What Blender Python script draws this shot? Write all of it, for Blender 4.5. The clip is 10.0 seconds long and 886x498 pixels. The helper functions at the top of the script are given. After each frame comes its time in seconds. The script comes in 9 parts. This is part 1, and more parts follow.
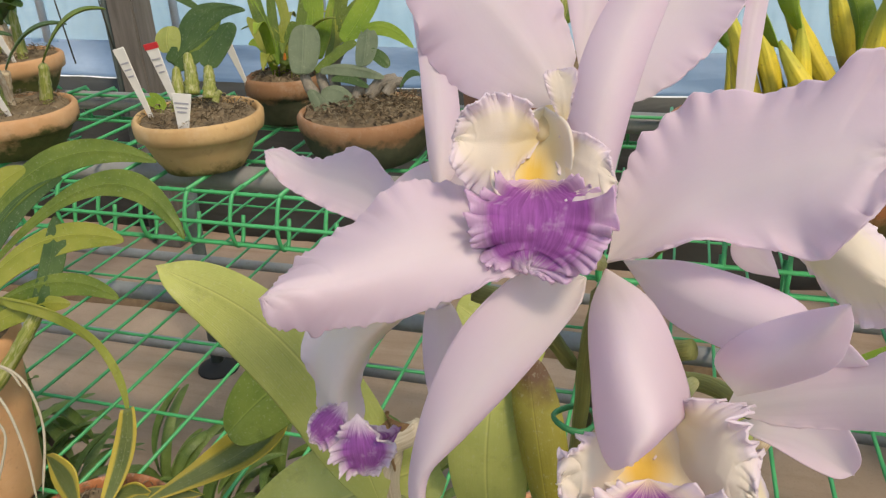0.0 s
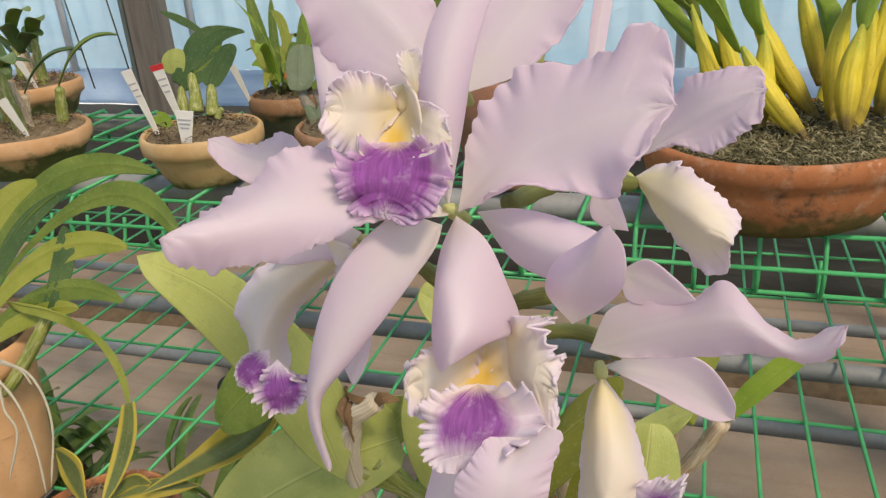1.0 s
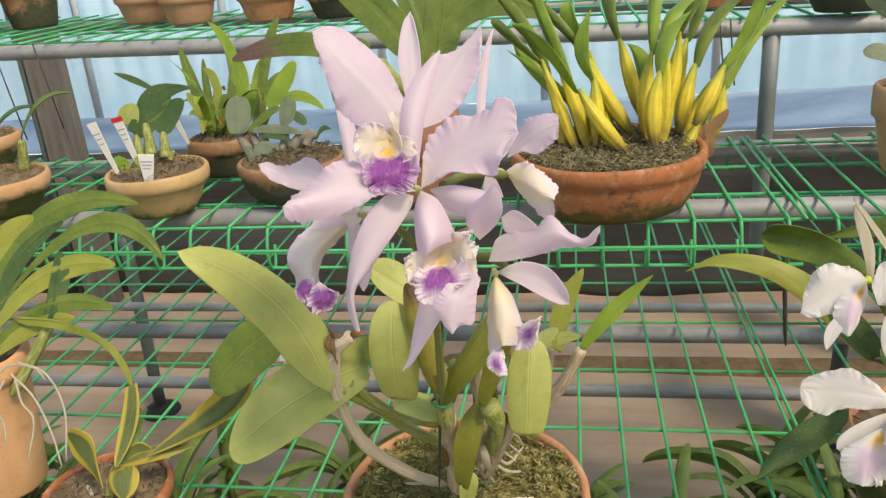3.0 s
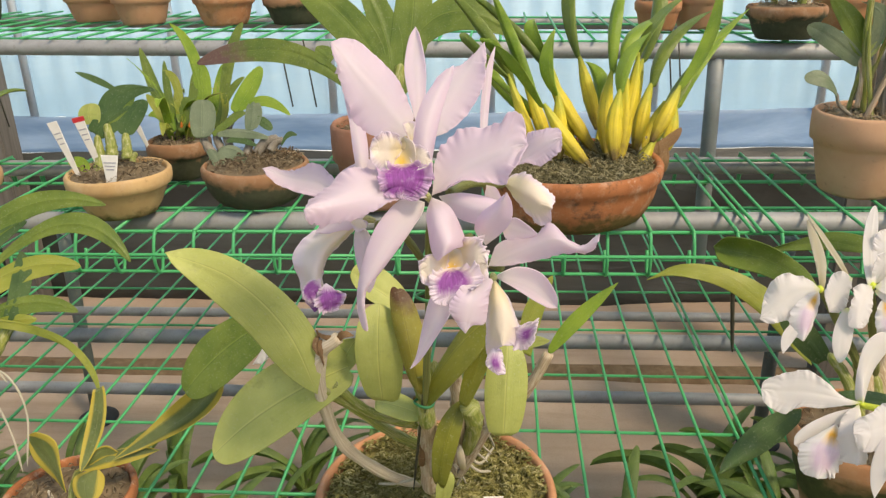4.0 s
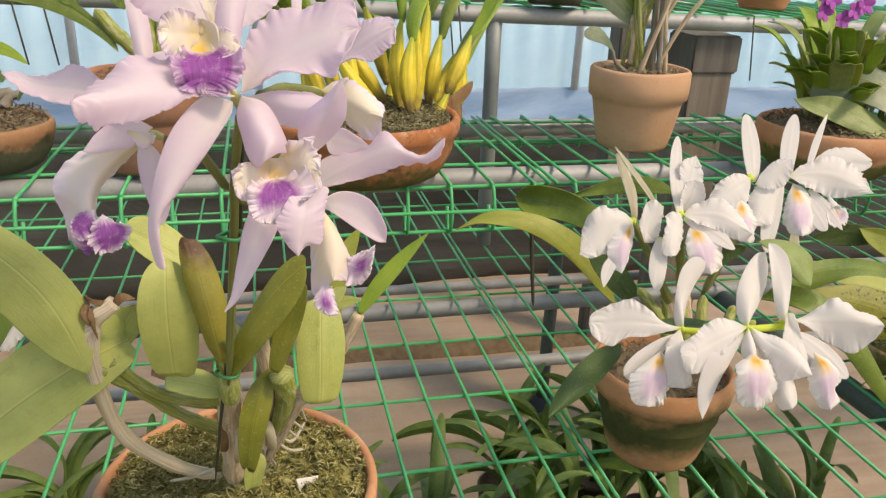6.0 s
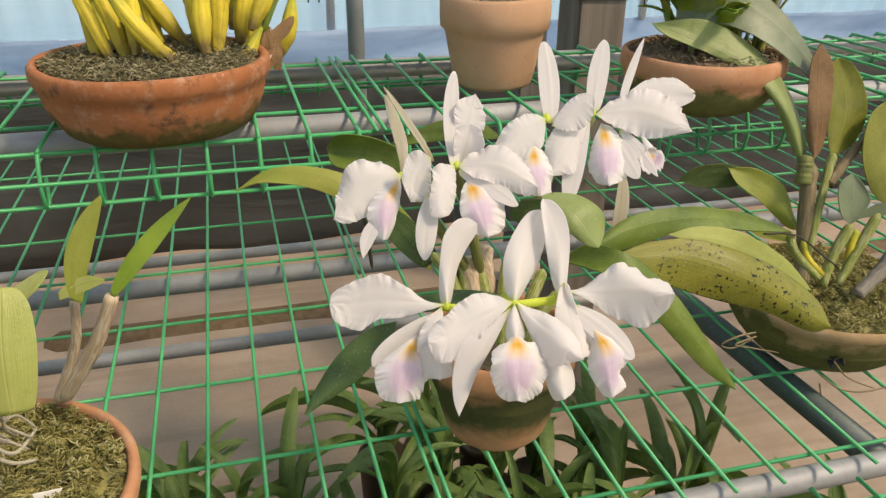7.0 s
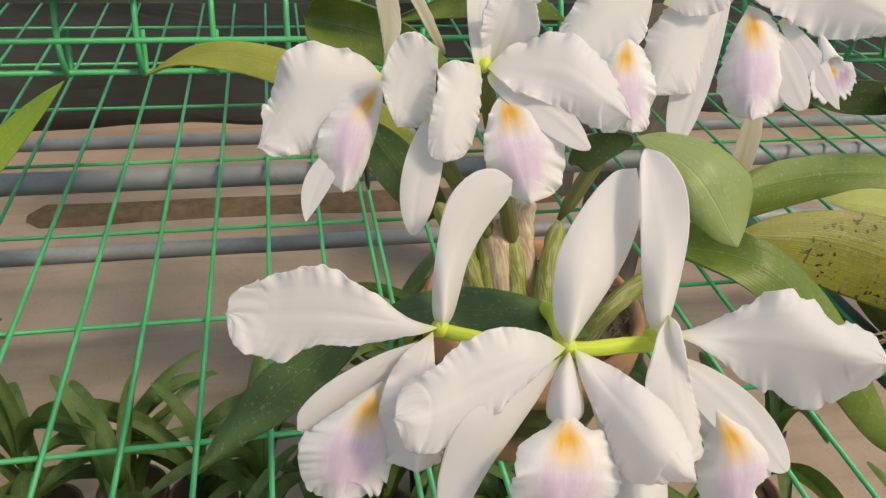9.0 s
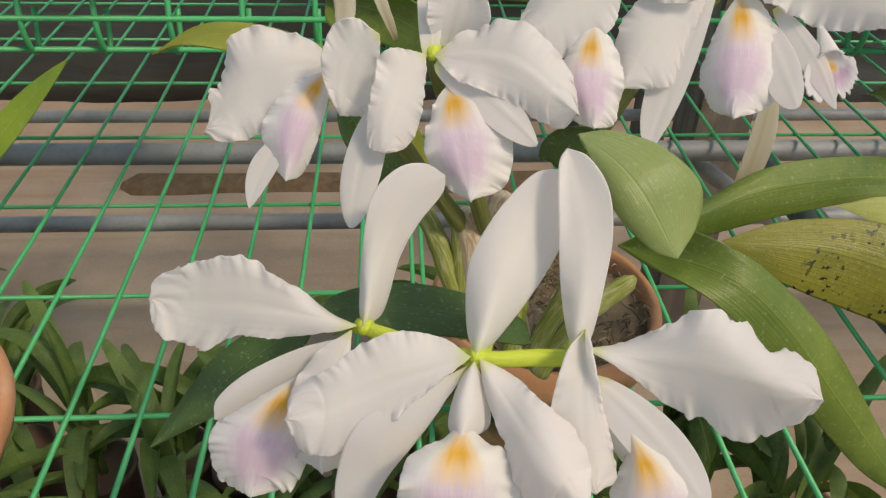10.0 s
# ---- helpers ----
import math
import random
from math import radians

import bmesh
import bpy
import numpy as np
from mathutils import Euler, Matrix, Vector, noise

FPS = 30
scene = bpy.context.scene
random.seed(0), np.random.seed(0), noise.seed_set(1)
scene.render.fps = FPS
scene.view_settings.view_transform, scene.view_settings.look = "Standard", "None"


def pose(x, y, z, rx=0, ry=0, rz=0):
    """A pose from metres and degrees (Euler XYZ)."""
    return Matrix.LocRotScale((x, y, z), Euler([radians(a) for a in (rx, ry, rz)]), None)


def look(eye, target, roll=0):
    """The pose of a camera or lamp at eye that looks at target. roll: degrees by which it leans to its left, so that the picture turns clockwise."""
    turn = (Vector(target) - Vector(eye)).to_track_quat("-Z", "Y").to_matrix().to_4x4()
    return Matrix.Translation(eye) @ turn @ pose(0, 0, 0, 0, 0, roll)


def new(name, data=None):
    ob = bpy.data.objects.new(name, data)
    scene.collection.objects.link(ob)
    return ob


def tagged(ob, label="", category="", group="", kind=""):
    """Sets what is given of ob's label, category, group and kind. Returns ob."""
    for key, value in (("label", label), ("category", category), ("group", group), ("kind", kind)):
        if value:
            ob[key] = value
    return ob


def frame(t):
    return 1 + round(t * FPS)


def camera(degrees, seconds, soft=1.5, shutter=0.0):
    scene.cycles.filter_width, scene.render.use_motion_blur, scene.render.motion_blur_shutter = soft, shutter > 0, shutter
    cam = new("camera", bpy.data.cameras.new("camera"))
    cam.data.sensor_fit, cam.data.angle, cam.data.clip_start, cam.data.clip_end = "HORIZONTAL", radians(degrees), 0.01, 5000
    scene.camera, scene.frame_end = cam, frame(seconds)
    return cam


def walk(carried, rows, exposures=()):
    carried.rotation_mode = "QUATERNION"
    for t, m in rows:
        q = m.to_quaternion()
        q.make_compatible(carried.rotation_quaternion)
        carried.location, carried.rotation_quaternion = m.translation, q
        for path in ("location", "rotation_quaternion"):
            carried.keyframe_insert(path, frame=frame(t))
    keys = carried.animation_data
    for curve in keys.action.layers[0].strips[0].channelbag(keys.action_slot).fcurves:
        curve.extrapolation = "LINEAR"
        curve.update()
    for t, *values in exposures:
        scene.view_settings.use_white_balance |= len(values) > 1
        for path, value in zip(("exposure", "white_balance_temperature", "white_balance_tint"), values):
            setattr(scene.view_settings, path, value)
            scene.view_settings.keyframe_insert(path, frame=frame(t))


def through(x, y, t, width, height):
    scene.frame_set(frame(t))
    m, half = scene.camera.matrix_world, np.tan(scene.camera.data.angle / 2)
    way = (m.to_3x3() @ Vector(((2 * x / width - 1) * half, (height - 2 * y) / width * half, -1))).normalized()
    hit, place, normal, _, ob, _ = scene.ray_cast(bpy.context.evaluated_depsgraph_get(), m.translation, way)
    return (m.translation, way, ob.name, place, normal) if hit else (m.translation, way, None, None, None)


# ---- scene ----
cam = camera(59.0, 10.0, soft=1.35)
PATH = [
    (0, (-0.325, -0.589, 0.526), (-0.851, 1.137, -0.338), -2.4),
    (0.5, (-0.291, -0.622, 0.525), (-0.875, 1.116, -0.273), -2.9),
    (1, (-0.278, -0.614, 0.522), (-0.876, 1.115, -0.286), -4.1),
    (1.5, (-0.299, -0.61, 0.528), (-0.892, 1.113, -0.297), -4.1),
    (2, (-0.303, -0.637, 0.537), (-0.843, 1.09, -0.313), -4.5),
    (2.5, (-0.304, -0.699, 0.553), (-0.621, 1.081, -0.301), -4.7),
    (3, (-0.257, -0.822, 0.573), (-0.582, 1.004, -0.174), -4.4),
    (3.2, (-0.246, -0.856, 0.585), (-0.546, 0.971, -0.171), -3.7),
    (4.3, (-0.328, -0.836, 0.574), (-0.418, 1.026, -0.15), -0.5),
    (4.5, (-0.347, -0.826, 0.562), (-0.407, 1.038, -0.159), 0.2),
    (5, (-0.364, -0.831, 0.554), (-0.419, 1.039, -0.154), 0.4),
    (5.5, (-0.369, -0.817, 0.543), (-0.224, 1.055, -0.148), 1.6),
    (6, (-0.327, -0.795, 0.517), (0.109, 1.012, -0.222), 2.3),
    (6.2, (-0.287, -0.775, 0.519), (0.166, 1.024, -0.229), 1.7),
    (7.3, (-0.116, -0.722, 0.48), (0.367, 0.984, -0.446), 0.9),
    (7.5, (-0.106, -0.708, 0.471), (0.381, 0.979, -0.487), 1.5),
    (8, (-0.083, -0.636, 0.45), (0.4, 1.027, -0.551), 2.2),
    (8.5, (-0.086, -0.558, 0.437), (0.38, 1.083, -0.608), 2.5),
    (9, (-0.077, -0.527, 0.425), (0.297, 1.079, -0.706), 4.1),
    (9.5, (-0.036, -0.52, 0.425), (0.236, 1.076, -0.748), 3.7),
    (10, (-0.019, -0.522, 0.426), (0.102, 1.085, -0.758), 1.8),
]
EXPOSURES = [(0, 0.30, 8000, 10), (2, 0.38, 8050, 10), (3, 0.54, 8200, 9), (4.5, 0.58, 8500, 11), (6, 0.60, 8500, 12), (7.5, 0.47, 8300, 11), (9, 0.36, 8000, 9), (10, 0.18, 7950, 9)]
walk(cam, [(t, look(eye, target, roll)) for t, eye, target, roll in PATH], EXPOSURES)

# ---- light ----
world = bpy.data.worlds.new("sky")
scene.world = world
world.use_nodes = True
wn = world.node_tree.nodes
sky = wn.new("ShaderNodeTexSky")
sky.sky_type, sky.sun_disc = "NISHITA", False
sky.sun_elevation, sky.sun_rotation = radians(52), radians(130)
world.node_tree.links.new(sky.outputs[0], wn["Background"].inputs[0])
wn["Background"].inputs[1].default_value = 0.15
sun = new("sun", bpy.data.lights.new("sun", "SUN"))
sun.data.energy, sun.data.angle, sun.data.color = 2.0, radians(9.0), (1.0, 0.91, 0.78)
sun.matrix_world = look((0, 0, 3), (-0.48, 0.40, 2.2))

# ---- materials ----


class Nodes:
    """A small node material builder."""

    def __init__(self, name):
        self.mat = bpy.data.materials.new(name)
        self.mat.use_nodes = True
        self.tree = self.mat.node_tree
        self.bsdf = self.tree.nodes["Principled BSDF"]
        self.out = self.tree.nodes["Material Output"]

    def add(self, kind, **values):
        node = self.tree.nodes.new("ShaderNode" + kind)
        for key, value in values.items():
            if key == "op":
                node.operation = value
            elif key == "blend":
                node.data_type, node.blend_type = "RGBA", value
            else:
                node.inputs[key.replace("_", " ")].default_value = value
        return node

    def link(self, a, b):
        self.tree.links.new(a, b)

    def coords(self, which="Object"):
        return self.tree.nodes.new("ShaderNodeTexCoord").outputs[which]

    def noise(self, scale, detail=4.0, rough=0.55, which="Object", stretch=None, distort=0.0):
        n = self.add("TexNoise", Scale=scale, Detail=detail, Roughness=rough, Distortion=distort)
        source = self.coords(which)
        if stretch:
            m = self.add("Mapping", Scale=stretch)
            self.link(source, m.inputs[0])
            source = m.outputs[0]
        self.link(source, n.inputs["Vector"])
        return n.outputs["Fac"]

    def ramp(self, fac, stops):
        r = self.tree.nodes.new("ShaderNodeValToRGB")
        el = r.color_ramp.elements
        while len(el) < len(stops):
            el.new(0.5)
        for e, (at, col) in zip(el, stops):
            e.position = at
            e.color = (*col, 1) if len(col) == 3 else (col[0], col[0], col[0], 1)
        self.link(fac, r.inputs[0])
        return r.outputs[0]

    def mix(self, fac, a, b, blend="MIX"):
        m = self.add("Mix", blend=blend)
        for value, socket in ((fac, 0), (a, 6), (b, 7)):
            if isinstance(value, (int, float)):
                m.inputs[socket].default_value = value
            elif isinstance(value, tuple):
                m.inputs[socket].default_value = (*value, 1)
            else:
                self.link(value, m.inputs[socket])
        return m.outputs[2]

    def math(self, op, a, b=0.0):
        m = self.add("Math", op=op)
        for value, socket in ((a, 0), (b, 1)):
            if isinstance(value, (int, float)):
                m.inputs[socket].default_value = value
            else:
                self.link(value, m.inputs[socket])
        return m.outputs[0]

    def colour(self, value):
        self.tint = value
        if isinstance(value, tuple):
            self.bsdf.inputs["Base Color"].default_value = (*value, 1)
        else:
            self.link(value, self.bsdf.inputs["Base Color"])
        return self

    def bump(self, height, strength, distance=0.001):
        b = self.add("Bump", Strength=strength, Distance=distance)
        self.link(height, b.inputs["Height"])
        self.link(b.outputs[0], self.bsdf.inputs["Normal"])
        return self

    def set(self, rough=0.6, metal=0.0, spec=0.5):
        self.bsdf.inputs["Roughness"].default_value = rough
        self.bsdf.inputs["Metallic"].default_value = metal
        self.bsdf.inputs["Specular IOR Level"].default_value = spec
        return self

    def thin(self, share, tone=(1, 1, 1)):
        """Light shines through."""
        t = self.add("BsdfTranslucent")
        self.link(self.mix(1.0, self.tint, tone, "MULTIPLY"), t.inputs[0])
        m = self.add("MixShader")
        m.inputs[0].default_value = share
        self.link(self.bsdf.outputs[0], m.inputs[1])
        self.link(t.outputs[0], m.inputs[2])
        self.link(m.outputs[0], self.out.inputs[0])
        return self


def petal_material(name, centre, edge, warm, warm_to=0.28, through=0.58):
    n = Nodes(name)
    sep = n.add("SeparateXYZ")
    n.link(n.coords("UV"), sep.inputs[0])
    along, across = sep.outputs[0], sep.outputs[1]
    side = n.math("ABSOLUTE", n.math("SUBTRACT", across, 0.5))
    base = n.mix(n.ramp(side, [(0.0, (0.0,)), (0.45, (1.0,))]), centre, edge)
    base = n.mix(n.ramp(along, [(0.0, (1.0,)), (warm_to, (0.0,))]), base, warm)
    veins = n.noise(1.0, 3, 0.5, "UV", (2.5, 38.0, 1.0), 0.8)
    base = n.mix(n.math("MULTIPLY", n.ramp(veins, [(0.45, (0.0,)), (0.7, (1.0,))]), 0.14), base, edge)
    base = n.mix(n.math("MULTIPLY", n.noise(90, 3), 0.22), base, centre)
    n.colour(base).set(0.55, 0, 0.25).bump(n.math("ADD", n.math("MULTIPLY", veins, 0.45), n.math("MULTIPLY", n.noise(1500, 3), 0.5)), 0.16, 0.0005)
    return n.thin(through).mat


petal_lilac = petal_material("petal_lilac", (0.91, 0.835, 0.89), (0.87, 0.755, 0.865), (0.90, 0.85, 0.83), 0.30)
petal_white = petal_material("petal_white", (0.915, 0.89, 0.88), (0.905, 0.88, 0.885), (0.78, 0.82, 0.40), 0.10, 0.55)
petal_cream = petal_material("petal_cream", (0.74, 0.68, 0.52), (0.80, 0.76, 0.66), (0.52, 0.46, 0.25))


def lip_material(name, body, lobe, throat, lobe_from, whole, gold, core=None, fade=0.84):
    """gold: where the throat's colour begins and ends along the lip, and how far it spreads round it."""
    n = Nodes(name)
    sep = n.add("SeparateXYZ")
    n.link(n.coords("UV"), sep.inputs[0])
    round_, along = sep.outputs[0], sep.outputs[1]
    wobble = n.math("MULTIPLY", n.math("SUBTRACT", n.noise(1.0, 4, 0.6, "UV", (22.0, 5.0, 1.0)), 0.5), 0.20)
    low = n.math("ABSOLUTE", n.math("SUBTRACT", round_, 0.5))
    reach = n.math("ADD", along, wobble)
    start = n.ramp(reach, [(lobe_from, (0.0,)), (lobe_from + 0.08, (1.0,))])
    end = n.ramp(reach, [(fade, (1.0,)), (fade + 0.15, (0.05,))])
    belly = n.ramp(n.math("ADD", low, wobble), [(whole, (1.0,)), (whole + 0.09, (0.0,))])
    lobe_mask = n.math("MULTIPLY", n.math("MULTIPLY", start, end), belly)
    a, z, spread = gold
    inner = n.math("MULTIPLY", n.ramp(n.math("ADD", along, n.math("MULTIPLY", wobble, 0.6)), [(a, (0.0,)), ((a + z) / 2, (1.0,)), (z, (0.0,))]),
                   n.ramp(low, [(spread * 0.5, (1.0,)), (spread, (0.0,))]))
    col = n.mix(inner, body, throat)
    if core:
        line = n.math("MULTIPLY", n.ramp(along, [(0.05, (0.0,)), (0.3, (1.0,)), (0.56, (0.0,))]), n.ramp(n.math("ADD", low, n.math("MULTIPLY", wobble, 0.3)), [(0.02, (1.0,)), (0.10, (0.0,))]))
        col = n.mix(line, col, core)
    streak = n.noise(1.0, 3, 0.5, "UV", (36.0, 2.5, 1.0), 0.6)
    deep = tuple(c * (0.55 if lobe[1] < 0.3 else 0.9) for c in lobe)
    tone = n.mix(n.ramp(streak, [(0.35, (0.0,)), (0.65, (1.0,))]), lobe, deep)
    tone = n.mix(n.math("MULTIPLY", n.ramp(n.noise(160, 3), [(0.5, (0.0,)), (0.75, (1.0,))]), 0.2), tone, body)
    col = n.mix(lobe_mask, col, tone)
    n.colour(col).set(0.55, 0, 0.3).bump(n.math("ADD", streak, n.math("MULTIPLY", n.noise(1800, 2), 0.5)), 0.13, 0.0005)
    return n.thin(0.3).mat


column_cream = petal_material("column_cream", (0.92, 0.84, 0.64), (0.90, 0.80, 0.58), (0.92, 0.78, 0.40))
lip_white_back = lip_material("lip_white_back", (0.87, 0.85, 0.845), (0.82, 0.68, 0.76), (0.88, 0.86, 0.76), 0.78, 0.16, (-0.4, 0.30, 0.50))
lip_white = lip_material("lip_white", (0.87, 0.85, 0.845), (0.74, 0.53, 0.68), (0.86, 0.46, 0.04), 0.62, 0.15, (0.40, 0.72, 0.11), None, 0.76)


def lobe_material(name, foot, body, rim, heart=None, heart_at=(0.15, 0.8, 0.7), gold=None, gold_at=(0.1, 0.4, 0.3), through=0.4, soft=0.07):
    """A lip's lobe: foot, body and rim colours, a coloured heart and a golden mark, each as start, end and half width."""
    n = Nodes(name)
    sep = n.add("SeparateXYZ")
    n.link(n.coords("UV"), sep.inputs[0])
    along, across = sep.outputs[0], sep.outputs[1]
    streak = n.noise(1.0, 4, 0.6, "UV", (3.0, 30.0, 1.0), 0.8)
    wobble = n.math("SUBTRACT", streak, 0.5)
    blot = n.math("SUBTRACT", n.noise(1.0, 3, 0.6, "UV", (6.0, 7.0, 1.0)), 0.5)
    side = n.math("MULTIPLY", n.math("ABSOLUTE", n.math("SUBTRACT", across, 0.5)), 2.0)
    col = n.mix(n.ramp(n.math("ADD", along, n.math("MULTIPLY", blot, 0.3)), [(0.1, (0.0,)), (0.55, (1.0,))]), foot, body)
    col = n.mix(n.ramp(n.math("ADD", side, n.math("MULTIPLY", wobble, 0.3)), [(0.55, (0.0,)), (0.95, (1.0,))]), col, rim)

    def window(at, soft, wave):
        a, z, half = at
        u = n.math("ADD", along, n.math("MULTIPLY", wobble, wave))
        lengthwise = n.ramp(u, [(max(0.0, a - soft), (0.0,)), (a + soft, (1.0,)), (z - soft, (1.0,)), (min(1.0, z + soft), (0.0,))])
        crosswise = n.ramp(n.math("ADD", side, n.math("MULTIPLY", blot, wave)), [(max(0.0, half - soft * 2), (1.0,)), (half + soft, (0.0,))])
        return n.math("MULTIPLY", lengthwise, crosswise)

    if heart:
        tone = n.mix(n.ramp(streak, [(0.3, (0.0,)), (0.68, (1.0,))]), heart, tuple(c * (0.62 if heart[1] < 0.3 else 0.95) for c in heart))
        tone = n.mix(n.ramp(blot, [(0.06, (0.0,)), (0.24, (0.75,))]), tone, tuple((a + b) / 2 for a, b in zip(heart, body)))
        col = n.mix(window(heart_at, soft, 0.3), col, tone)
    if gold:
        col = n.mix(window(gold_at, max(0.06, soft), 0.12), col, gold)
    fine = n.noise(1.0, 3, 0.5, "UV", (5.0, 90.0, 1.0), 0.5)
    n.colour(col).set(0.52, 0, 0.3).bump(n.math("ADD", fine, n.math("MULTIPLY", n.noise(1500, 3), 0.4)), 0.2, 0.0005)
    return n.thin(through).mat


PALE = (0.89, 0.80, 0.89)
lip_front = lobe_material("lip_front", (0.88, 0.74, 0.52), PALE, (0.80, 0.60, 0.82), (0.50, 0.15, 0.56), (0.12, 0.92, 0.86), soft=0.10)
lip_front_low = lobe_material("lip_front_low", (0.90, 0.80, 0.58), PALE, PALE, (0.50, 0.16, 0.56), (0.10, 0.70, 0.66), soft=0.10)
lip_side = lobe_material("lip_side", (0.91, 0.80, 0.52), (0.90, 0.83, 0.74), PALE)
lip_throat = lobe_material("lip_throat", (0.91, 0.85, 0.66), (0.91, 0.82, 0.58), (0.91, 0.86, 0.80), None, (0, 0, 0), (0.90, 0.66, 0.16), (0.45, 0.95, 0.45), soft=0.15)
lip_cream = lobe_material("lip_cream", (0.90, 0.82, 0.58), (0.90, 0.84, 0.74), PALE)
lip_profile = lobe_material("lip_profile", (0.88, 0.80, 0.58), (0.88, 0.82, 0.80), PALE, (0.46, 0.15, 0.56), (0.82, 1.2, 1.2))
lip_lace = lobe_material("lip_lace", PALE, PALE, PALE, (0.46, 0.15, 0.56), (0.22, 0.92, 0.85), soft=0.12)
lip_tail = lobe_material("lip_tail", PALE, PALE, PALE, (0.46, 0.14, 0.56), (0.40, 0.85, 0.55), soft=0.15)
lip_white_front = lobe_material("lip_white_front", (0.88, 0.86, 0.80), (0.91, 0.89, 0.90), (0.91, 0.89, 0.89), (0.83, 0.69, 0.82), (0.40, 0.86, 0.60), (0.87, 0.52, 0.08), (0.10, 0.34, 0.40), soft=0.11)


def leaf_material(name, dark, light, blotch=None, margin=None, tip=None, gloss=0.33):
    n = Nodes(name)
    sep = n.add("SeparateXYZ")
    n.link(n.coords("UV"), sep.inputs[0])
    along, across = sep.outputs[0], sep.outputs[1]
    side = n.math("ABSOLUTE", n.math("SUBTRACT", across, 0.5))
    col = n.mix(n.ramp(n.noise(28, 4), [(0.32, (0.0,)), (0.7, (1.0,))]), dark, light)
    veins = n.noise(1.0, 2, 0.5, "UV", (1.5, 60.0, 1.0))
    col = n.mix(n.math("MULTIPLY", n.ramp(veins, [(0.4, (0.0,)), (0.7, (1.0,))]), 0.25), col, light)
    col = n.mix(n.math("MULTIPLY", n.ramp(n.noise(42, 5, 0.7), [(0.56, (0.0,)), (0.66, (1.0,))]), 0.30), col, tuple(c * 0.55 for c in dark))
    col = n.mix(n.ramp(side, [(0.0, (0.6,)), (0.022, (0.0,))]), col, tuple(min(0.7, c * 1.25) for c in light))
    col = n.mix(n.ramp(n.math("ABSOLUTE", n.math("SUBTRACT", across, 0.522)), [(0.0, (0.5,)), (0.014, (0.0,))]), col, tuple(c * 0.55 for c in dark))
    if margin:
        col = n.mix(n.ramp(n.math("ADD", side, n.math("MULTIPLY", n.math("SUBTRACT", veins, 0.5), 0.16)), [(0.27, (0.0,)), (0.34, (1.0,))]), col, margin)
    if tip:
        col = n.mix(n.ramp(n.math("ADD", along, n.math("MULTIPLY", n.math("SUBTRACT", n.noise(60, 4), 0.5), 0.35)), [(0.70, (0.0,)), (0.86, (1.0,))]), col, tip)
    if blotch:
        spots = n.ramp(n.noise(300, 2, 0.4), [(0.61, (0.0,)), (0.635, (1.0,))])
        area = n.ramp(n.noise(26, 2), [(0.44, (0.0,)), (0.58, (1.0,))])
        col = n.mix(n.math("MULTIPLY", spots, area), col, blotch)
    dust = n.ramp(n.noise(520, 3, 0.65), [(0.60, (0.0,)), (0.66, (1.0,))])
    col = n.mix(n.math("MULTIPLY", dust, 0.2), col, (0.62, 0.64, 0.50))
    n.colour(col).set(gloss, 0, 0.45).bump(n.math("ADD", veins, n.math("MULTIPLY", n.noise(500, 4), 0.8)), 0.34, 0.0010)
    return n.thin(0.30, (1.0, 1.0, 0.6)).mat


leaf_pale = leaf_material("leaf_pale", (0.395, 0.45, 0.12), (0.565, 0.605, 0.20))
leaf_olive = leaf_material("leaf_olive", (0.17, 0.19, 0.025), (0.30, 0.31, 0.05))
leaf_green = leaf_material("leaf_green", (0.11, 0.19, 0.03), (0.23, 0.31, 0.06))
leaf_fresh = leaf_material("leaf_fresh", (0.16, 0.30, 0.03), (0.34, 0.48, 0.06))
leaf_mid = leaf_material("leaf_mid", (0.23, 0.31, 0.09), (0.37, 0.45, 0.17))
leaf_lime = leaf_material("leaf_lime", (0.28, 0.34, 0.05), (0.42, 0.44, 0.09))
leaf_deep = leaf_material("leaf_deep", (0.055, 0.12, 0.035), (0.11, 0.19, 0.06))
leaf_dark = leaf_material("leaf_dark", (0.07, 0.12, 0.035), (0.13, 0.18, 0.05))
leaf_under = leaf_material("leaf_under", (0.10, 0.18, 0.05), (0.22, 0.32, 0.09), gloss=0.42)
leaf_brown = leaf_material("leaf_brown", (0.18, 0.10, 0.045), (0.35, 0.21, 0.105), gloss=0.7)
leaf_brown_tip = leaf_material("leaf_brown_tip", (0.27, 0.25, 0.04), (0.43, 0.38, 0.07), tip=(0.11, 0.05, 0.018))
leaf_arch = leaf_material("leaf_arch", (0.10, 0.17, 0.03), (0.21, 0.28, 0.055), tip=(0.17, 0.10, 0.085))
leaf_variegated = leaf_material("leaf_variegated", (0.13, 0.18, 0.05), (0.22, 0.26, 0.09), margin=(0.62, 0.50, 0.09))
leaf_spotted = leaf_material("leaf_spotted", (0.20, 0.215, 0.025), (0.35, 0.33, 0.05), blotch=(0.015, 0.013, 0.006))
leaf_grey = leaf_material("leaf_grey", (0.16, 0.22, 0.13), (0.28, 0.34, 0.22))


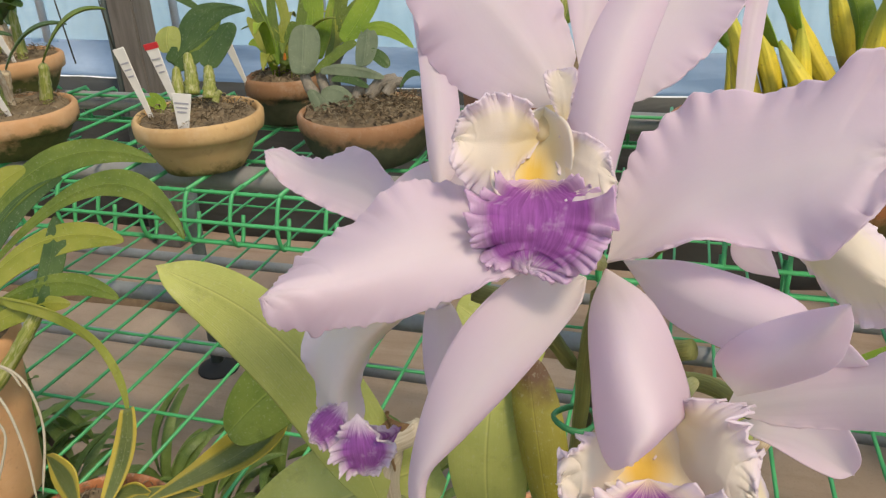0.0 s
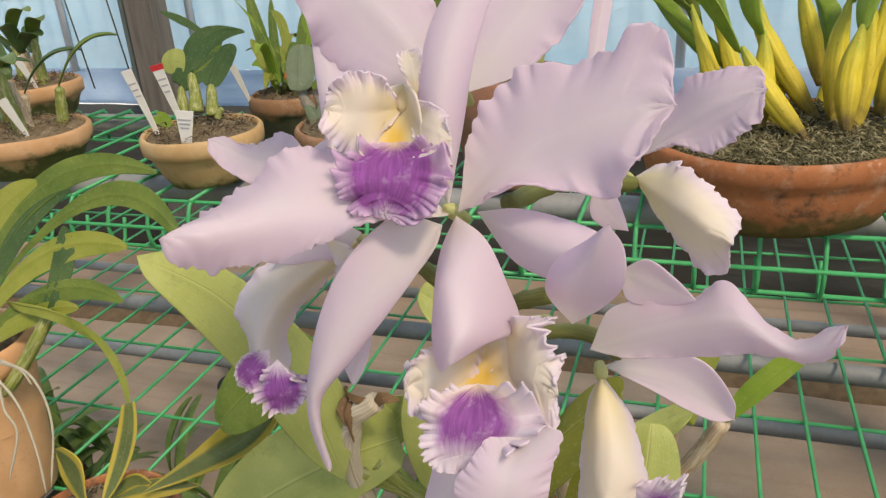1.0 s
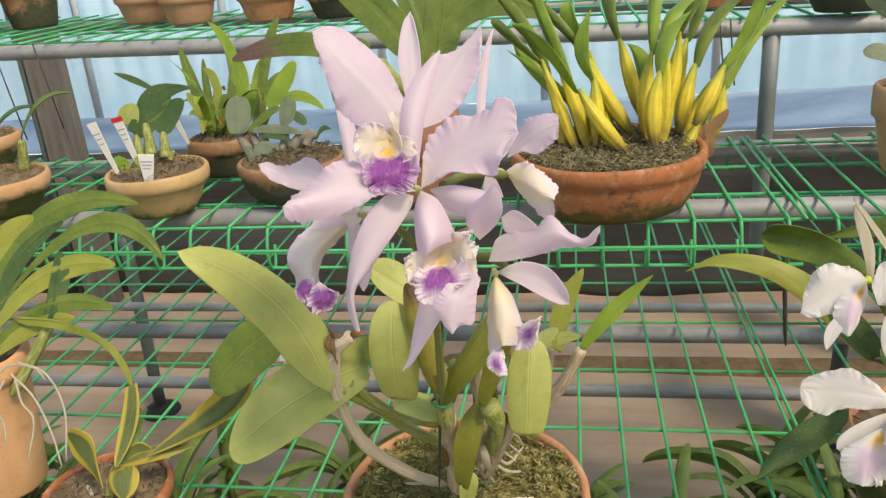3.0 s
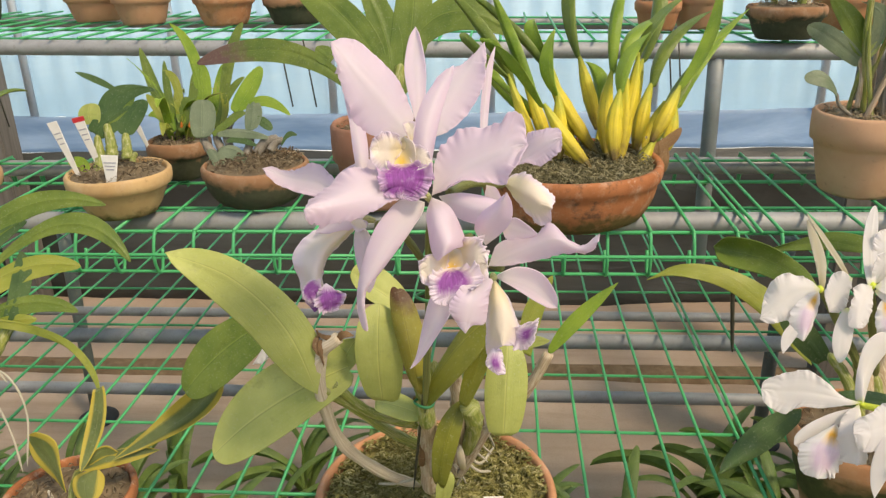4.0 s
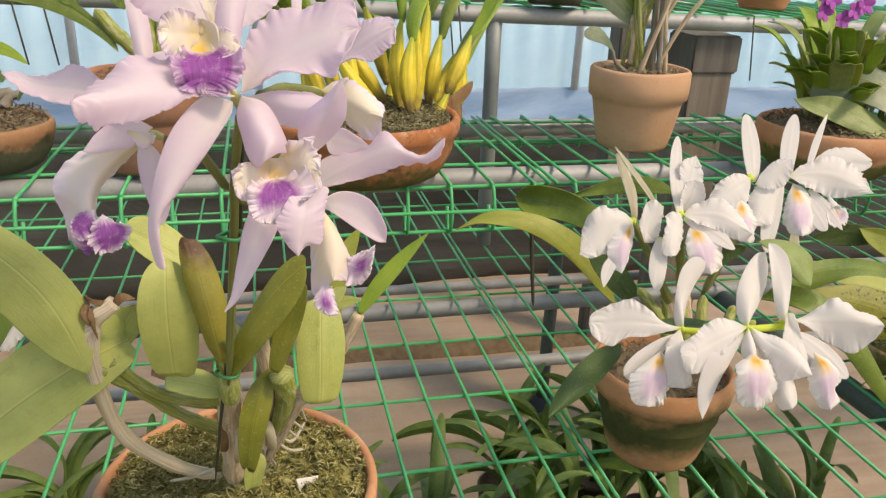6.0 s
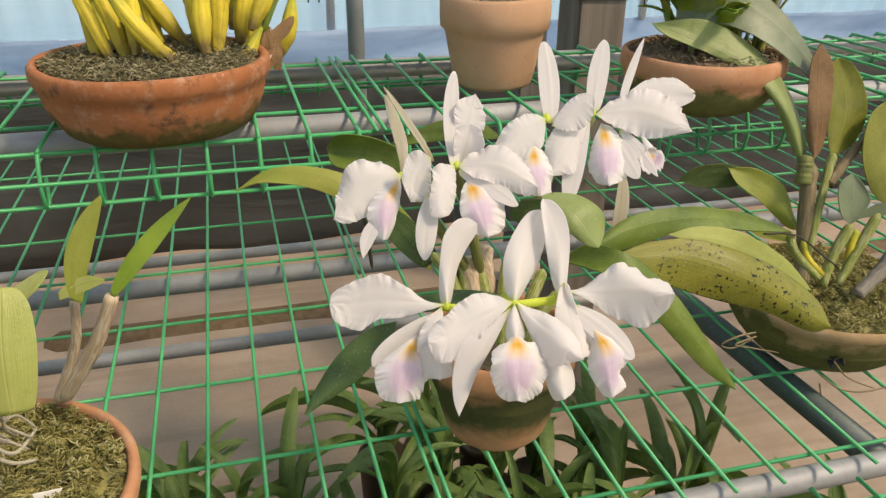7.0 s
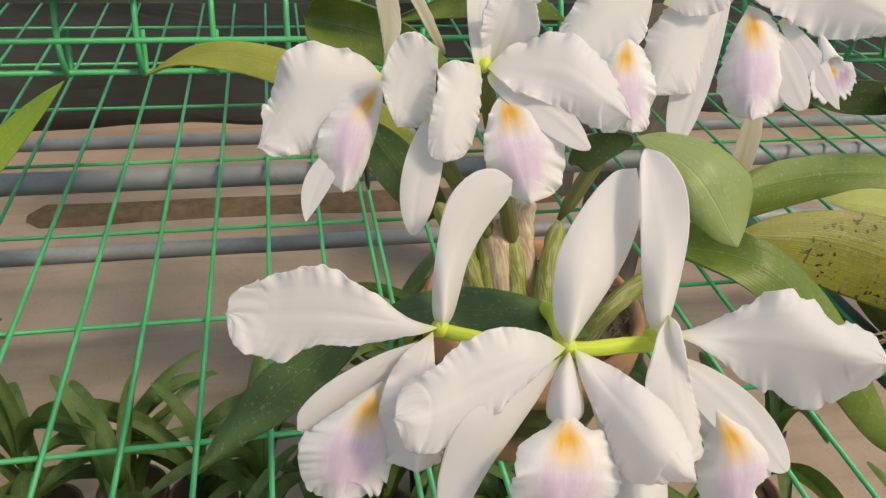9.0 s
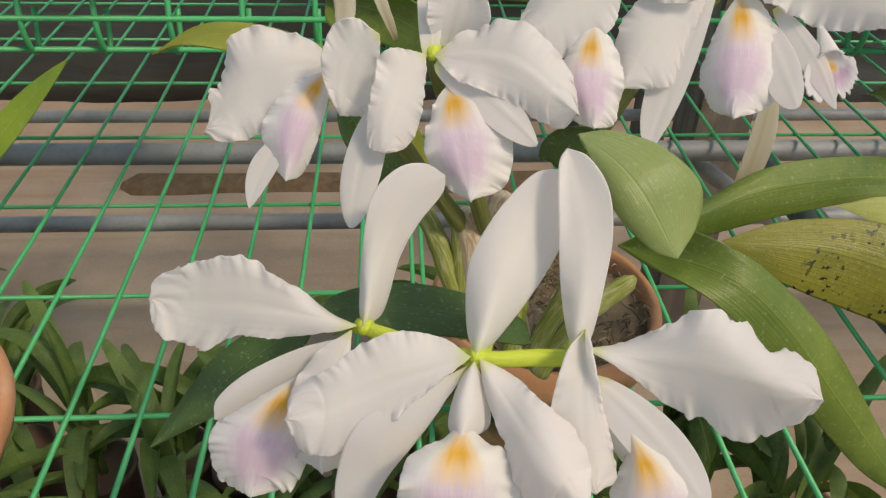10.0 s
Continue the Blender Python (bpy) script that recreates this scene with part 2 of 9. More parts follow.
def stem_material(name, dark, light, rough=0.55, paper=0.0):
    n = Nodes(name)
    fibre = n.noise(1.0, 4, 0.6, "UV", (3.0, 26.0, 1.0))
    col = n.mix(n.ramp(fibre, [(0.35, (0.0,)), (0.68, (1.0,))]), dark, light)
    col = n.mix(n.math("MULTIPLY", n.noise(80, 4), 0.4), col, dark)
    if paper:
        skin = n.noise(1.0, 4, 0.65, "UV", (5.0, 9.0, 1.0), 0.6)
        col = n.mix(n.math("MULTIPLY", n.ramp(skin, [(0.50, (0.0,)), (0.58, (1.0,))]), paper), col, (0.66, 0.60, 0.46))
    return n.colour(col).set(rough, 0, 0.4).bump(fibre, 0.5, 0.001).mat


stalk_green = stem_material("stalk_green", (0.12, 0.14, 0.04), (0.24, 0.25, 0.08))
stalk_pale = stem_material("stalk_pale", (0.42, 0.44, 0.16), (0.62, 0.60, 0.30))
stalk_yellow = stem_material("stalk_yellow", (0.46, 0.58, 0.05), (0.64, 0.72, 0.10))
cane_tan = stem_material("cane_tan", (0.34, 0.24, 0.15), (0.68, 0.56, 0.42), 0.7, 0.6)
cane_brown = stem_material("cane_brown", (0.13, 0.10, 0.05), (0.34, 0.27, 0.15), 0.65)
cane_green = stem_material("cane_green", (0.13, 0.18, 0.025), (0.40, 0.41, 0.12), paper=0.3)


def bulb_material():
    n = Nodes("bulb_yellow")
    sep = n.add("SeparateXYZ")
    n.link(n.coords("UV"), sep.inputs[0])
    fibre = n.noise(1.0, 4, 0.6, "UV", (2.0, 22.0, 1.0))
    blot = n.noise(70, 4, 0.6)
    at = n.math("ADD", sep.outputs[0], n.math("MULTIPLY", n.math("SUBTRACT", blot, 0.5), 0.5))
    col = n.ramp(at, [(0.02, (0.13, 0.085, 0.035)), (0.20, (0.46, 0.36, 0.04)), (0.55, (0.68, 0.55, 0.05)), (0.95, (0.36, 0.40, 0.05))])
    col = n.mix(n.math("MULTIPLY", n.ramp(fibre, [(0.45, (0.0,)), (0.7, (1.0,))]), 0.45), col, (0.30, 0.24, 0.03))
    col = n.mix(n.math("MULTIPLY", n.ramp(n.noise(240, 4, 0.7), [(0.60, (0.0,)), (0.72, (1.0,))]), 0.5), col, (0.16, 0.09, 0.03))
    return n.colour(col).set(0.5, 0, 0.35).bump(n.math("ADD", fibre, blot), 0.6, 0.0012).mat


bulb_yellow = bulb_material()
cane_pale = stem_material("cane_pale", (0.42, 0.34, 0.23), (0.78, 0.71, 0.58), 0.7)
root_white = stem_material("root_white", (0.36, 0.32, 0.24), (0.66, 0.62, 0.52), 0.75)
dark_wire = stem_material("dark_wire", (0.035, 0.035, 0.025), (0.08, 0.075, 0.05))


def clay_material(name, low, high, moss=0.0, moss_tone=(0.045, 0.07, 0.02), bloom=0.25, stain=0.0, clean=0.0):
    n = Nodes(name)
    big = n.noise(17, 5, 0.6)
    col = n.mix(n.ramp(big, [(0.3, (0.0,)), (0.7, (1.0,))]), low, high)
    col = n.mix(n.math("MULTIPLY", n.ramp(n.noise(46, 6, 0.7), [(0.52, (0.0,)), (0.72, (1.0,))]), bloom), col, (0.62, 0.52, 0.42))
    col = n.mix(n.math("MULTIPLY", n.ramp(n.noise(130, 4, 0.7), [(0.6, (0.0,)), (0.72, (1.0,))]), 0.35), col, tuple(c * 0.5 for c in low))
    if stain:
        col = n.mix(n.math("MULTIPLY", n.ramp(n.noise(34, 6, 0.7), [(0.55, (0.0,)), (0.66, (1.0,))]), stain), col, (0.075, 0.05, 0.035))
        col = n.mix(n.math("MULTIPLY", n.ramp(n.noise(22, 7, 0.75), [(0.60, (0.0,)), (0.68, (1.0,))]), stain), col, (0.60, 0.44, 0.33))
    if moss:
        sep = n.add("SeparateXYZ")
        n.link(n.coords("UV"), sep.inputs[0])
        patch = n.math("ADD", n.math("MULTIPLY", n.math("SUBTRACT", n.noise(15, 6, 0.65), 0.5), 0.6 if clean else 1.9), sep.outputs[1])
        grown = n.ramp(patch, [(0.0, (1.0,)), (moss - 0.1, (1.0,)), (moss + 0.1, (0.0,))])
        if clean:
            grown = n.math("MULTIPLY", grown, n.ramp(n.math("ADD", sep.outputs[1], n.math("MULTIPLY", n.math("SUBTRACT", n.noise(24, 5, 0.6), 0.5), 0.5)), [(clean - 0.1, (0.0,)), (clean + 0.1, (1.0,))]))
        col = n.mix(grown, col,
                    n.mix(n.noise(120, 4), moss_tone, tuple(c * 2.4 for c in moss_tone)))
    fine = n.noise(520, 4, 0.7)
    return n.colour(col).set(0.86, 0, 0.25).bump(n.math("ADD", fine, n.math("MULTIPLY", big, 1.5)), 0.35, 0.001).mat


clay_orange = clay_material("clay_orange", (0.40, 0.175, 0.085), (0.56, 0.27, 0.14), stain=0.4)
clay_moss = clay_material("clay_moss", (0.44, 0.20, 0.10), (0.58, 0.30, 0.17), 0.52, (0.075, 0.075, 0.025))
clay_tan = clay_material("clay_tan", (0.46, 0.285, 0.13), (0.61, 0.42, 0.22), 0.12, (0.10, 0.08, 0.03))
clay_green_foot = clay_material("clay_green_foot", (0.27, 0.14, 0.075), (0.37, 0.205, 0.115), 0.66, (0.040, 0.042, 0.026))
clay_brown = clay_material("clay_brown", (0.27, 0.125, 0.082), (0.35, 0.18, 0.12), bloom=0.15)
clay_foot = clay_material("clay_foot", (0.42, 0.20, 0.095), (0.56, 0.29, 0.155), 0.74, (0.040, 0.042, 0.014), clean=0.22)
clay_bowl = clay_material("clay_bowl", (0.30, 0.20, 0.10), (0.42, 0.28, 0.15), 0.80, (0.075, 0.068, 0.022))
clay_red = clay_material("clay_red", (0.31, 0.11, 0.045), (0.50, 0.20, 0.09), 0.22, (0.085, 0.06, 0.022), bloom=0.4, stain=0.8)
clay_plain = clay_material("clay_plain", (0.44, 0.24, 0.14), (0.52, 0.30, 0.18), bloom=0.12)
clay_peach = clay_material("clay_peach", (0.62, 0.33, 0.16), (0.74, 0.45, 0.25), bloom=0.12)


def soil_material(name, a, b, c):
    n = Nodes(name)
    rnd = n.tree.nodes.new("ShaderNodeNewGeometry").outputs["Random Per Island"]
    col = n.ramp(rnd, [(0.0, a), (0.5, b), (1.0, c)])
    col = n.mix(n.ramp(n.noise(38, 4, 0.6), [(0.45, (0.0,)), (0.66, (0.45,))]), col, tuple(x * 0.9 for x in a))
    col = n.mix(n.math("MULTIPLY", n.noise(300, 4), 0.5), col, tuple(x * 0.4 for x in a))
    return n.colour(col).set(0.92, 0, 0.2).bump(n.noise(900, 3), 0.4).mat


moss = soil_material("moss", (0.15, 0.14, 0.04), (0.36, 0.33, 0.11), (0.68, 0.62, 0.34))
bark = soil_material("bark", (0.09, 0.065, 0.04), (0.24, 0.18, 0.115), (0.47, 0.39, 0.27))
fibre = soil_material("fibre", (0.08, 0.075, 0.035), (0.23, 0.20, 0.105), (0.52, 0.47, 0.30))
chips = soil_material("chips", (0.20, 0.15, 0.09), (0.42, 0.34, 0.23), (0.66, 0.58, 0.44))


def wire_material():
    n = Nodes("green_plastic_wire")
    col = n.mix(n.noise(60, 4), (0.035, 0.34, 0.12), (0.06, 0.46, 0.185))
    col = n.mix(n.math("MULTIPLY", n.ramp(n.noise(340, 4, 0.7), [(0.58, (0.0,)), (0.75, (1.0,))]), 0.4), col, (0.30, 0.42, 0.28))
    return n.colour(col).set(0.42, 0, 0.5).bump(n.noise(900, 3), 0.15).mat


green_wire = wire_material()


def steel_material(name, tone, rough=0.5, metal=0.55):
    n = Nodes(name)
    col = n.mix(n.ramp(n.noise(9, 5, 0.65), [(0.35, (0.0,)), (0.7, (1.0,))]), tone, tuple(c * 0.62 for c in tone))
    col = n.mix(n.math("MULTIPLY", n.ramp(n.noise(160, 4, 0.7), [(0.55, (0.0,)), (0.72, (1.0,))]), 0.5), col, (0.24, 0.21, 0.17))
    return n.colour(col).set(rough, metal, 0.5).bump(n.noise(300, 4), 0.12).mat


galvanised = steel_material("galvanised", (0.40, 0.41, 0.42), 0.6, 0.25)
post_steel = steel_material("post_steel", (0.24, 0.27, 0.285), 0.55, 0.2)
painted_beam = steel_material("painted_beam", (0.12, 0.16, 0.155), 0.55, 0.1)


def wood_material(name, dark, light):
    n = Nodes(name)
    grain = n.noise(1.0, 6, 0.65, "Object", (40.0, 40.0, 3.0), 0.6)
    col = n.mix(n.ramp(grain, [(0.3, (0.0,)), (0.7, (1.0,))]), dark, light)
    return n.colour(col).set(0.85, 0, 0.2).bump(grain, 0.5, 0.002).mat


post_wood = wood_material("post_wood", (0.14, 0.115, 0.095), (0.28, 0.24, 0.205))
dark_wood = wood_material("dark_wood", (0.10, 0.09, 0.08), (0.20, 0.185, 0.17))


def ground_material():
    n = Nodes("sandy_ground")
    big = n.noise(2.6, 6, 0.6)
    col = n.mix(n.ramp(big, [(0.3, (0.0,)), (0.7, (1.0,))]), (0.33, 0.24, 0.178), (0.49, 0.378, 0.295))
    streaks = n.noise(1.0, 5, 0.6, "Object", (1.4, 16.0, 1.0), 0.5)
    col = n.mix(n.math("MULTIPLY", n.ramp(streaks, [(0.5, (0.0,)), (0.72, (1.0,))]), 0.45), col, (0.22, 0.15, 0.095))
    col = n.mix(n.math("MULTIPLY", n.ramp(n.noise(220, 4, 0.7), [(0.55, (0.0,)), (0.75, (1.0,))]), 0.4), col, (0.17, 0.12, 0.08))
    return n.colour(col).set(0.9, 0, 0.25).bump(n.math("ADD", big, n.math("MULTIPLY", n.noise(140, 5, 0.7), 0.25)), 0.5, 0.01).mat


sandy_ground = ground_material()


def sheet_material(name, a, b, through, rough=0.4):
    n = Nodes(name)
    col = n.mix(n.ramp(n.noise(1.0, 5, 0.6, "Object", (1.2, 1.2, 5.0), 0.8), [(0.3, (0.0,)), (0.7, (1.0,))]), a, b)
    return n.colour(col).set(rough, 0, 0.4).bump(n.noise(1.0, 4, 0.6, "Object", (2.5, 2.5, 9.0), 1.0), 0.5, 0.02).thin(through).mat


def see_through(mat, share, tone):
    tree = mat.node_tree
    out = tree.nodes["Material Output"]
    t, m = tree.nodes.new("ShaderNodeBsdfTransparent"), tree.nodes.new("ShaderNodeMixShader")
    m.inputs[0].default_value, t.inputs[0].default_value = share, (*tone, 1)
    tree.links.new(out.inputs[0].links[0].from_socket, m.inputs[1])
    tree.links.new(t.outputs[0], m.inputs[2])
    tree.links.new(m.outputs[0], out.inputs[0])
    return mat


film_clear = see_through(sheet_material("film_clear", (0.56, 0.78, 0.92), (0.78, 0.90, 0.98), 0.3), 0.56, (0.74, 0.88, 0.98))
film_roof = see_through(sheet_material("film_roof", (0.86, 0.84, 0.80), (0.92, 0.91, 0.88), 0.6), 0.93, (1, 1, 1))
film_blue = see_through(sheet_material("film_blue", (0.22, 0.36, 0.54), (0.66, 0.78, 0.92), 0.4), 0.30, (0.60, 0.76, 0.95))
film_black = sheet_material("film_black", (0.030, 0.033, 0.032), (0.075, 0.08, 0.078), 0.0, 0.5)


def plain_material(name, tone, rough=0.5):
    n = Nodes(name)
    return n.colour(n.mix(n.noise(90, 3), tone, tuple(c * 0.82 for c in tone))).set(rough, 0, 0.4).mat


tag_white = plain_material("tag_white", (0.80, 0.79, 0.76), 0.4)
tag_ink = plain_material("tag_ink", (0.40, 0.40, 0.45), 0.6)
tag_red = plain_material("tag_red", (0.62, 0.04, 0.05), 0.4)
tie_green = plain_material("tie_green", (0.03, 0.24, 0.10), 0.5)
bloom_purple = plain_material("bloom_purple", (0.45, 0.09, 0.47), 0.5)
bloom_orange = plain_material("bloom_orange", (0.70, 0.22, 0.04), 0.5)
white_plastic = plain_material("white_plastic", (0.70, 0.74, 0.76), 0.45)
frame_white = plain_material("frame_white", (0.70, 0.79, 0.88), 0.5)
pot_brown = plain_material("pot_brown", (0.16, 0.10, 0.07), 0.6)

def glow_material():
    n = Nodes("bright_daylight")
    e = n.add("Emission", Strength=0.95)
    n.link(n.mix(n.noise(0.7, 3), (0.78, 0.89, 0.98), (0.92, 0.96, 1.0)), e.inputs[0])
    n.link(e.outputs[0], n.out.inputs[0])
    return n.mat


bright_daylight = glow_material()
rubber = plain_material("rubber", (0.03, 0.032, 0.035), 0.7)

board_wood = wood_material("board_wood", (0.13, 0.085, 0.05), (0.24, 0.165, 0.10))
cane_grey = stem_material("cane_grey", (0.16, 0.14, 0.11), (0.36, 0.33, 0.28), 0.7)
clay_tan_plain = clay_material("clay_tan_plain", (0.52, 0.30, 0.18), (0.60, 0.37, 0.24), bloom=0.08)
clay_moss_tan = clay_material("clay_moss_tan", (0.46, 0.25, 0.12), (0.60, 0.36, 0.20), 0.45, (0.06, 0.06, 0.02))

# ---- builders ----


def mesh_object(name, verts, faces, mat, parent=None, uvs=None, smooth=True, label=""):
    me = bpy.data.meshes.new(name)
    me.from_pydata([tuple(v) for v in verts], [], faces)
    if smooth:
        me.polygons.foreach_set("use_smooth", [True] * len(me.polygons))
    if uvs is not None:
        layer = me.uv_layers.new(name="UVMap")
        loops = np.zeros(len(me.loops), dtype=np.int32)
        me.loops.foreach_get("vertex_index", loops)
        layer.data.foreach_set("uv", np.asarray(uvs, dtype=np.float32)[loops].ravel())
    me.materials.append(mat)
    me.update()
    ob = new(name, me)
    if parent is not None:
        ob.parent = parent
        ob.matrix_parent_inverse = parent.matrix_basis.inverted()
    if label:
        tagged(ob, label)
    return ob


def part(name, bm, mat, parent, label=""):
    me = bpy.data.meshes.new(name)
    bm.to_mesh(me)
    bm.free()
    me.materials.append(mat)
    ob = new(name, me)
    if parent is not None:
        ob.parent = parent
        ob.matrix_parent_inverse = parent.matrix_basis.inverted()
    if label:
        tagged(ob, label)
    return ob


def thing(name, place, label, category, group="", kind=""):
    ob = new(name)
    ob.empty_display_size = 0.02
    ob.matrix_basis = Matrix.Translation(place[:3])
    return tagged(ob, label, category, group, kind)


def grid_faces(nu, nv, closed=False):
    faces = []
    for i in range(nu - 1):
        for j in range(nv if closed else nv - 1):
            k = (j + 1) % nv
            faces.append((i * nv + j, i * nv + k, (i + 1) * nv + k, (i + 1) * nv + j))
    return faces


seeds = [0]
# outline of a clawed petal: narrow foot, broad shoulder, cut-off tip
CLAW_AT = (0, 0.1, 0.22, 0.36, 0.5, 0.64, 0.78, 0.89, 0.96, 1.0)
CLAW = (0.10, 0.15, 0.32, 0.60, 0.86, 1.0, 0.97, 0.80, 0.52, 0.16)


def blade(parent, name, base, mid, tip, left, right, widest, blunt, ruffle, mat, foot=0.25, label="", thick=0.0007, nu=0, nv=21, shape=None):
    """A petal, sepal or leaf: a bent spine from base over mid to tip, and an outline through left and right at its widest."""
    seeds[0] += 1
    nu = nu or (76 if ruffle > 0.2 else 36)
    rng = random.Random(seeds[0])
    B, M, T, L, R = (np.array(p, dtype=float) for p in (base, mid, tip, left, right))

    def spine(u):
        return B * (2 * u * u - 3 * u + 1) + M * (4 * u - 4 * u * u) + T * (2 * u * u - u)

    rise = blunt * widest / (1 - widest)
    norm = widest ** rise * (1 - widest) ** blunt
    hl, hr = L - spine(widest), R - spine(widest)
    span = float(np.linalg.norm(hr - hl)) / 2
    us = 1 - (1 - np.linspace(0, 1, nu)) ** 1.35
    vs = [math.copysign(1 - (1 - abs(x)) ** 1.5, x) for x in np.linspace(-1, 1, nv)]
    clawed = ruffle > 0.2 and blunt < 0.37
    waves, shift = 5.0 + 3 * rng.random(), [rng.uniform(0, 6.28) for _ in range(6)]
    verts, uvs = [], []
    for u in us:
        u = min(float(u), 0.9985)
        p = spine(u)
        t = spine(u + 0.001) - p
        n = np.cross(t, hr - hl)
        n /= np.linalg.norm(n) + 1e-12
        f = float(np.interp(u, CLAW_AT, CLAW)) / float(np.interp(widest, CLAW_AT, CLAW)) if clawed else u ** rise * (1 - u) ** blunt / norm
        ragged = 0.34 * ruffle if ruffle > 0.2 else 0.0
        f += 0 if clawed else foot * max(0.0, 1 - u / widest) * max(0.0, 1 - f)
        for v in vs:
            nick = 1.0
            s = 0 if v > 0 else 3
            if shape:
                nick *= float(np.interp(u, (0, 0.3, 0.52, 0.72, 0.92), (1, *shape[4:8]) if v > 0 else (1, *shape[0:4])))
            if ruffle > 0.2:
                nick += 0.30 * ruffle * noise.noise(Vector((u * 4.5, shift[s], 9))) + 0.20 * ruffle * noise.noise(Vector((u * 11, shift[s], 1))) + 0.07 * ruffle * noise.noise(Vector((u * 27, shift[s], 2)))
                nick += 0.09 * ruffle * noise.noise(Vector((u * 48, shift[s], 3))) - 0.05 * ruffle * max(0.0, noise.noise(Vector((u * 34, shift[s], 8)))) ** 0.5
            w = f * (1 + (nick - 1) * abs(v))
            h = ((hr - hl) / 2 * v + (hr + hl) / 2 * v * v) * w
            edge = min(1.0, f * 1.3) * min(1.0, u * 4)
            wave = abs(v) ** 2.4 * (1.3 * noise.noise(Vector((u * waves * 0.9, shift[s], 4))) + 0.3 * noise.noise(Vector((u * waves * 2.2, shift[s + 1], 5))))
            wave += abs(v) ** 7 * (0.95 * noise.noise(Vector((u * waves * 6, shift[s + 1], 6))) + 0.5 * noise.noise(Vector((u * waves * 13, shift[s + 1], 7))))
            lift = ruffle * 0.22 * span * edge * wave + (0.12 if ruffle > 0.2 else 0.03) * span * noise.noise(Vector((u * 2.6, v * 1.3, shift[2])))
            lift += 0.05 * span * math.sin(4.0 * u + shift[2]) * v * (1 - u)
            lift -= (0.022 if ruffle > 0.2 else 0.05) * span * math.exp(-(v / 0.14) ** 2) * f
            q = p + h + n * lift
            if ragged:
                q = q + (T - B) * ragged * max(0.0, u - 0.55) * (noise.noise(Vector((v * 2.2, shift[2], 11))) + 0.6 * noise.noise(Vector((v * 6.0, shift[2], 12))))
            verts.append(q)
            uvs.append((u, (v + 1) / 2))
    ob = mesh_object(name, verts, grid_faces(nu, nv), mat, parent, uvs, True, label)
    solid = ob.modifiers.new("thickness", "SOLIDIFY")
    solid.thickness, solid.offset = thick, 0
    return ob


def lip(parent, base, mouth, side, top, lobe, mat, frill=0.12, fan=0.15, via=None, notch=0.15, flare=0.22, roof=1.0):
    """A frilled trumpet lip with a drooping front lobe; its two faces have colours of their own."""
    seeds[0] += 1
    rng = random.Random(seeds[0])
    B, M, S, U, L = (np.array(p, dtype=float) for p in (base, mouth, side, top, lobe))
    axis, r, u = M - B, S - M, U - M
    bend = np.array(via, dtype=float) - (B + M) / 2 if via is not None else np.zeros(3)
    ahead = axis / (np.linalg.norm(axis) + 1e-9)
    drop = L - (M - u)
    width = float(np.linalg.norm(r))
    nu, nv = 36, 150
    ph = [rng.uniform(0, 6.28) for _ in range(7)]
    verts, uvs = [], []
    for i in range(nu):
        s = i / (nu - 1)
        for j in range(nv + 1):
            th = 2 * math.pi * j / nv
            cx, cy = math.sin(th), math.cos(th)
            out = r * cx + u * cy * (roof if cy > 0 else 1)
            if s < 0.5:
                k = s / 0.5
                q = B + axis * k + bend * 4 * k * (1 - k) + out * ((0.3 + 0.7 * k) * min(1.0, 0.04 + 6 * k) if via is not None or flare > 0.7 else 0.05 + 0.95 * k ** 0.9)
            else:
                k = (s - 0.5) / 0.5
                low = max(0.0, -cy) ** 0.6
                ring = Vector((9 * cx, 9 * cy, ph[4]))
                scallop = 0.15 * noise.noise(ring) * k * k + 0.02 * noise.noise(ring * 2.2) * k * k
                reach = 1 - notch * math.exp(-(cx / 0.22) ** 2) * (1 if cy < 0 else 0) * k + scallop
                q = M + out * (1 + flare * k * (1 - low)) + axis * 0.10 * k * (1 - low)
                q = q + drop * low * k * reach + r * cx * low * k * fan * (1 + scallop)
                q = q + r * cx * fan * 0.4 * k * (1 - low) * (1 if cy < 0 else 0) + ahead * width * 0.16 * low * math.sin(math.pi * k)
                if cy > 0:
                    q = q + u * cy * (1 - roof) * 1.2 * k
                curl = frill * width * k ** 3.5
                o = out / (np.linalg.norm(out) + 1e-9)
                fa = noise.noise(Vector((3.2 * cx, 3.2 * cy, ph[0]))) + noise.noise(Vector((8 * cx, 8 * cy, ph[1]))) + 0.45 * noise.noise(Vector((15 * cx, 15 * cy, ph[5])))
                fb = noise.noise(Vector((4.5 * cx, 4.5 * cy, ph[2]))) + noise.noise(Vector((11 * cx, 11 * cy, ph[3]))) + 0.35 * noise.noise(Vector((18 * cx, 18 * cy, ph[6])))
                q = q + ahead * curl * 1.9 * fa + o * curl * 1.5 * fb
                q = q - ahead * width * 0.25 * k ** 4 * (1 - low)
            verts.append(q)
            uvs.append((j / nv, s))
    faces = grid_faces(nu, nv + 1)
    a, b, c, d = (verts[k] for k in faces[6 * nv])
    if float(np.dot(np.cross(b - a, d - a), a - (B + axis * (6 / (nu - 1) / 0.5)))) > 0:
        faces = [f[::-1] for f in faces]
    ob = mesh_object("lip", verts, faces, mat, parent, uvs, True, "frilled trumpet lip of the flower")
    ob.data.materials.append(lip_white_back)
    solid = ob.modifiers.new("thickness", "SOLIDIFY")
    solid.thickness, solid.offset, solid.material_offset = 0.0006, 0, 1
    return ob


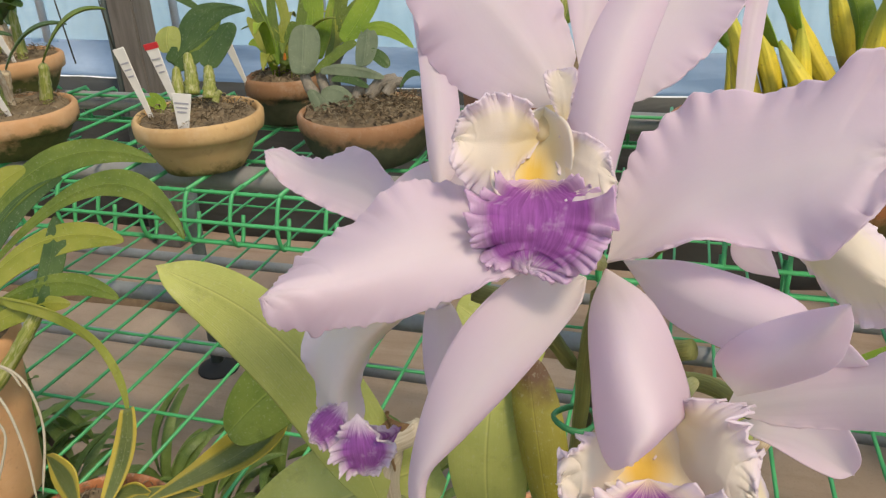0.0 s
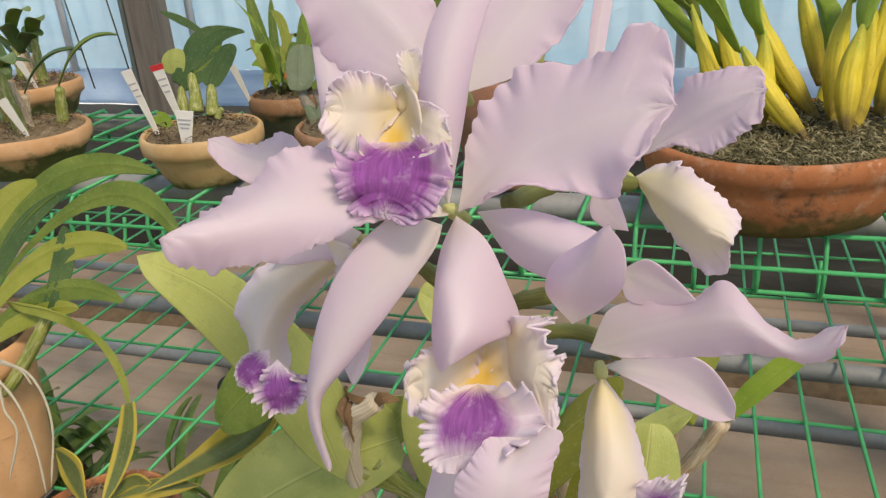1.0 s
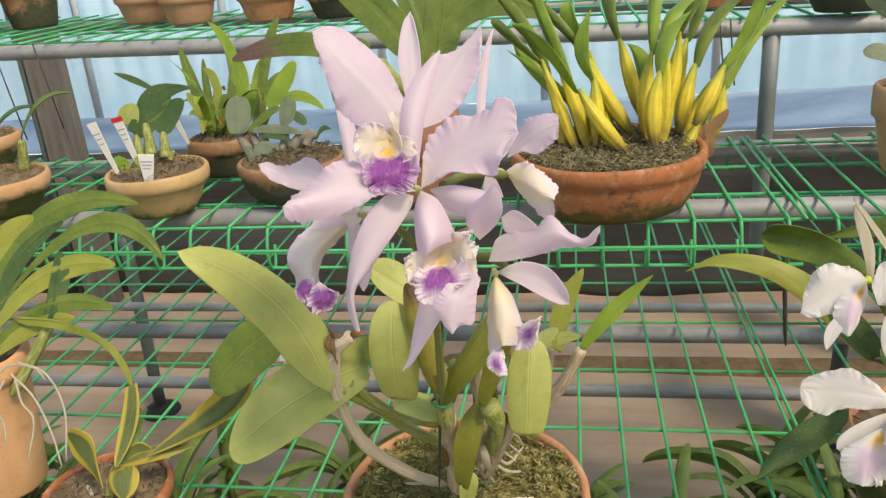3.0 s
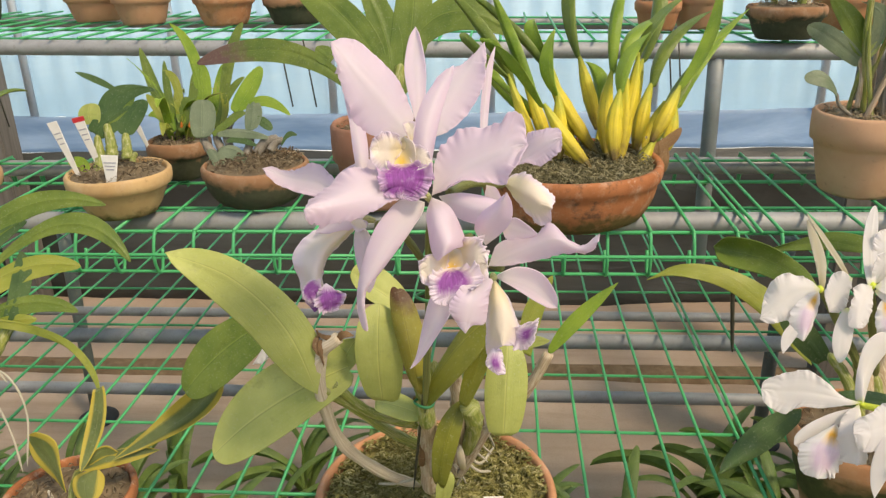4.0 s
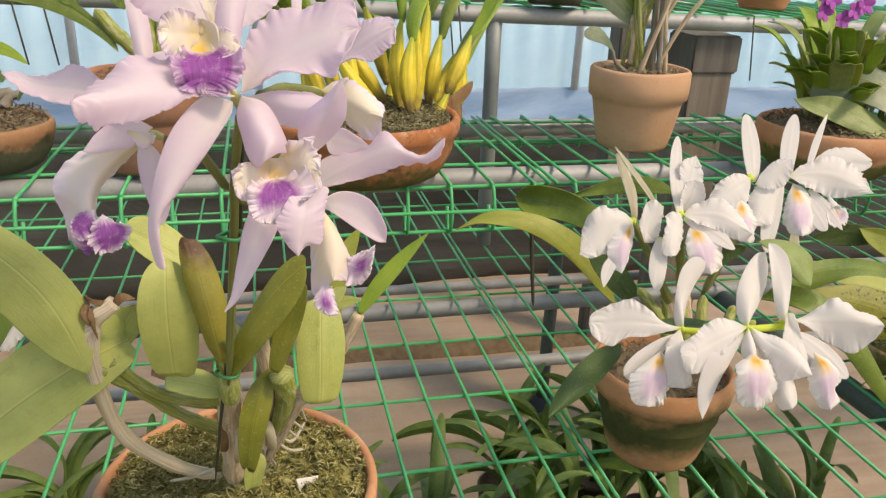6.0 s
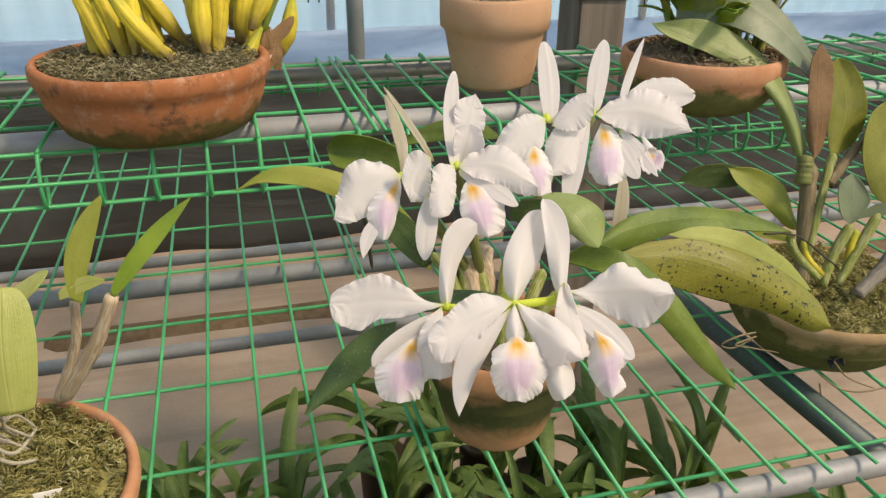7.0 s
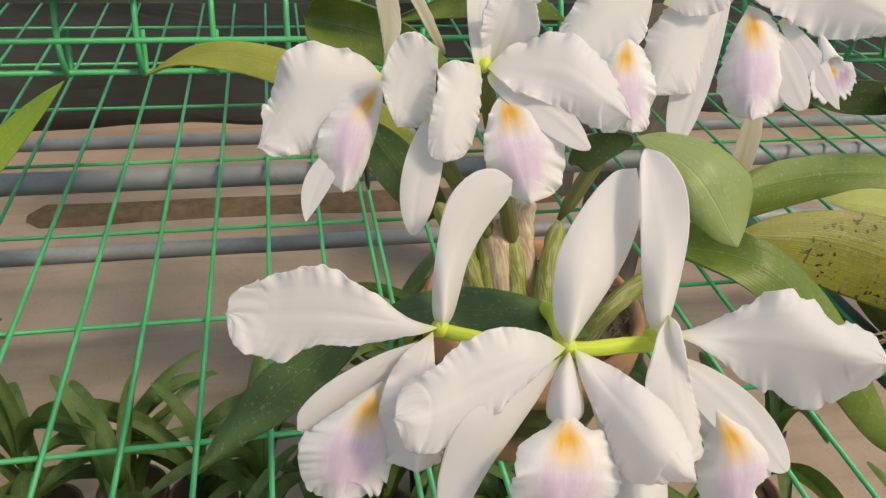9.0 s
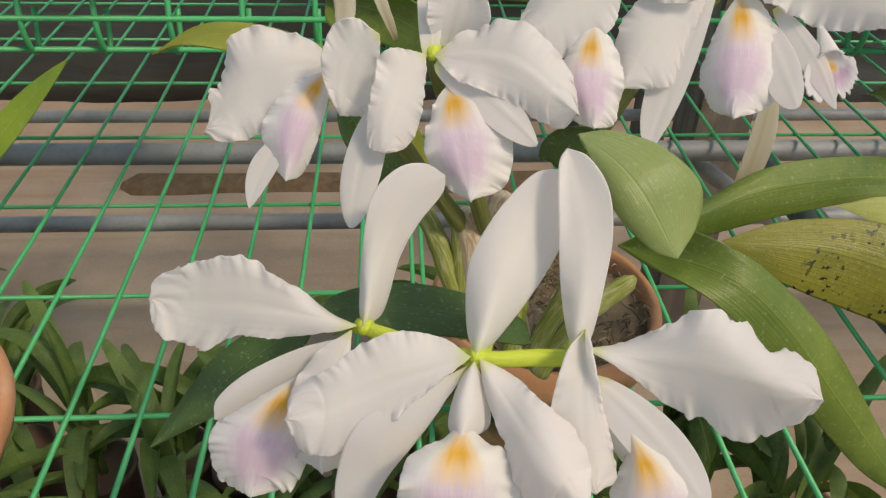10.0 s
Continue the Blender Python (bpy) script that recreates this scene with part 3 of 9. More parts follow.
def rail(points):
    """A smooth curve through the points, sampled by its length."""
    pts = [np.array(p, dtype=float) for p in points]
    pts = [2 * pts[0] - pts[1]] + pts + [2 * pts[-1] - pts[-2]]
    line = []
    for i in range(1, len(pts) - 2):
        a, b, c, d = pts[i - 1:i + 3]
        for k in range(12):
            t = k / 12
            line.append(0.5 * (2 * b + (c - a) * t + (2 * a - 5 * b + 4 * c - d) * t * t + (3 * b - a - 3 * c + d) * t ** 3))
    line = np.array(line + [pts[-2]])
    run = np.concatenate([[0], np.cumsum(np.linalg.norm(np.diff(line, axis=0), axis=1))])
    run /= run[-1]
    return lambda u: np.array([np.interp(u, run, line[:, k]) for k in range(3)]).T


def sheet(parent, name, spine, left, right, mat, ruffle=0.1, thick=0.0006, label=""):
    """A petal, sepal or lobe between two curved edges, with a midrib, shallow folds and a frilled margin."""
    seeds[0] += 1
    rng = random.Random(seeds[0])
    frilly = ruffle > 0.2
    nu, nv = (110, 33) if frilly else (40, 17)
    u_at = 1 - (1 - np.linspace(0, 1, nu)) ** 1.25
    S, L, R = rail(spine)(u_at), rail([spine[0], *left, spine[-1]])(u_at), rail([spine[0], *right, spine[-1]])(u_at)
    size = float(np.linalg.norm(np.array(spine[-1]) - np.array(spine[0])))
    span = float(np.max(np.linalg.norm(R - L, axis=1))) / 2
    unit = min(span, size * 0.5)
    ph = [rng.uniform(0, 60) for _ in range(6)]
    waves = 3.2 + 2.0 * rng.random()
    along = np.gradient(S, axis=0)
    verts, uvs = [], []
    for i, u in enumerate(u_at):
        normal = np.cross(along[i], R[i] - L[i])
        normal /= np.linalg.norm(normal) + 1e-12
        wide = float(np.linalg.norm(R[i] - L[i])) / (2 * span)
        taper = min(1.0, 1.6 * wide) * min(1.0, 3.5 * u + 0.1)
        for j in range(nv):
            x = 2 * j / (nv - 1) - 1
            v = math.copysign(1 - (1 - abs(x)) ** 1.5, x)
            q = S[i] + (R[i] - L[i]) / 2 * v + ((R[i] + L[i]) / 2 - S[i]) * v * v
            s = ph[0] if v > 0 else ph[1]
            rim = max(abs(v), u ** 3)
            lift = 0.05 * noise.noise(Vector((u * 2.4, v * 1.2, ph[2]))) + 0.010 * noise.noise(Vector((u * 1.4, v * 9.0, ph[3])))
            lift -= 0.035 * math.exp(-(v / 0.12) ** 2) * (1 - 0.5 * u)
            if frilly:
                nick = min(ruffle, 0.7) * (0.35 + 1.1 * max(0.0, noise.noise(Vector((u * 2.2, s, 21))) + 0.35))
                key = u * waves + (v * 1.1 if u > 0.8 else 0.0)
                lift += ruffle * (0.40 * rim ** 2.2 * noise.noise(Vector((key * 1.0, s, 4))) + 0.55 * rim ** 3.5 * noise.noise(Vector((key * 2.6, s, 5)))
                                  + 0.45 * rim ** 6 * noise.noise(Vector((key * 6.5, s, 6 + v * 0.8))) + 0.20 * rim ** 9 * noise.noise(Vector((key * 14, s, 7 + v * 2))))
                edge = (R[i] - L[i]) / 2 * v / (np.linalg.norm((R[i] - L[i]) / 2) + 1e-9)
                q = q + edge * unit * nick * taper * rim ** 6 * (0.15 * noise.noise(Vector((key * 3.0, s, 11))) + 0.09 * noise.noise(Vector((key * 7.5, s, 12))) + 0.045 * noise.noise(Vector((key * 17, s, 15))))
                tip = along[i] / (np.linalg.norm(along[i]) + 1e-12)
                q = q + tip * unit * min(ruffle, 0.7) * u ** 6 * (0.15 * noise.noise(Vector((v * 3.0, ph[4], 13))) + 0.10 * noise.noise(Vector((v * 8.0, ph[4], 14))) + 0.05 * noise.noise(Vector((v * 18, ph[4], 16))))
            verts.append(q + normal * unit * lift * taper)
            uvs.append((float(u), (v + 1) / 2))
    ob = mesh_object(name, verts, grid_faces(nu, nv), mat, parent, uvs, True, label)
    solid = ob.modifiers.new("thickness", "SOLIDIFY")
    solid.thickness, solid.offset = thick, 0
    return ob


def flower(parent, foot, tip, r, mat, label):
    """The short neck of a flower, which carries its petals."""
    a, b = np.array(foot), np.array(tip)
    line = [a + (b - a) * f for f in np.linspace(0, 1, 8)]
    verts, faces, uvs = tube_mesh(line, [r * k for k in (0.7, 0.8, 0.9, 1.0, 1.0, 0.95, 0.75, 0.3)], 12)
    return mesh_object("column" if mat == column_cream else "flower", verts, faces, mat, parent, uvs, True, label)


def smooth_line(points, steps=8):
    pts = [np.array(p, dtype=float) for p in points]
    pts = [2 * pts[0] - pts[1]] + pts + [2 * pts[-1] - pts[-2]]
    line = []
    for i in range(1, len(pts) - 2):
        a, b, c, d = pts[i - 1:i + 3]
        for k in range(steps):
            t = k / steps
            line.append(0.5 * (2 * b + (c - a) * t + (2 * a - 5 * b + 4 * c - d) * t * t + (3 * b - a - 3 * c + d) * t ** 3))
    line.append(pts[-2])
    return line


def tube_mesh(line, radii, sides=10):
    verts, uvs = [], []
    up = np.array((0.31, 0.17, 0.93))
    for i, p in enumerate(line):
        t = line[min(i + 1, len(line) - 1)] - line[max(i - 1, 0)]
        t = t / (np.linalg.norm(t) + 1e-12)
        x = np.cross(t, up)
        if np.linalg.norm(x) < 1e-3:
            x = np.cross(t, (1, 0, 0))
        x /= np.linalg.norm(x)
        y = np.cross(t, x)
        for j in range(sides):
            a = 2 * math.pi * j / sides
            verts.append(p + (x * math.cos(a) + y * math.sin(a)) * radii[i])
            uvs.append((i / max(1, len(line) - 1), j / sides))
    faces = grid_faces(len(line), sides, True)
    faces.append(tuple(range(sides))[::-1])
    faces.append(tuple((len(line) - 1) * sides + j for j in range(sides)))
    return verts, faces, uvs


def cane(parent, name, points, r0, r1, mat, label=""):
    """A stem with slight swellings at its joints."""
    seeds[0] += 1
    rng = random.Random(seeds[0])
    line = smooth_line(points, 9)
    n = len(line)
    ph = rng.uniform(0, 6)
    radii = []
    for i in range(n):
        f = i / (n - 1)
        r = r0 + (r1 - r0) * f
        r *= 1 + 0.10 * max(0.0, math.sin(f * 16 + ph)) ** 6 + 0.05 * math.sin(f * 37 + ph)
        radii.append(r * (1 - 0.75 * max(0.0, (f - 0.9) / 0.1) ** 2))
    verts, faces, uvs = tube_mesh(line, radii, 10 if r0 > 0.002 else 6)
    return mesh_object(name, verts, faces, mat, parent, uvs, True, label)


def bulb(parent, foot, tip, r):
    """A ribbed, spindle-shaped bulb."""
    a, b = np.array(foot), np.array(tip)
    seeds[0] += 1
    rng = random.Random(seeds[0])
    axis = b - a
    bend = np.array((rng.uniform(-0.006, 0.006), rng.uniform(-0.006, 0.006), 0))
    t = axis / np.linalg.norm(axis)
    x = np.cross(t, (0.2, 1, 0.1))
    x /= np.linalg.norm(x)
    y = np.cross(t, x)
    nu, nv = 18, 20
    verts, uvs = [], []
    for i in range(nu):
        f = i / (nu - 1)
        w = 0.84 * r * (1 + 0.10 * noise.noise(Vector((f * 5.0, seeds[0], 3)))) * (0.12 + 1.0 * math.sin(math.pi * min(1, f * 0.90 + 0.06)) ** 0.9) * (1 - 0.25 * f)
        for j in range(nv):
            ang = 2 * math.pi * j / nv
            k = w * (1 + 0.10 * math.cos(6 * ang + 1.5 * f) + 0.07 * noise.noise(Vector((f * 6.0, ang, seeds[0]))))
            verts.append(a + axis * f + bend * math.sin(math.pi * f) + (x * math.cos(ang) + y * math.sin(ang)) * k)
            uvs.append((f, j / nv))
    faces = grid_faces(nu, nv, True) + [tuple((nu - 1) * nv + j for j in range(nv))]
    return mesh_object("bulb", verts, faces, bulb_yellow, parent, uvs, True)


def tie(parent, place, r):
    verts, faces = [], []
    rings = 16
    for i in range(rings):
        a = 2 * math.pi * i / rings
        c = np.array((math.cos(a) * r, math.sin(a) * r, 0.001 * math.sin(2 * a)))
        for j in range(6):
            b = 2 * math.pi * j / 6
            verts.append(np.array(place) + c * (1 + 0.12 * math.cos(b)) + np.array((0, 0, 0.0013 * math.sin(b))))
    for i in range(rings):
        for j in range(6):
            k, m = (i + 1) % rings, (j + 1) % 6
            faces.append((i * 6 + j, k * 6 + j, k * 6 + m, i * 6 + m))
    return mesh_object("plant_tie", verts, faces, tie_green, parent, None, True, "green plastic plant tie")


def lathe(profile, sides=48, wobble=0.0, seed=0):
    rng = random.Random(seed)
    ph = rng.uniform(0, 6)
    zs = [p[1] for p in profile]
    lo, hi = min(zs), max(zs)
    verts, uvs = [], []
    for r, z in profile:
        for j in range(sides):
            a = 2 * math.pi * j / sides
            k = r * (1 + wobble * math.sin(2 * a + ph) + wobble * 0.5 * math.sin(5 * a + ph))
            verts.append((k * math.cos(a), k * math.sin(a), z + wobble * 0.1 * math.sin(3 * a + ph)))
            uvs.append((j / sides, (z - lo) / (hi - lo + 1e-9)))
    return verts, grid_faces(len(profile), sides, True), uvs


def pot(parent, place, r, h, mat, rim=0.022, taper=0.72, bowl=False, soil=bark, fill=0.86, strands=0, thick=0.007):
    """A clay pot with a thick rim, and the ground in it."""
    seeds[0] += 1
    prof = [(0.0, 0.0), (r * taper * 0.96, 0.0), (r * taper, 0.004)]
    if bowl:
        for f in (0.1, 0.25, 0.42, 0.6, 0.8):
            prof.append((r * (taper + (0.95 - taper) * math.sin(f * math.pi / 2) ** 0.8), (h - rim) * f))
        prof.append((r * 0.95, h - rim - 0.002))
    else:
        for f in (0.3, 0.6, 0.9):
            prof.append((r * (taper + (0.91 - taper) * f), (h - rim) * f))
        prof.append((r * 0.915, h - rim - 0.001))
    prof += [(r * 0.985, h - rim + 0.002), (r, h - rim * 0.6), (r, h - 0.004), (r - 0.0025, h - 0.0006), (r - thick * 0.5, h), (r - thick + 0.001, h - 0.0012), (r - thick, h - 0.006), (r - thick - 0.003, h * 0.5)]
    verts, faces, uvs = lathe(prof, 56, 0.006, seeds[0])
    ob = mesh_object("pot", [np.array(v) + np.array(place) for v in verts], faces, mat, parent, uvs, True, "clay pot")
    # ground in the pot: a lumpy disc
    level, inner = h * fill, r - thick - 0.001
    nv, nu = 36, 9
    verts = []
    for i in range(nu):
        q = i / (nu - 1)
        for j in range(nv):
            a = 2 * math.pi * j / nv
            x, y = inner * q * math.cos(a), inner * q * math.sin(a)
            z = level + 0.006 * noise.noise(Vector((x * 60, y * 60, seeds[0]))) + 0.004 * noise.noise(Vector((x * 190, y * 190, 3))) + 0.006 * (1 - q * q)
            verts.append(np.array((x, y, z)) + np.array(place))
    mesh_object("potting_mix", verts, grid_faces(nu, nv, True), soil, ob, None, False)
    if strands:
        litter(ob, place, inner, level + 0.006, strands, soil)
    return ob


def litter(parent, place, radius, level, count, mat):
    """Loose moss and bark bits, in one mesh."""
    rng = random.Random(count + int(radius * 1e4))
    verts, faces = [], []
    for _ in range(count):
        q, a = radius * math.sqrt(rng.random()) * 0.99, rng.uniform(0, 6.283)
        x, y = q * math.cos(a), q * math.sin(a)
        lump = 0.016 * noise.noise(Vector((x * 60, y * 60, 4))) + 0.006 * noise.noise(Vector((x * 170, y * 170, 9))) if mat == moss else 0.0
        p = np.array((x, y, level + lump + rng.uniform(-0.004, 0.003) + 0.004 * (1 - (q / radius) ** 2))) + np.array(place)
        fine = 0.72
        ang, ln, w = rng.uniform(0, 6.283), rng.uniform(0.005, 0.013) * fine, rng.uniform(0.0005, 0.0014) * fine
        d = np.array((math.cos(ang), math.sin(ang), rng.uniform(-0.5, 0.6)))
        s = np.array((-math.sin(ang), math.cos(ang), rng.uniform(-0.4, 0.4)))
        c = np.array((0, 0, 1.0)) * ln * rng.uniform(0.0, 0.35)
        k = len(verts)
        bend = s * ln * rng.uniform(-0.35, 0.35) if mat == moss else s * 0
        for f, ww, cc in ((-0.5, 0.4, -0.3), (-0.2, 0.8, 0.6), (0.15, 1.0, 1), (0.5, 0.4, 0.1)):
            m = p + d * ln * f + c * cc + bend * cc
            verts += [m + s * w * ww, m - s * w * ww, m + np.array((0, 0, w * 1.2 * ww))]
        for o in (0, 3, 6):
            for e in range(3):
                g = (e + 1) % 3
                faces.append((k + o + e, k + o + g, k + o + 3 + g, k + o + 3 + e))
    ob = mesh_object("moss_litter", verts, faces, mat, parent, None, True)
    tagged(ob, kind="stuff")
    return ob


def box(name, place, size, mat, parent=None, bevel=0.003, label="", turn=None):
    bm = bmesh.new()
    bmesh.ops.create_cube(bm, size=1.0)
    bmesh.ops.scale(bm, vec=size, verts=bm.verts)
    if bevel:
        bmesh.ops.bevel(bm, geom=bm.edges[:], offset=bevel, segments=2, affect="EDGES")
    bmesh.ops.transform(bm, matrix=Matrix.Translation(place) @ (turn or Matrix()), verts=bm.verts)
    return part(name, bm, mat, parent, label)


def pipe(parent, name, a, b, r, mat, label=""):
    a, b = np.array(a, dtype=float), np.array(b, dtype=float)
    line = [a + (b - a) * f for f in np.linspace(0, 1, 5)]
    verts, faces, uvs = tube_mesh(line, [r] * 5, 18)
    return mesh_object(name, verts, faces, mat, parent, uvs, True, label)


# ---- setting ----
GROUND, TIER = -0.50, 0.257


def ground_sheet():
    n = 70
    xs = np.concatenate([[-60, -20, -8], np.linspace(-3, 3, n), [8, 20, 60]])
    ys = np.concatenate([[-60, -20, -6], np.linspace(-1.5, 1.75, n // 2), [6, 20, 60]])
    verts = []
    for x in xs:
        for y in ys:
            near = abs(x) < 3.1 and -1.6 < y < 1.8
            z = 0.008 * noise.noise(Vector((x * 2.2, y * 5, 1))) + 0.003 * noise.noise(Vector((x * 14, y * 14, 5))) if near else 0
            verts.append((x, y, GROUND + z))
    ob = mesh_object("ground", verts, grid_faces(len(xs), len(ys)), sandy_ground)
    return tagged(ob, "sandy beige greenhouse floor of packed earth", "ground", kind="structure")


ground_sheet()


def wall_sheet(name, z0, z1, y, wave, depth, mat, label, folds=0.0):
    nx = 900 if wave > 20 else 160
    xs = np.linspace(-3.6, 3.6, nx)
    zs = np.linspace(z0, z1, 9)
    verts = []
    for x in xs:
        for z in zs:
            d = depth * math.sin(x * wave) + folds * noise.noise(Vector((x * 2.0, z * 7.0, 2))) + folds * 0.5 * noise.noise(Vector((x * 7.0, z * 16.0, 9)))
            verts.append((x, y + d, z))
    ob = mesh_object(name, verts, grid_faces(len(xs), len(zs)), mat)
    solid = ob.modifiers.new("thickness", "SOLIDIFY")
    solid.thickness = 0.002
    return tagged(ob, label, "wall", kind="structure")


wall_sheet("wall_skirt", GROUND - 0.02, 0.0, 1.42, 3.0, 0.01, film_black, "black plastic skirt at the foot of the greenhouse wall", 0.035)
wall_sheet("wall_band", -0.005, 0.106, 1.45, 2.0, 0.006, film_blue, "bluish plastic film band along the wall", 0.03)
wall_sheet("wall_north", 0.096, 2.4, 1.485, 78.0, 0.009, film_clear, "corrugated translucent greenhouse wall sheet")


def plain_wall(name, a, b, z0, z1, mat, label):
    """A flat sheet between two floor points."""
    (x0, y0), (x1, y1) = a, b
    ob = mesh_object(name, [(x0, y0, z0), (x1, y1, z0), (x1, y1, z1), (x0, y0, z1)], [(0, 1, 2, 3)], mat, None, None, False)
    solid = ob.modifiers.new("thickness", "SOLIDIFY")
    solid.thickness = 0.003
    return tagged(ob, label, "wall", kind="structure")


for side, a, b in (("wall_south", (-3.6, -2.6), (3.6, -2.6)), ("wall_west", (-3.6, -2.6), (-3.6, 1.45)), ("wall_east", (3.6, -2.6), (3.6, 1.45))):
    plain_wall(side, a, b, 0.0, 2.4, film_roof, "translucent greenhouse film wall")
    plain_wall(side + "_skirt", a, b, GROUND, -0.004, film_black, "black plastic skirt of the greenhouse wall")
roof_ob = mesh_object("ceiling", [(-3.6, -2.6, 2.41), (3.6, -2.6, 2.41), (3.6, -0.55, 3.0), (-3.6, -0.55, 3.0), (3.6, 1.5, 2.41), (-3.6, 1.5, 2.41)], [(0, 1, 2, 3), (3, 2, 4, 5)], film_roof, None, None, False)
tagged(roof_ob, "clear greenhouse roof film", "ceiling", kind="structure")
sky_screen = mesh_object("backdrop", [(-9, 2.6, GROUND), (9, 2.6, GROUND), (9, 2.7, 6), (-9, 2.7, 6)], [(0, 1, 2, 3)], bright_daylight)
tagged(sky_screen, "hazy bright daylight beyond the greenhouse wall", "backdrop", kind="structure")
frame_ob = thing("wall_frame", (0, 1.40, GROUND), "pale metal uprights of the greenhouse wall", "frame", kind="structure")
for k in range(-6, 7):
    pipe(frame_ob, "upright", (k * 0.47 + 0.14, 1.462, 0.10), (k * 0.47 + 0.15, 1.462, 2.4), 0.012, frame_white)

# bench frame: rails, legs, posts
bench = thing("bench_frame", (0, 0, GROUND), "galvanised pipe frame carrying the stepped plant bench", "bench", kind="structure")


def shelf_z(x):
    return 0.430 - 0.02 * (x + 0.33)


pipe(bench, "rail", (-2.2, 0.105, 0.241), (2.2, 0.105, 0.241), 0.0135, galvanised)
pipe(bench, "rail", (-2.2, 0.372, 0.241), (2.2, 0.372, 0.241), 0.0135, galvanised)
pipe(bench, "rail", (-2.2, 0.270, -0.019), (2.2, 0.270, -0.019), 0.0125, galvanised)
pipe(bench, "rail", (-2.2, 0.560, -0.118), (2.2, 0.560, -0.118), 0.0095, galvanised)
pipe(bench, "rail", (-2.2, 0.419, -0.215), (2.2, 0.419, -0.215), 0.0115, galvanised)
pipe(bench, "rail", (-2.2, -0.270, -0.021), (2.2, -0.270, -0.021), 0.0122, galvanised)
pipe(bench, "rail", (-2.2, 0.458, shelf_z(-2.2) - 0.017), (2.2, 0.458, shelf_z(2.2) - 0.017), 0.0130, galvanised)
pipe(bench, "rail", (-2.2, 0.90, shelf_z(-2.2) - 0.017), (2.2, 0.90, shelf_z(2.2) - 0.017), 0.0130, galvanised)
pipe(bench, "beam", (0.444, -0.262, -0.030), (0.410, 0.30, -0.030), 0.0160, painted_beam, "dark green painted steel beam")
for x, y in ((0.287, 0.70), (-1.29, 0.735)):
    leg = pipe(bench, "leg", (x, y, GROUND + 0.01), (x + 0.008, y + 0.005, -0.006), 0.0145, painted_beam, "dark painted steel leg")
    verts, faces, uvs = lathe([(0.0, 0.022), (0.022, 0.022), (0.030, 0.014), (0.046, 0.005), (0.048, 0.0), (0.0, 0.0)], 28)
    mesh_object("foot", [np.array(v) + np.array((x, y, GROUND)) for v in verts], faces, rubber, leg, uvs, True, "black rubber foot")
pipe(bench, "post", (0.050, 0.462, 0.01), (0.046, 0.462, shelf_z(0.04) - 0.02), 0.0128, post_steel)
pipe(bench, "strut", (0.33, 0.30, -0.035), (0.52, 0.36, -0.19), 0.011, galvanised)
pipe(bench, "pole", (-1.862, 1.325, GROUND + 0.01), (-1.862, 1.325, 2.38), 0.011, painted_beam, "thin dark green pole beside the timber post")
for x, y, w, top, wood in ((-1.80, 1.345, 0.085, 2.38, dark_wood), (0.457, 0.515, 0.085, shelf_z(0.457) - 0.04, post_wood)):
    box("wooden_post", (x, y, (GROUND + top) / 2), (w, w, top - GROUND), wood, bench, 0.004, "weathered square timber post")
box("wooden_post", (0.540, 1.0, (GROUND + 0.40) / 2), (0.062, 0.062, 0.40 - GROUND), dark_wood, bench, 0.004, "dark square timber post")
# block round the post top, its dark wood standing in for shadow
box("shaded_post_cap", (0.459, 0.515, shelf_z(0.457) - 0.072), (0.094, 0.094, 0.066), dark_wood, bench, 0.004, "timber block on the post, dark for the shadow there")

# old boards sunk into the floor
for x0, x1, y in ((-2.4, -1.05, 0.985), (-0.62, 0.56, 0.99), (0.85, 2.4, 0.97)):
    seeds[0] += 1
    xs = np.linspace(x0, x1, 40)
    verts = []
    for x in xs:
        e = 1 - 0.6 * max(0, 1 - min(x - x0, x1 - x) / 0.03)
        for a in np.linspace(0, math.pi, 7):
            w = 0.045 * e * (1 + 0.12 * noise.noise(Vector((x * 9, a, seeds[0]))))
            verts.append((x, y - w * math.cos(a), GROUND - 0.006 + 0.022 * math.sin(a) * e))
    tagged(mesh_object("plank", verts, grid_faces(40, 7), board_wood, None, None, True), "old brown board half sunk in the sandy floor", "plank")

# ---- pots and their plants ----
LILAC_POT = (-0.360, -0.221, 0.003)
WHITE_POT = (0.077, -0.140, 0.003)
ARCH_POT = (-0.922, -0.15, 0.003)
VARI_POT = (-0.745, -0.214, 0.003)
MOSSY_POT = (0.492, -0.090, 0.003)
BIGLEAF_POT = (-0.455, 0.133, TIER + 0.003)
BOWL_POT = (-0.215, 0.091, TIER + 0.003)
SMALL_POT = (-0.790, 0.095, TIER + 0.003)
STRAP_POT = (-0.776, 0.262, TIER + 0.003)
GREY_POT = (-0.625, 0.145, TIER + 0.003)
POT_TAG = (-0.304, -0.246, 0.060)

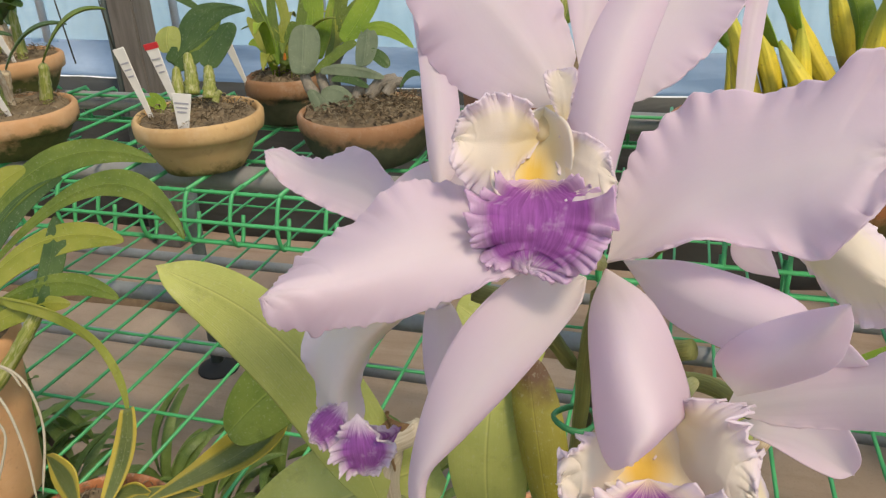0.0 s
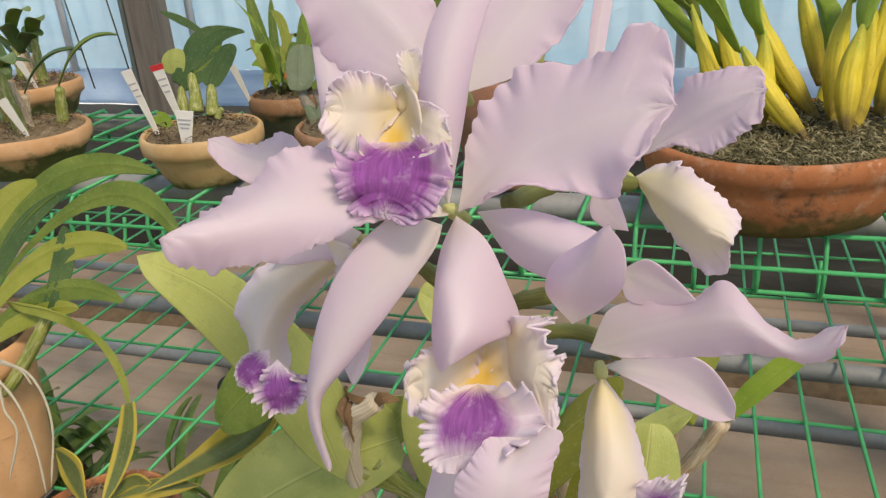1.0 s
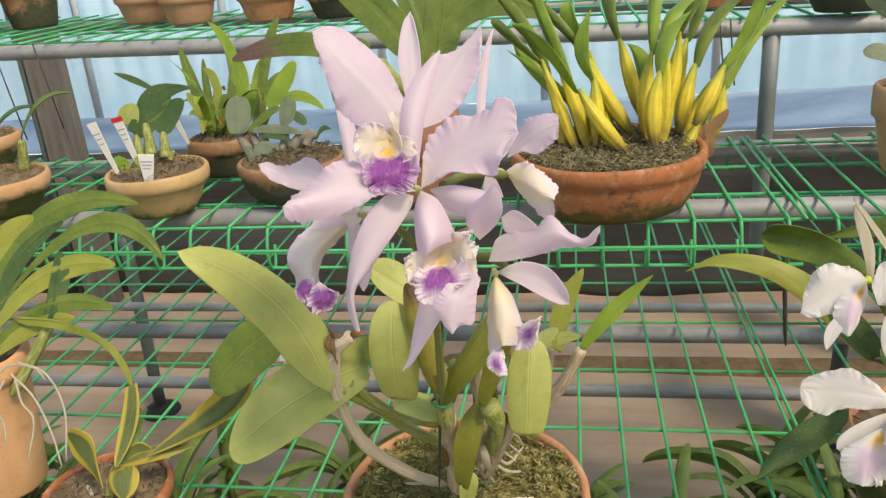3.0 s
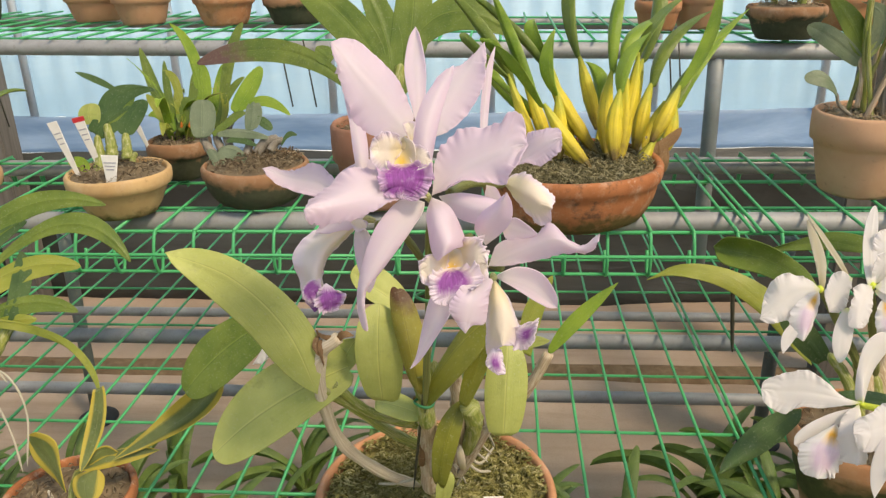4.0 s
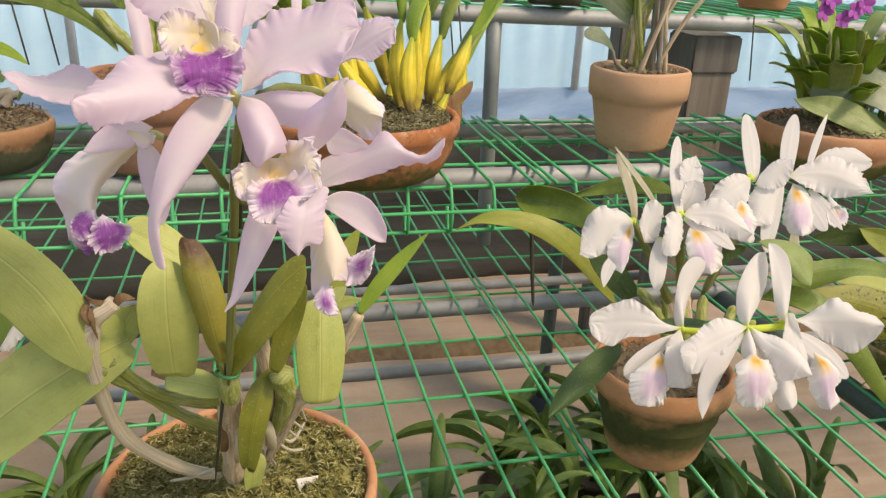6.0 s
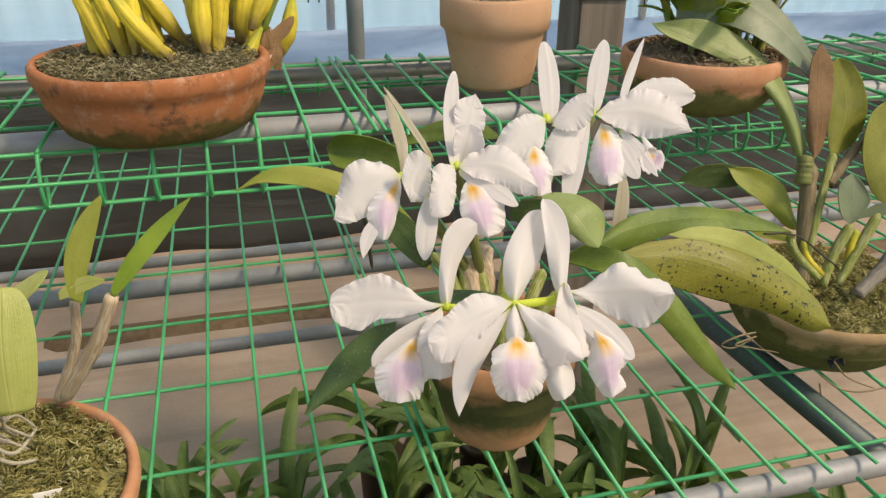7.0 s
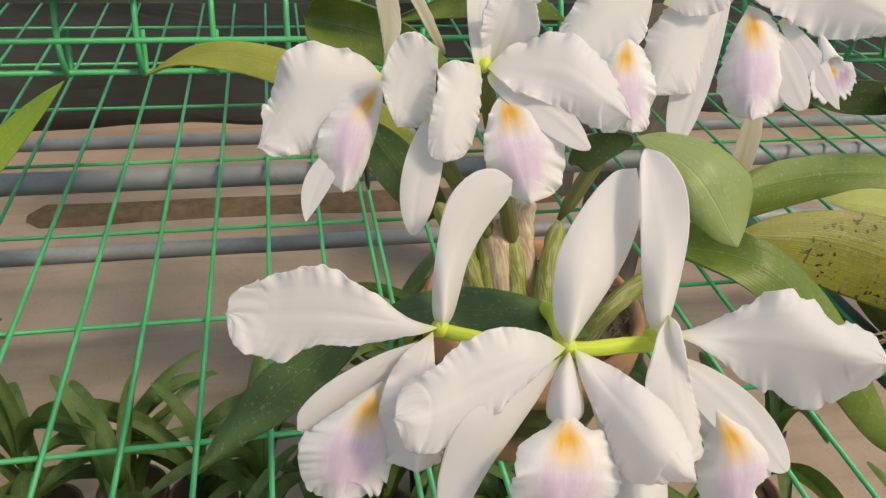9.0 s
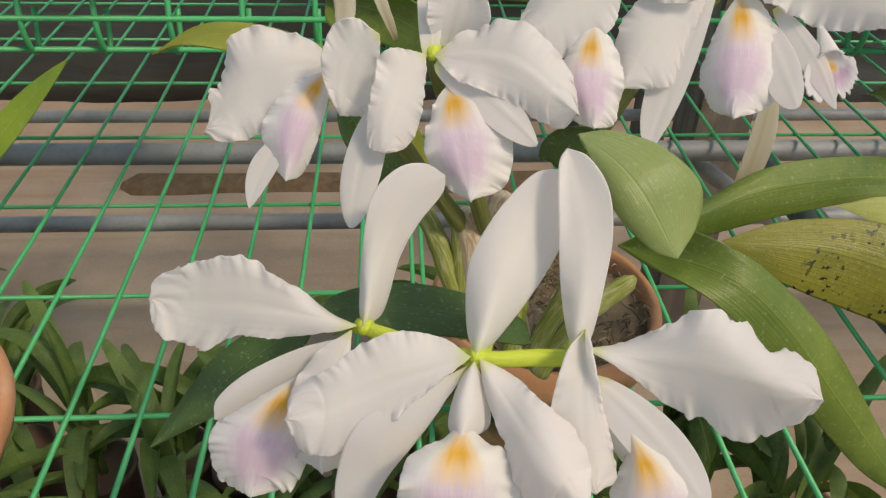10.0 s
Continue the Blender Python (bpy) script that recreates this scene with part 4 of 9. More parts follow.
# lilac orchid: the pot, its canes and leaves, and the flowers on one stalk
lilac_orchid = thing("potted_orchid", LILAC_POT, "lilac orchid with broad pale leaves in a terracotta pot", "orchid", "flowering orchids")
front_flower = flower(lilac_orchid, (-0.3375, -0.4200, 0.4410), (-0.3387, -0.4345, 0.4502), 0.0022, stalk_pale, 'large lilac flower with a frilled purple lip')
sheet(front_flower, 'petal', [(-0.3383, -0.4337, 0.4477), (-0.3661, -0.4470, 0.4550), (-0.3833, -0.4600, 0.4542), (-0.3977, -0.4717, 0.4532)], [(-0.3547, -0.4277, 0.4588), (-0.3757, -0.4356, 0.4660), (-0.3912, -0.4434, 0.4575), (-0.4005, -0.4507, 0.4510)], [(-0.3551, -0.4487, 0.4499), (-0.3756, -0.4566, 0.4428), (-0.3929, -0.4644, 0.4418), (-0.3970, -0.4717, 0.4479)], petal_lilac, 0.5)
sheet(front_flower, 'petal', [(-0.3352, -0.4346, 0.4491), (-0.3169, -0.4335, 0.4643), (-0.2993, -0.4365, 0.4729), (-0.2834, -0.4389, 0.4780)], [(-0.3322, -0.4260, 0.4680), (-0.3221, -0.4255, 0.4833), (-0.3078, -0.4270, 0.4847), (-0.2963, -0.4285, 0.4877), (-0.2865, -0.4297, 0.4930)], [(-0.3244, -0.4439, 0.4572), (-0.3137, -0.4441, 0.4607), (-0.2975, -0.4459, 0.4596), (-0.2888, -0.4475, 0.4688)], petal_lilac, 0.5)
sheet(front_flower, 'sepal', [(-0.3382, -0.4330, 0.4507), (-0.3381, -0.4340, 0.4785), (-0.3333, -0.4260, 0.5000), (-0.3230, -0.4160, 0.5172)], [(-0.3455, -0.4296, 0.4712), (-0.3434, -0.4284, 0.4892), (-0.3386, -0.4236, 0.5014), (-0.3303, -0.4180, 0.5115)], [(-0.3348, -0.4276, 0.4703), (-0.3311, -0.4264, 0.4883), (-0.3269, -0.4216, 0.5023), (-0.3236, -0.4160, 0.5122)], petal_lilac, 0.12)
sheet(front_flower, 'sepal', [(-0.3393, -0.4365, 0.4459), (-0.3553, -0.4490, 0.4311), (-0.3687, -0.4560, 0.4091), (-0.3740, -0.4560, 0.3963), (-0.3728, -0.4540, 0.3742)], [(-0.3505, -0.4396, 0.4492), (-0.3631, -0.4460, 0.4383), (-0.3711, -0.4500, 0.4224), (-0.3763, -0.4520, 0.4030), (-0.3779, -0.4520, 0.3885), (-0.3760, -0.4511, 0.3753)], [(-0.3405, -0.4416, 0.4406), (-0.3511, -0.4480, 0.4260), (-0.3634, -0.4520, 0.4104), (-0.3716, -0.4540, 0.4000), (-0.3735, -0.4540, 0.3879), (-0.3725, -0.4531, 0.3763)], petal_lilac, 0.14)
sheet(front_flower, 'sepal', [(-0.3351, -0.4366, 0.4483), (-0.3272, -0.4620, 0.4436), (-0.3243, -0.4740, 0.4370), (-0.3264, -0.4750, 0.4292)], [(-0.3375, -0.4440, 0.4416), (-0.3354, -0.4570, 0.4349), (-0.3333, -0.4660, 0.4286), (-0.3298, -0.4720, 0.4254)], [(-0.3253, -0.4460, 0.4470), (-0.3196, -0.4500, 0.4384), (-0.3161, -0.4520, 0.4270), (-0.3216, -0.4680, 0.4301)], petal_lilac, 0.14)
sheet(front_flower, 'petal', [(-0.3318, -0.4274, 0.4462), (-0.3171, -0.4400, 0.4455), (-0.3052, -0.4455, 0.4444), (-0.2952, -0.4460, 0.4423)], [(-0.3193, -0.4329, 0.4498), (-0.3052, -0.4388, 0.4495), (-0.2962, -0.4416, 0.4465)], [(-0.3218, -0.4329, 0.4362), (-0.3113, -0.4388, 0.4340), (-0.3009, -0.4416, 0.4339)], petal_lilac, 0.15)
sheet(front_flower, 'petal', [(-0.3054, -0.4370, 0.4207), (-0.3029, -0.4530, 0.4392), (-0.2975, -0.4610, 0.4509), (-0.2939, -0.4640, 0.4599)], [(-0.3113, -0.4410, 0.4314), (-0.3075, -0.4490, 0.4434), (-0.2995, -0.4538, 0.4515)], [(-0.2966, -0.4450, 0.4310), (-0.2914, -0.4530, 0.4412), (-0.2912, -0.4577, 0.4518)], petal_lilac, 0.16)
sheet(front_flower, 'throat', [(-0.3509, -0.4250, 0.4801), (-0.3517, -0.4285, 0.4707), (-0.3520, -0.4380, 0.4620)], [(-0.3565, -0.4337, 0.4790), (-0.3602, -0.4355, 0.4714), (-0.3582, -0.4403, 0.4654)], [(-0.3445, -0.4337, 0.4786), (-0.3432, -0.4355, 0.4699), (-0.3442, -0.4403, 0.4638)], lip_throat, 0.15)
sheet(front_flower, 'side_lobe', [(-0.3511, -0.4270, 0.4738), (-0.3583, -0.4350, 0.4750), (-0.3674, -0.4380, 0.4762)], [(-0.3529, -0.4322, 0.4821), (-0.3581, -0.4354, 0.4852), (-0.3630, -0.4376, 0.4844), (-0.3658, -0.4388, 0.4816)], [(-0.3565, -0.4362, 0.4653), (-0.3614, -0.4394, 0.4640), (-0.3650, -0.4416, 0.4682), (-0.3671, -0.4428, 0.4727)], lip_side, 0.6)
sheet(front_flower, 'side_lobe', [(-0.3484, -0.4280, 0.4719), (-0.3405, -0.4370, 0.4717), (-0.3340, -0.4400, 0.4696)], [(-0.3444, -0.4320, 0.4771), (-0.3370, -0.4360, 0.4758)], [(-0.3426, -0.4400, 0.4645), (-0.3347, -0.4440, 0.4645)], lip_side, 0.6)
sheet(front_flower, 'side_lobe', [(-0.3457, -0.4300, 0.4766), (-0.3462, -0.4300, 0.4837), (-0.3477, -0.4280, 0.4889)], [(-0.3492, -0.4300, 0.4839), (-0.3504, -0.4293, 0.4884)], [(-0.3447, -0.4300, 0.4817), (-0.3437, -0.4293, 0.4891)], lip_side, 0.3)
sheet(front_flower, 'lip', [(-0.3506, -0.4340, 0.4669), (-0.3489, -0.4450, 0.4619), (-0.3502, -0.4470, 0.4517)], [(-0.3586, -0.4397, 0.4669), (-0.3630, -0.4433, 0.4645), (-0.3623, -0.4470, 0.4591), (-0.3608, -0.4477, 0.4539), (-0.3556, -0.4483, 0.4519)], [(-0.3404, -0.4397, 0.4685), (-0.3337, -0.4433, 0.4687), (-0.3337, -0.4470, 0.4622), (-0.3364, -0.4477, 0.4551), (-0.3429, -0.4483, 0.4504)], lip_front, 1.3)
column = flower(front_flower, (-0.3500, -0.4210, 0.4781), (-0.3512, -0.4285, 0.4740), 0.0026, column_cream, 'cream column in the throat')
back_flower = flower(lilac_orchid, (-0.3450, -0.3850, 0.4650), (-0.3469, -0.3950, 0.4751), 0.0022, stalk_pale, 'lilac flower turned away')
sheet(back_flower, 'petal', [(-0.3493, -0.3950, 0.4713), (-0.3668, -0.4050, 0.4980), (-0.3901, -0.4138, 0.5302)], [(-0.3690, -0.4050, 0.4753), (-0.3809, -0.4090, 0.4851), (-0.3863, -0.4128, 0.5048), (-0.3889, -0.4163, 0.5221)], [(-0.3502, -0.3890, 0.4865), (-0.3578, -0.3930, 0.5066), (-0.3717, -0.3968, 0.5239), (-0.3839, -0.4003, 0.5310)], petal_lilac, 0.26)
sheet(back_flower, 'petal', [(-0.3436, -0.3950, 0.4704), (-0.3264, -0.3780, 0.4944), (-0.3075, -0.3604, 0.5225)], [(-0.3420, -0.3805, 0.4914), (-0.3345, -0.3720, 0.5054), (-0.3182, -0.3632, 0.5121)], [(-0.3274, -0.3922, 0.4760), (-0.3155, -0.3854, 0.4862), (-0.3074, -0.3785, 0.5008), (-0.3062, -0.3714, 0.5136)], petal_lilac, 0.26)
sheet(back_flower, 'sepal', [(-0.3468, -0.3860, 0.4733), (-0.3485, -0.3660, 0.5020), (-0.3506, -0.3460, 0.5309)], [(-0.3529, -0.3740, 0.4919), (-0.3564, -0.3640, 0.5081), (-0.3541, -0.3540, 0.5245)], [(-0.3437, -0.3740, 0.4872), (-0.3431, -0.3640, 0.5066), (-0.3469, -0.3540, 0.5246)], petal_lilac, 0.1)
sheet(back_flower, 'sepal', [(-0.3765, -0.4200, 0.4553), (-0.3792, -0.4110, 0.4767), (-0.3872, -0.3986, 0.5120)], [(-0.3809, -0.4135, 0.4617), (-0.3837, -0.4090, 0.4840), (-0.3867, -0.4028, 0.4979)], [(-0.3739, -0.4115, 0.4631), (-0.3753, -0.4070, 0.4799), (-0.3812, -0.4008, 0.4973)], petal_lilac, 0.08)
blade(back_flower, 'sepal', (-0.3078, -0.3893, 0.4643), (-0.3065, -0.3725, 0.4932), (-0.3008, -0.3556, 0.5193), (-0.3091, -0.3732, 0.4917), (-0.3039, -0.373, 0.4917), 0.4, 0.8, 0.05, petal_lilac, 0.25)
sheet(back_flower, 'petal', [(-0.3479, -0.4150, 0.4590), (-0.3731, -0.4120, 0.4575), (-0.3973, -0.4050, 0.4485)], [(-0.3616, -0.4095, 0.4644), (-0.3780, -0.4080, 0.4614), (-0.3901, -0.4045, 0.4554)], [(-0.3617, -0.4175, 0.4475), (-0.3783, -0.4160, 0.4437), (-0.3926, -0.4125, 0.4439)], petal_lilac, 0.2)
sheet(back_flower, 'petal', [(-0.2921, -0.3996, 0.4546), (-0.2763, -0.4106, 0.4697), (-0.2632, -0.4175, 0.4769)], [(-0.2844, -0.4011, 0.4734), (-0.2743, -0.4066, 0.4791), (-0.2648, -0.4101, 0.4804)], [(-0.2832, -0.4111, 0.4612), (-0.2745, -0.4166, 0.4610), (-0.2643, -0.4201, 0.4703)], petal_lilac, 0.4)
side_flower = flower(lilac_orchid, (-0.3743, -0.3980, 0.4211), (-0.3815, -0.4000, 0.4239), 0.0022, stalk_pale, 'lilac flower in profile with a purple-tipped lip')
sheet(side_flower, 'petal', [(-0.3894, -0.3994, 0.4315), (-0.4099, -0.3880, 0.4421), (-0.4304, -0.3800, 0.4434), (-0.4480, -0.3756, 0.4482)], [(-0.4012, -0.3876, 0.4466), (-0.4139, -0.3814, 0.4537), (-0.4296, -0.3766, 0.4470), (-0.4420, -0.3732, 0.4489)], [(-0.3995, -0.3976, 0.4338), (-0.4187, -0.3914, 0.4362), (-0.4340, -0.3866, 0.4400), (-0.4428, -0.3832, 0.4449)], petal_lilac, 0.35)
sheet(side_flower, 'lip', [(-0.3798, -0.3970, 0.4225), (-0.3934, -0.4080, 0.4166), (-0.4049, -0.4210, 0.4072), (-0.4075, -0.4280, 0.3923), (-0.4020, -0.4240, 0.3725)], [(-0.4017, -0.3923, 0.4181), (-0.4172, -0.4003, 0.4115), (-0.4251, -0.4090, 0.4015), (-0.4206, -0.4137, 0.3880), (-0.4180, -0.4147, 0.3727)], [(-0.3873, -0.3923, 0.4141), (-0.4024, -0.4003, 0.4009), (-0.4078, -0.4090, 0.3897), (-0.4035, -0.4137, 0.3781), (-0.3945, -0.4147, 0.3742)], lip_profile, 1.2)
sheet(side_flower, 'side_lobe', [(-0.3900, -0.4050, 0.4262), (-0.3817, -0.4120, 0.4255), (-0.3770, -0.4150, 0.4228)], [(-0.3840, -0.4097, 0.4261), (-0.3767, -0.4130, 0.4259)], [(-0.3865, -0.4097, 0.4220), (-0.3821, -0.4130, 0.4193)], lip_side, 0.5)
sheet(side_flower, 'side_lobe', [(-0.4044, -0.4260, 0.3944), (-0.4095, -0.4310, 0.3897), (-0.4136, -0.4330, 0.3843)], [(-0.4107, -0.4293, 0.3941), (-0.4141, -0.4317, 0.3900)], [(-0.4041, -0.4293, 0.3862), (-0.4095, -0.4317, 0.3813)], lip_lace, 1.1)
sheet(side_flower, 'side_lobe', [(-0.4007, -0.4280, 0.3923), (-0.3970, -0.4340, 0.3862), (-0.3977, -0.4330, 0.3756)], [(-0.4054, -0.4310, 0.3873), (-0.4068, -0.4340, 0.3817), (-0.4038, -0.4335, 0.3764)], [(-0.3941, -0.4310, 0.3888), (-0.3877, -0.4340, 0.3874), (-0.3917, -0.4335, 0.3799)], lip_lace, 1.1)
blade(side_flower, 'sepal', (-0.3815, -0.4084, 0.421), (-0.3771, -0.4196, 0.4062), (-0.3752, -0.4274, 0.386), (-0.3842, -0.4172, 0.4072), (-0.3709, -0.4174, 0.4055), 0.42, 0.8, 0.05, petal_lilac, 0.25)
sheet(side_flower, 'petal', [(-0.3781, -0.4030, 0.4272), (-0.3899, -0.4060, 0.4248), (-0.4095, -0.4100, 0.4176)], [(-0.3891, -0.4050, 0.4333), (-0.4016, -0.4073, 0.4268)], [(-0.3885, -0.4050, 0.4178), (-0.4005, -0.4073, 0.4163)], petal_lilac, 0.2)
lower_flower = flower(lilac_orchid, (-0.3141, -0.4250, 0.4142), (-0.3196, -0.4450, 0.4221), 0.0022, stalk_pale, 'lilac flower with a cream throat and purple lip')
sheet(lower_flower, 'throat', [(-0.3247, -0.4440, 0.4220), (-0.3242, -0.4560, 0.4165), (-0.3235, -0.4680, 0.4139)], [(-0.3288, -0.4580, 0.4232), (-0.3327, -0.4660, 0.4180)], [(-0.3160, -0.4580, 0.4243), (-0.3120, -0.4660, 0.4182)], lip_throat, 0.2)
sheet(lower_flower, 'side_lobe', [(-0.3252, -0.4520, 0.4234), (-0.3321, -0.4660, 0.4220), (-0.3397, -0.4700, 0.4176)], [(-0.3292, -0.4580, 0.4225), (-0.3355, -0.4650, 0.4254), (-0.3401, -0.4670, 0.4226)], [(-0.3270, -0.4620, 0.4107), (-0.3340, -0.4690, 0.4099), (-0.3383, -0.4710, 0.4124)], lip_side, 1)
sheet(lower_flower, 'side_lobe', [(-0.3203, -0.4500, 0.4235), (-0.3113, -0.4660, 0.4243), (-0.3038, -0.4700, 0.4212)], [(-0.3152, -0.4570, 0.4322), (-0.3080, -0.4650, 0.4361), (-0.3042, -0.4670, 0.4292)], [(-0.3181, -0.4610, 0.4114), (-0.3083, -0.4690, 0.4079), (-0.3031, -0.4710, 0.4119)], lip_side, 1)
sheet(lower_flower, 'lip', [(-0.3229, -0.4660, 0.4188), (-0.3225, -0.4760, 0.4137), (-0.3241, -0.4800, 0.4035)], [(-0.3321, -0.4720, 0.4189), (-0.3343, -0.4760, 0.4129), (-0.3321, -0.4788, 0.4053), (-0.3286, -0.4804, 0.4037)], [(-0.3099, -0.4720, 0.4217), (-0.3054, -0.4760, 0.4161), (-0.3113, -0.4788, 0.4119), (-0.3193, -0.4804, 0.4055)], lip_front_low, 1.2)
sheet(lower_flower, 'sepal', [(-0.3100, -0.4775, 0.4141), (-0.3122, -0.4870, 0.4079), (-0.3149, -0.4890, 0.3921)], [(-0.3167, -0.4803, 0.4149), (-0.3203, -0.4841, 0.4108), (-0.3233, -0.4864, 0.4053), (-0.3191, -0.4872, 0.3965)], [(-0.3014, -0.4783, 0.4178), (-0.3032, -0.4821, 0.4081), (-0.3048, -0.4844, 0.3963), (-0.3114, -0.4852, 0.3951)], petal_lilac, 0.25)
sheet(lower_flower, 'sepal', [(-0.3260, -0.4360, 0.4002), (-0.3303, -0.4470, 0.3897), (-0.3341, -0.4570, 0.3806), (-0.3403, -0.4620, 0.3680), (-0.3472, -0.4663, 0.3572)], [(-0.3307, -0.4448, 0.4028), (-0.3368, -0.4530, 0.3930), (-0.3406, -0.4590, 0.3793), (-0.3439, -0.4629, 0.3637)], [(-0.3215, -0.4448, 0.3930), (-0.3254, -0.4530, 0.3844), (-0.3335, -0.4590, 0.3722), (-0.3420, -0.4629, 0.3606)], petal_lilac, 0.12)
sheet(lower_flower, 'petal', [(-0.3044, -0.4087, 0.3959), (-0.2856, -0.4170, 0.4088), (-0.2659, -0.4280, 0.4203), (-0.2526, -0.4370, 0.4187), (-0.2430, -0.4412, 0.4288)], [(-0.2975, -0.4074, 0.4109), (-0.2779, -0.4126, 0.4168), (-0.2680, -0.4189, 0.4271), (-0.2589, -0.4246, 0.4198), (-0.2494, -0.4297, 0.4176), (-0.2441, -0.4328, 0.4234)], [(-0.2922, -0.4182, 0.4003), (-0.2732, -0.4247, 0.4071), (-0.2599, -0.4320, 0.4141), (-0.2481, -0.4380, 0.4165), (-0.2436, -0.4424, 0.4237)], petal_lilac, 0.35)
sheet(lower_flower, 'sepal', [(-0.3009, -0.4012, 0.3858), (-0.2782, -0.3850, 0.3724), (-0.2589, -0.3692, 0.3489)], [(-0.2863, -0.3931, 0.3889), (-0.2705, -0.3850, 0.3806), (-0.2603, -0.3771, 0.3623)], [(-0.2885, -0.3931, 0.3744), (-0.2759, -0.3850, 0.3621), (-0.2653, -0.3771, 0.3528)], petal_lilac, 0.12)
sheet(lower_flower, 'sepal', [(-0.2964, -0.4050, 0.4214), (-0.2854, -0.4100, 0.4196), (-0.2750, -0.4160, 0.4189)], [(-0.2890, -0.4083, 0.4268), (-0.2809, -0.4120, 0.4234)], [(-0.2937, -0.4083, 0.4134), (-0.2833, -0.4120, 0.4146)], petal_lilac, 0.1)
right_flower = flower(lilac_orchid, (-0.3053, -0.3720, 0.4395), (-0.2957, -0.3740, 0.4387), 0.0022, stalk_pale, 'lilac flower turned away, cream inside its lip')
sheet(right_flower, 'lip', [(-0.2957, -0.3720, 0.4383), (-0.2803, -0.3920, 0.4356), (-0.2672, -0.4020, 0.4306)], [(-0.2882, -0.3740, 0.4436), (-0.2794, -0.3820, 0.4463), (-0.2706, -0.3880, 0.4393), (-0.2641, -0.3920, 0.4333)], [(-0.2886, -0.3780, 0.4295), (-0.2799, -0.3860, 0.4201), (-0.2728, -0.3920, 0.4159), (-0.2670, -0.3960, 0.4191)], lip_cream, 0.6)
sheet(right_flower, 'sepal', [(-0.3057, -0.3920, 0.4421), (-0.3017, -0.3960, 0.4366), (-0.2950, -0.4000, 0.4317)], [(-0.3067, -0.3947, 0.4352), (-0.3031, -0.3973, 0.4317)], [(-0.2998, -0.3947, 0.4410), (-0.2967, -0.3973, 0.4356)], petal_lilac, 0.1)
low_flower = flower(lilac_orchid, (-0.3021, -0.4050, 0.3893), (-0.3005, -0.4100, 0.3867), 0.0022, stalk_pale, 'lilac flower hanging down, purple at its lip')
sheet(low_flower, 'lip', [(-0.3010, -0.4086, 0.3872), (-0.2972, -0.4280, 0.3774), (-0.2957, -0.4360, 0.3562)], [(-0.3048, -0.4083, 0.3760), (-0.3054, -0.4180, 0.3623), (-0.3050, -0.4220, 0.3424)], [(-0.2920, -0.4083, 0.3733), (-0.2866, -0.4180, 0.3627), (-0.2833, -0.4220, 0.3501)], lip_side, 0.3)
sheet(low_flower, 'side_lobe', [(-0.2911, -0.4250, 0.3612), (-0.2832, -0.4310, 0.3607), (-0.2760, -0.4340, 0.3657)], [(-0.2849, -0.4280, 0.3657), (-0.2794, -0.4310, 0.3690), (-0.2748, -0.4325, 0.3717)], [(-0.2878, -0.4280, 0.3510), (-0.2821, -0.4310, 0.3509), (-0.2774, -0.4325, 0.3569)], lip_tail, 1)
sheet(low_flower, 'side_lobe', [(-0.2994, -0.4280, 0.3518), (-0.3000, -0.4360, 0.3469), (-0.2982, -0.4400, 0.3386)], [(-0.3045, -0.4320, 0.3477), (-0.3055, -0.4360, 0.3432), (-0.3018, -0.4380, 0.3397)], [(-0.2958, -0.4320, 0.3492), (-0.2949, -0.4360, 0.3442), (-0.2940, -0.4380, 0.3383)], lip_tail, 1)
sheet(lilac_orchid, 'leaf', [(-0.4409, -0.3247, 0.2500), (-0.4626, -0.3190, 0.3041), (-0.5029, -0.3120, 0.3435), (-0.5531, -0.3090, 0.3635)], [(-0.4547, -0.3278, 0.2611), (-0.4712, -0.3250, 0.2761), (-0.4931, -0.3215, 0.3046), (-0.5188, -0.3180, 0.3294), (-0.5435, -0.3165, 0.3544)], [(-0.4371, -0.3138, 0.2836), (-0.4510, -0.3110, 0.3156), (-0.4772, -0.3075, 0.3422), (-0.5077, -0.3040, 0.3595), (-0.5344, -0.3025, 0.3646)], leaf_pale, 0.1, 0.0012, 'long paler upper half of the spotted leaf')
cane(lilac_orchid, 'flower_stalk', [(-0.3365, -0.4285, 0.4372), (-0.3409, -0.4068, 0.4074), (-0.3444, -0.3781, 0.3668), (-0.3501, -0.3461, 0.306), (-0.3579, -0.3106, 0.2258)], 0.0022, 0.0028, stalk_green)
cane(lilac_orchid, 'pedicel', [(-0.3733, -0.4028, 0.4205), (-0.3588, -0.3992, 0.4141), (-0.3455, -0.3911, 0.3908)], 0.0028, 0.0024, stalk_green)
cane(lilac_orchid, 'pedicel', [(-0.3269, -0.4145, 0.4439), (-0.3141, -0.392, 0.4436), (-0.294, -0.3719, 0.4362)], 0.0028, 0.003, stalk_green)
cane(lilac_orchid, 'pedicel', [(-0.3144, -0.4136, 0.4164), (-0.3296, -0.4064, 0.4075), (-0.3414, -0.391, 0.3908)], 0.0028, 0.0024, stalk_green)
cane(lilac_orchid, 'pedicel', [(-0.296, -0.4006, 0.3911), (-0.3118, -0.39, 0.3909), (-0.3419, -0.3838, 0.3806)], 0.0028, 0.0024, stalk_green)
cane(lilac_orchid, 'support_stake', [(-0.3365, -0.4102, 0.4272), (-0.3427, -0.3617, 0.3516), (-0.3542, -0.3253, 0.2739), (-0.3761, -0.2659, 0.1125)], 0.0013, 0.0013, dark_wire, 'thin dark support stake')
tie(lilac_orchid, (-0.3472, -0.3725, 0.3584), 0.007)
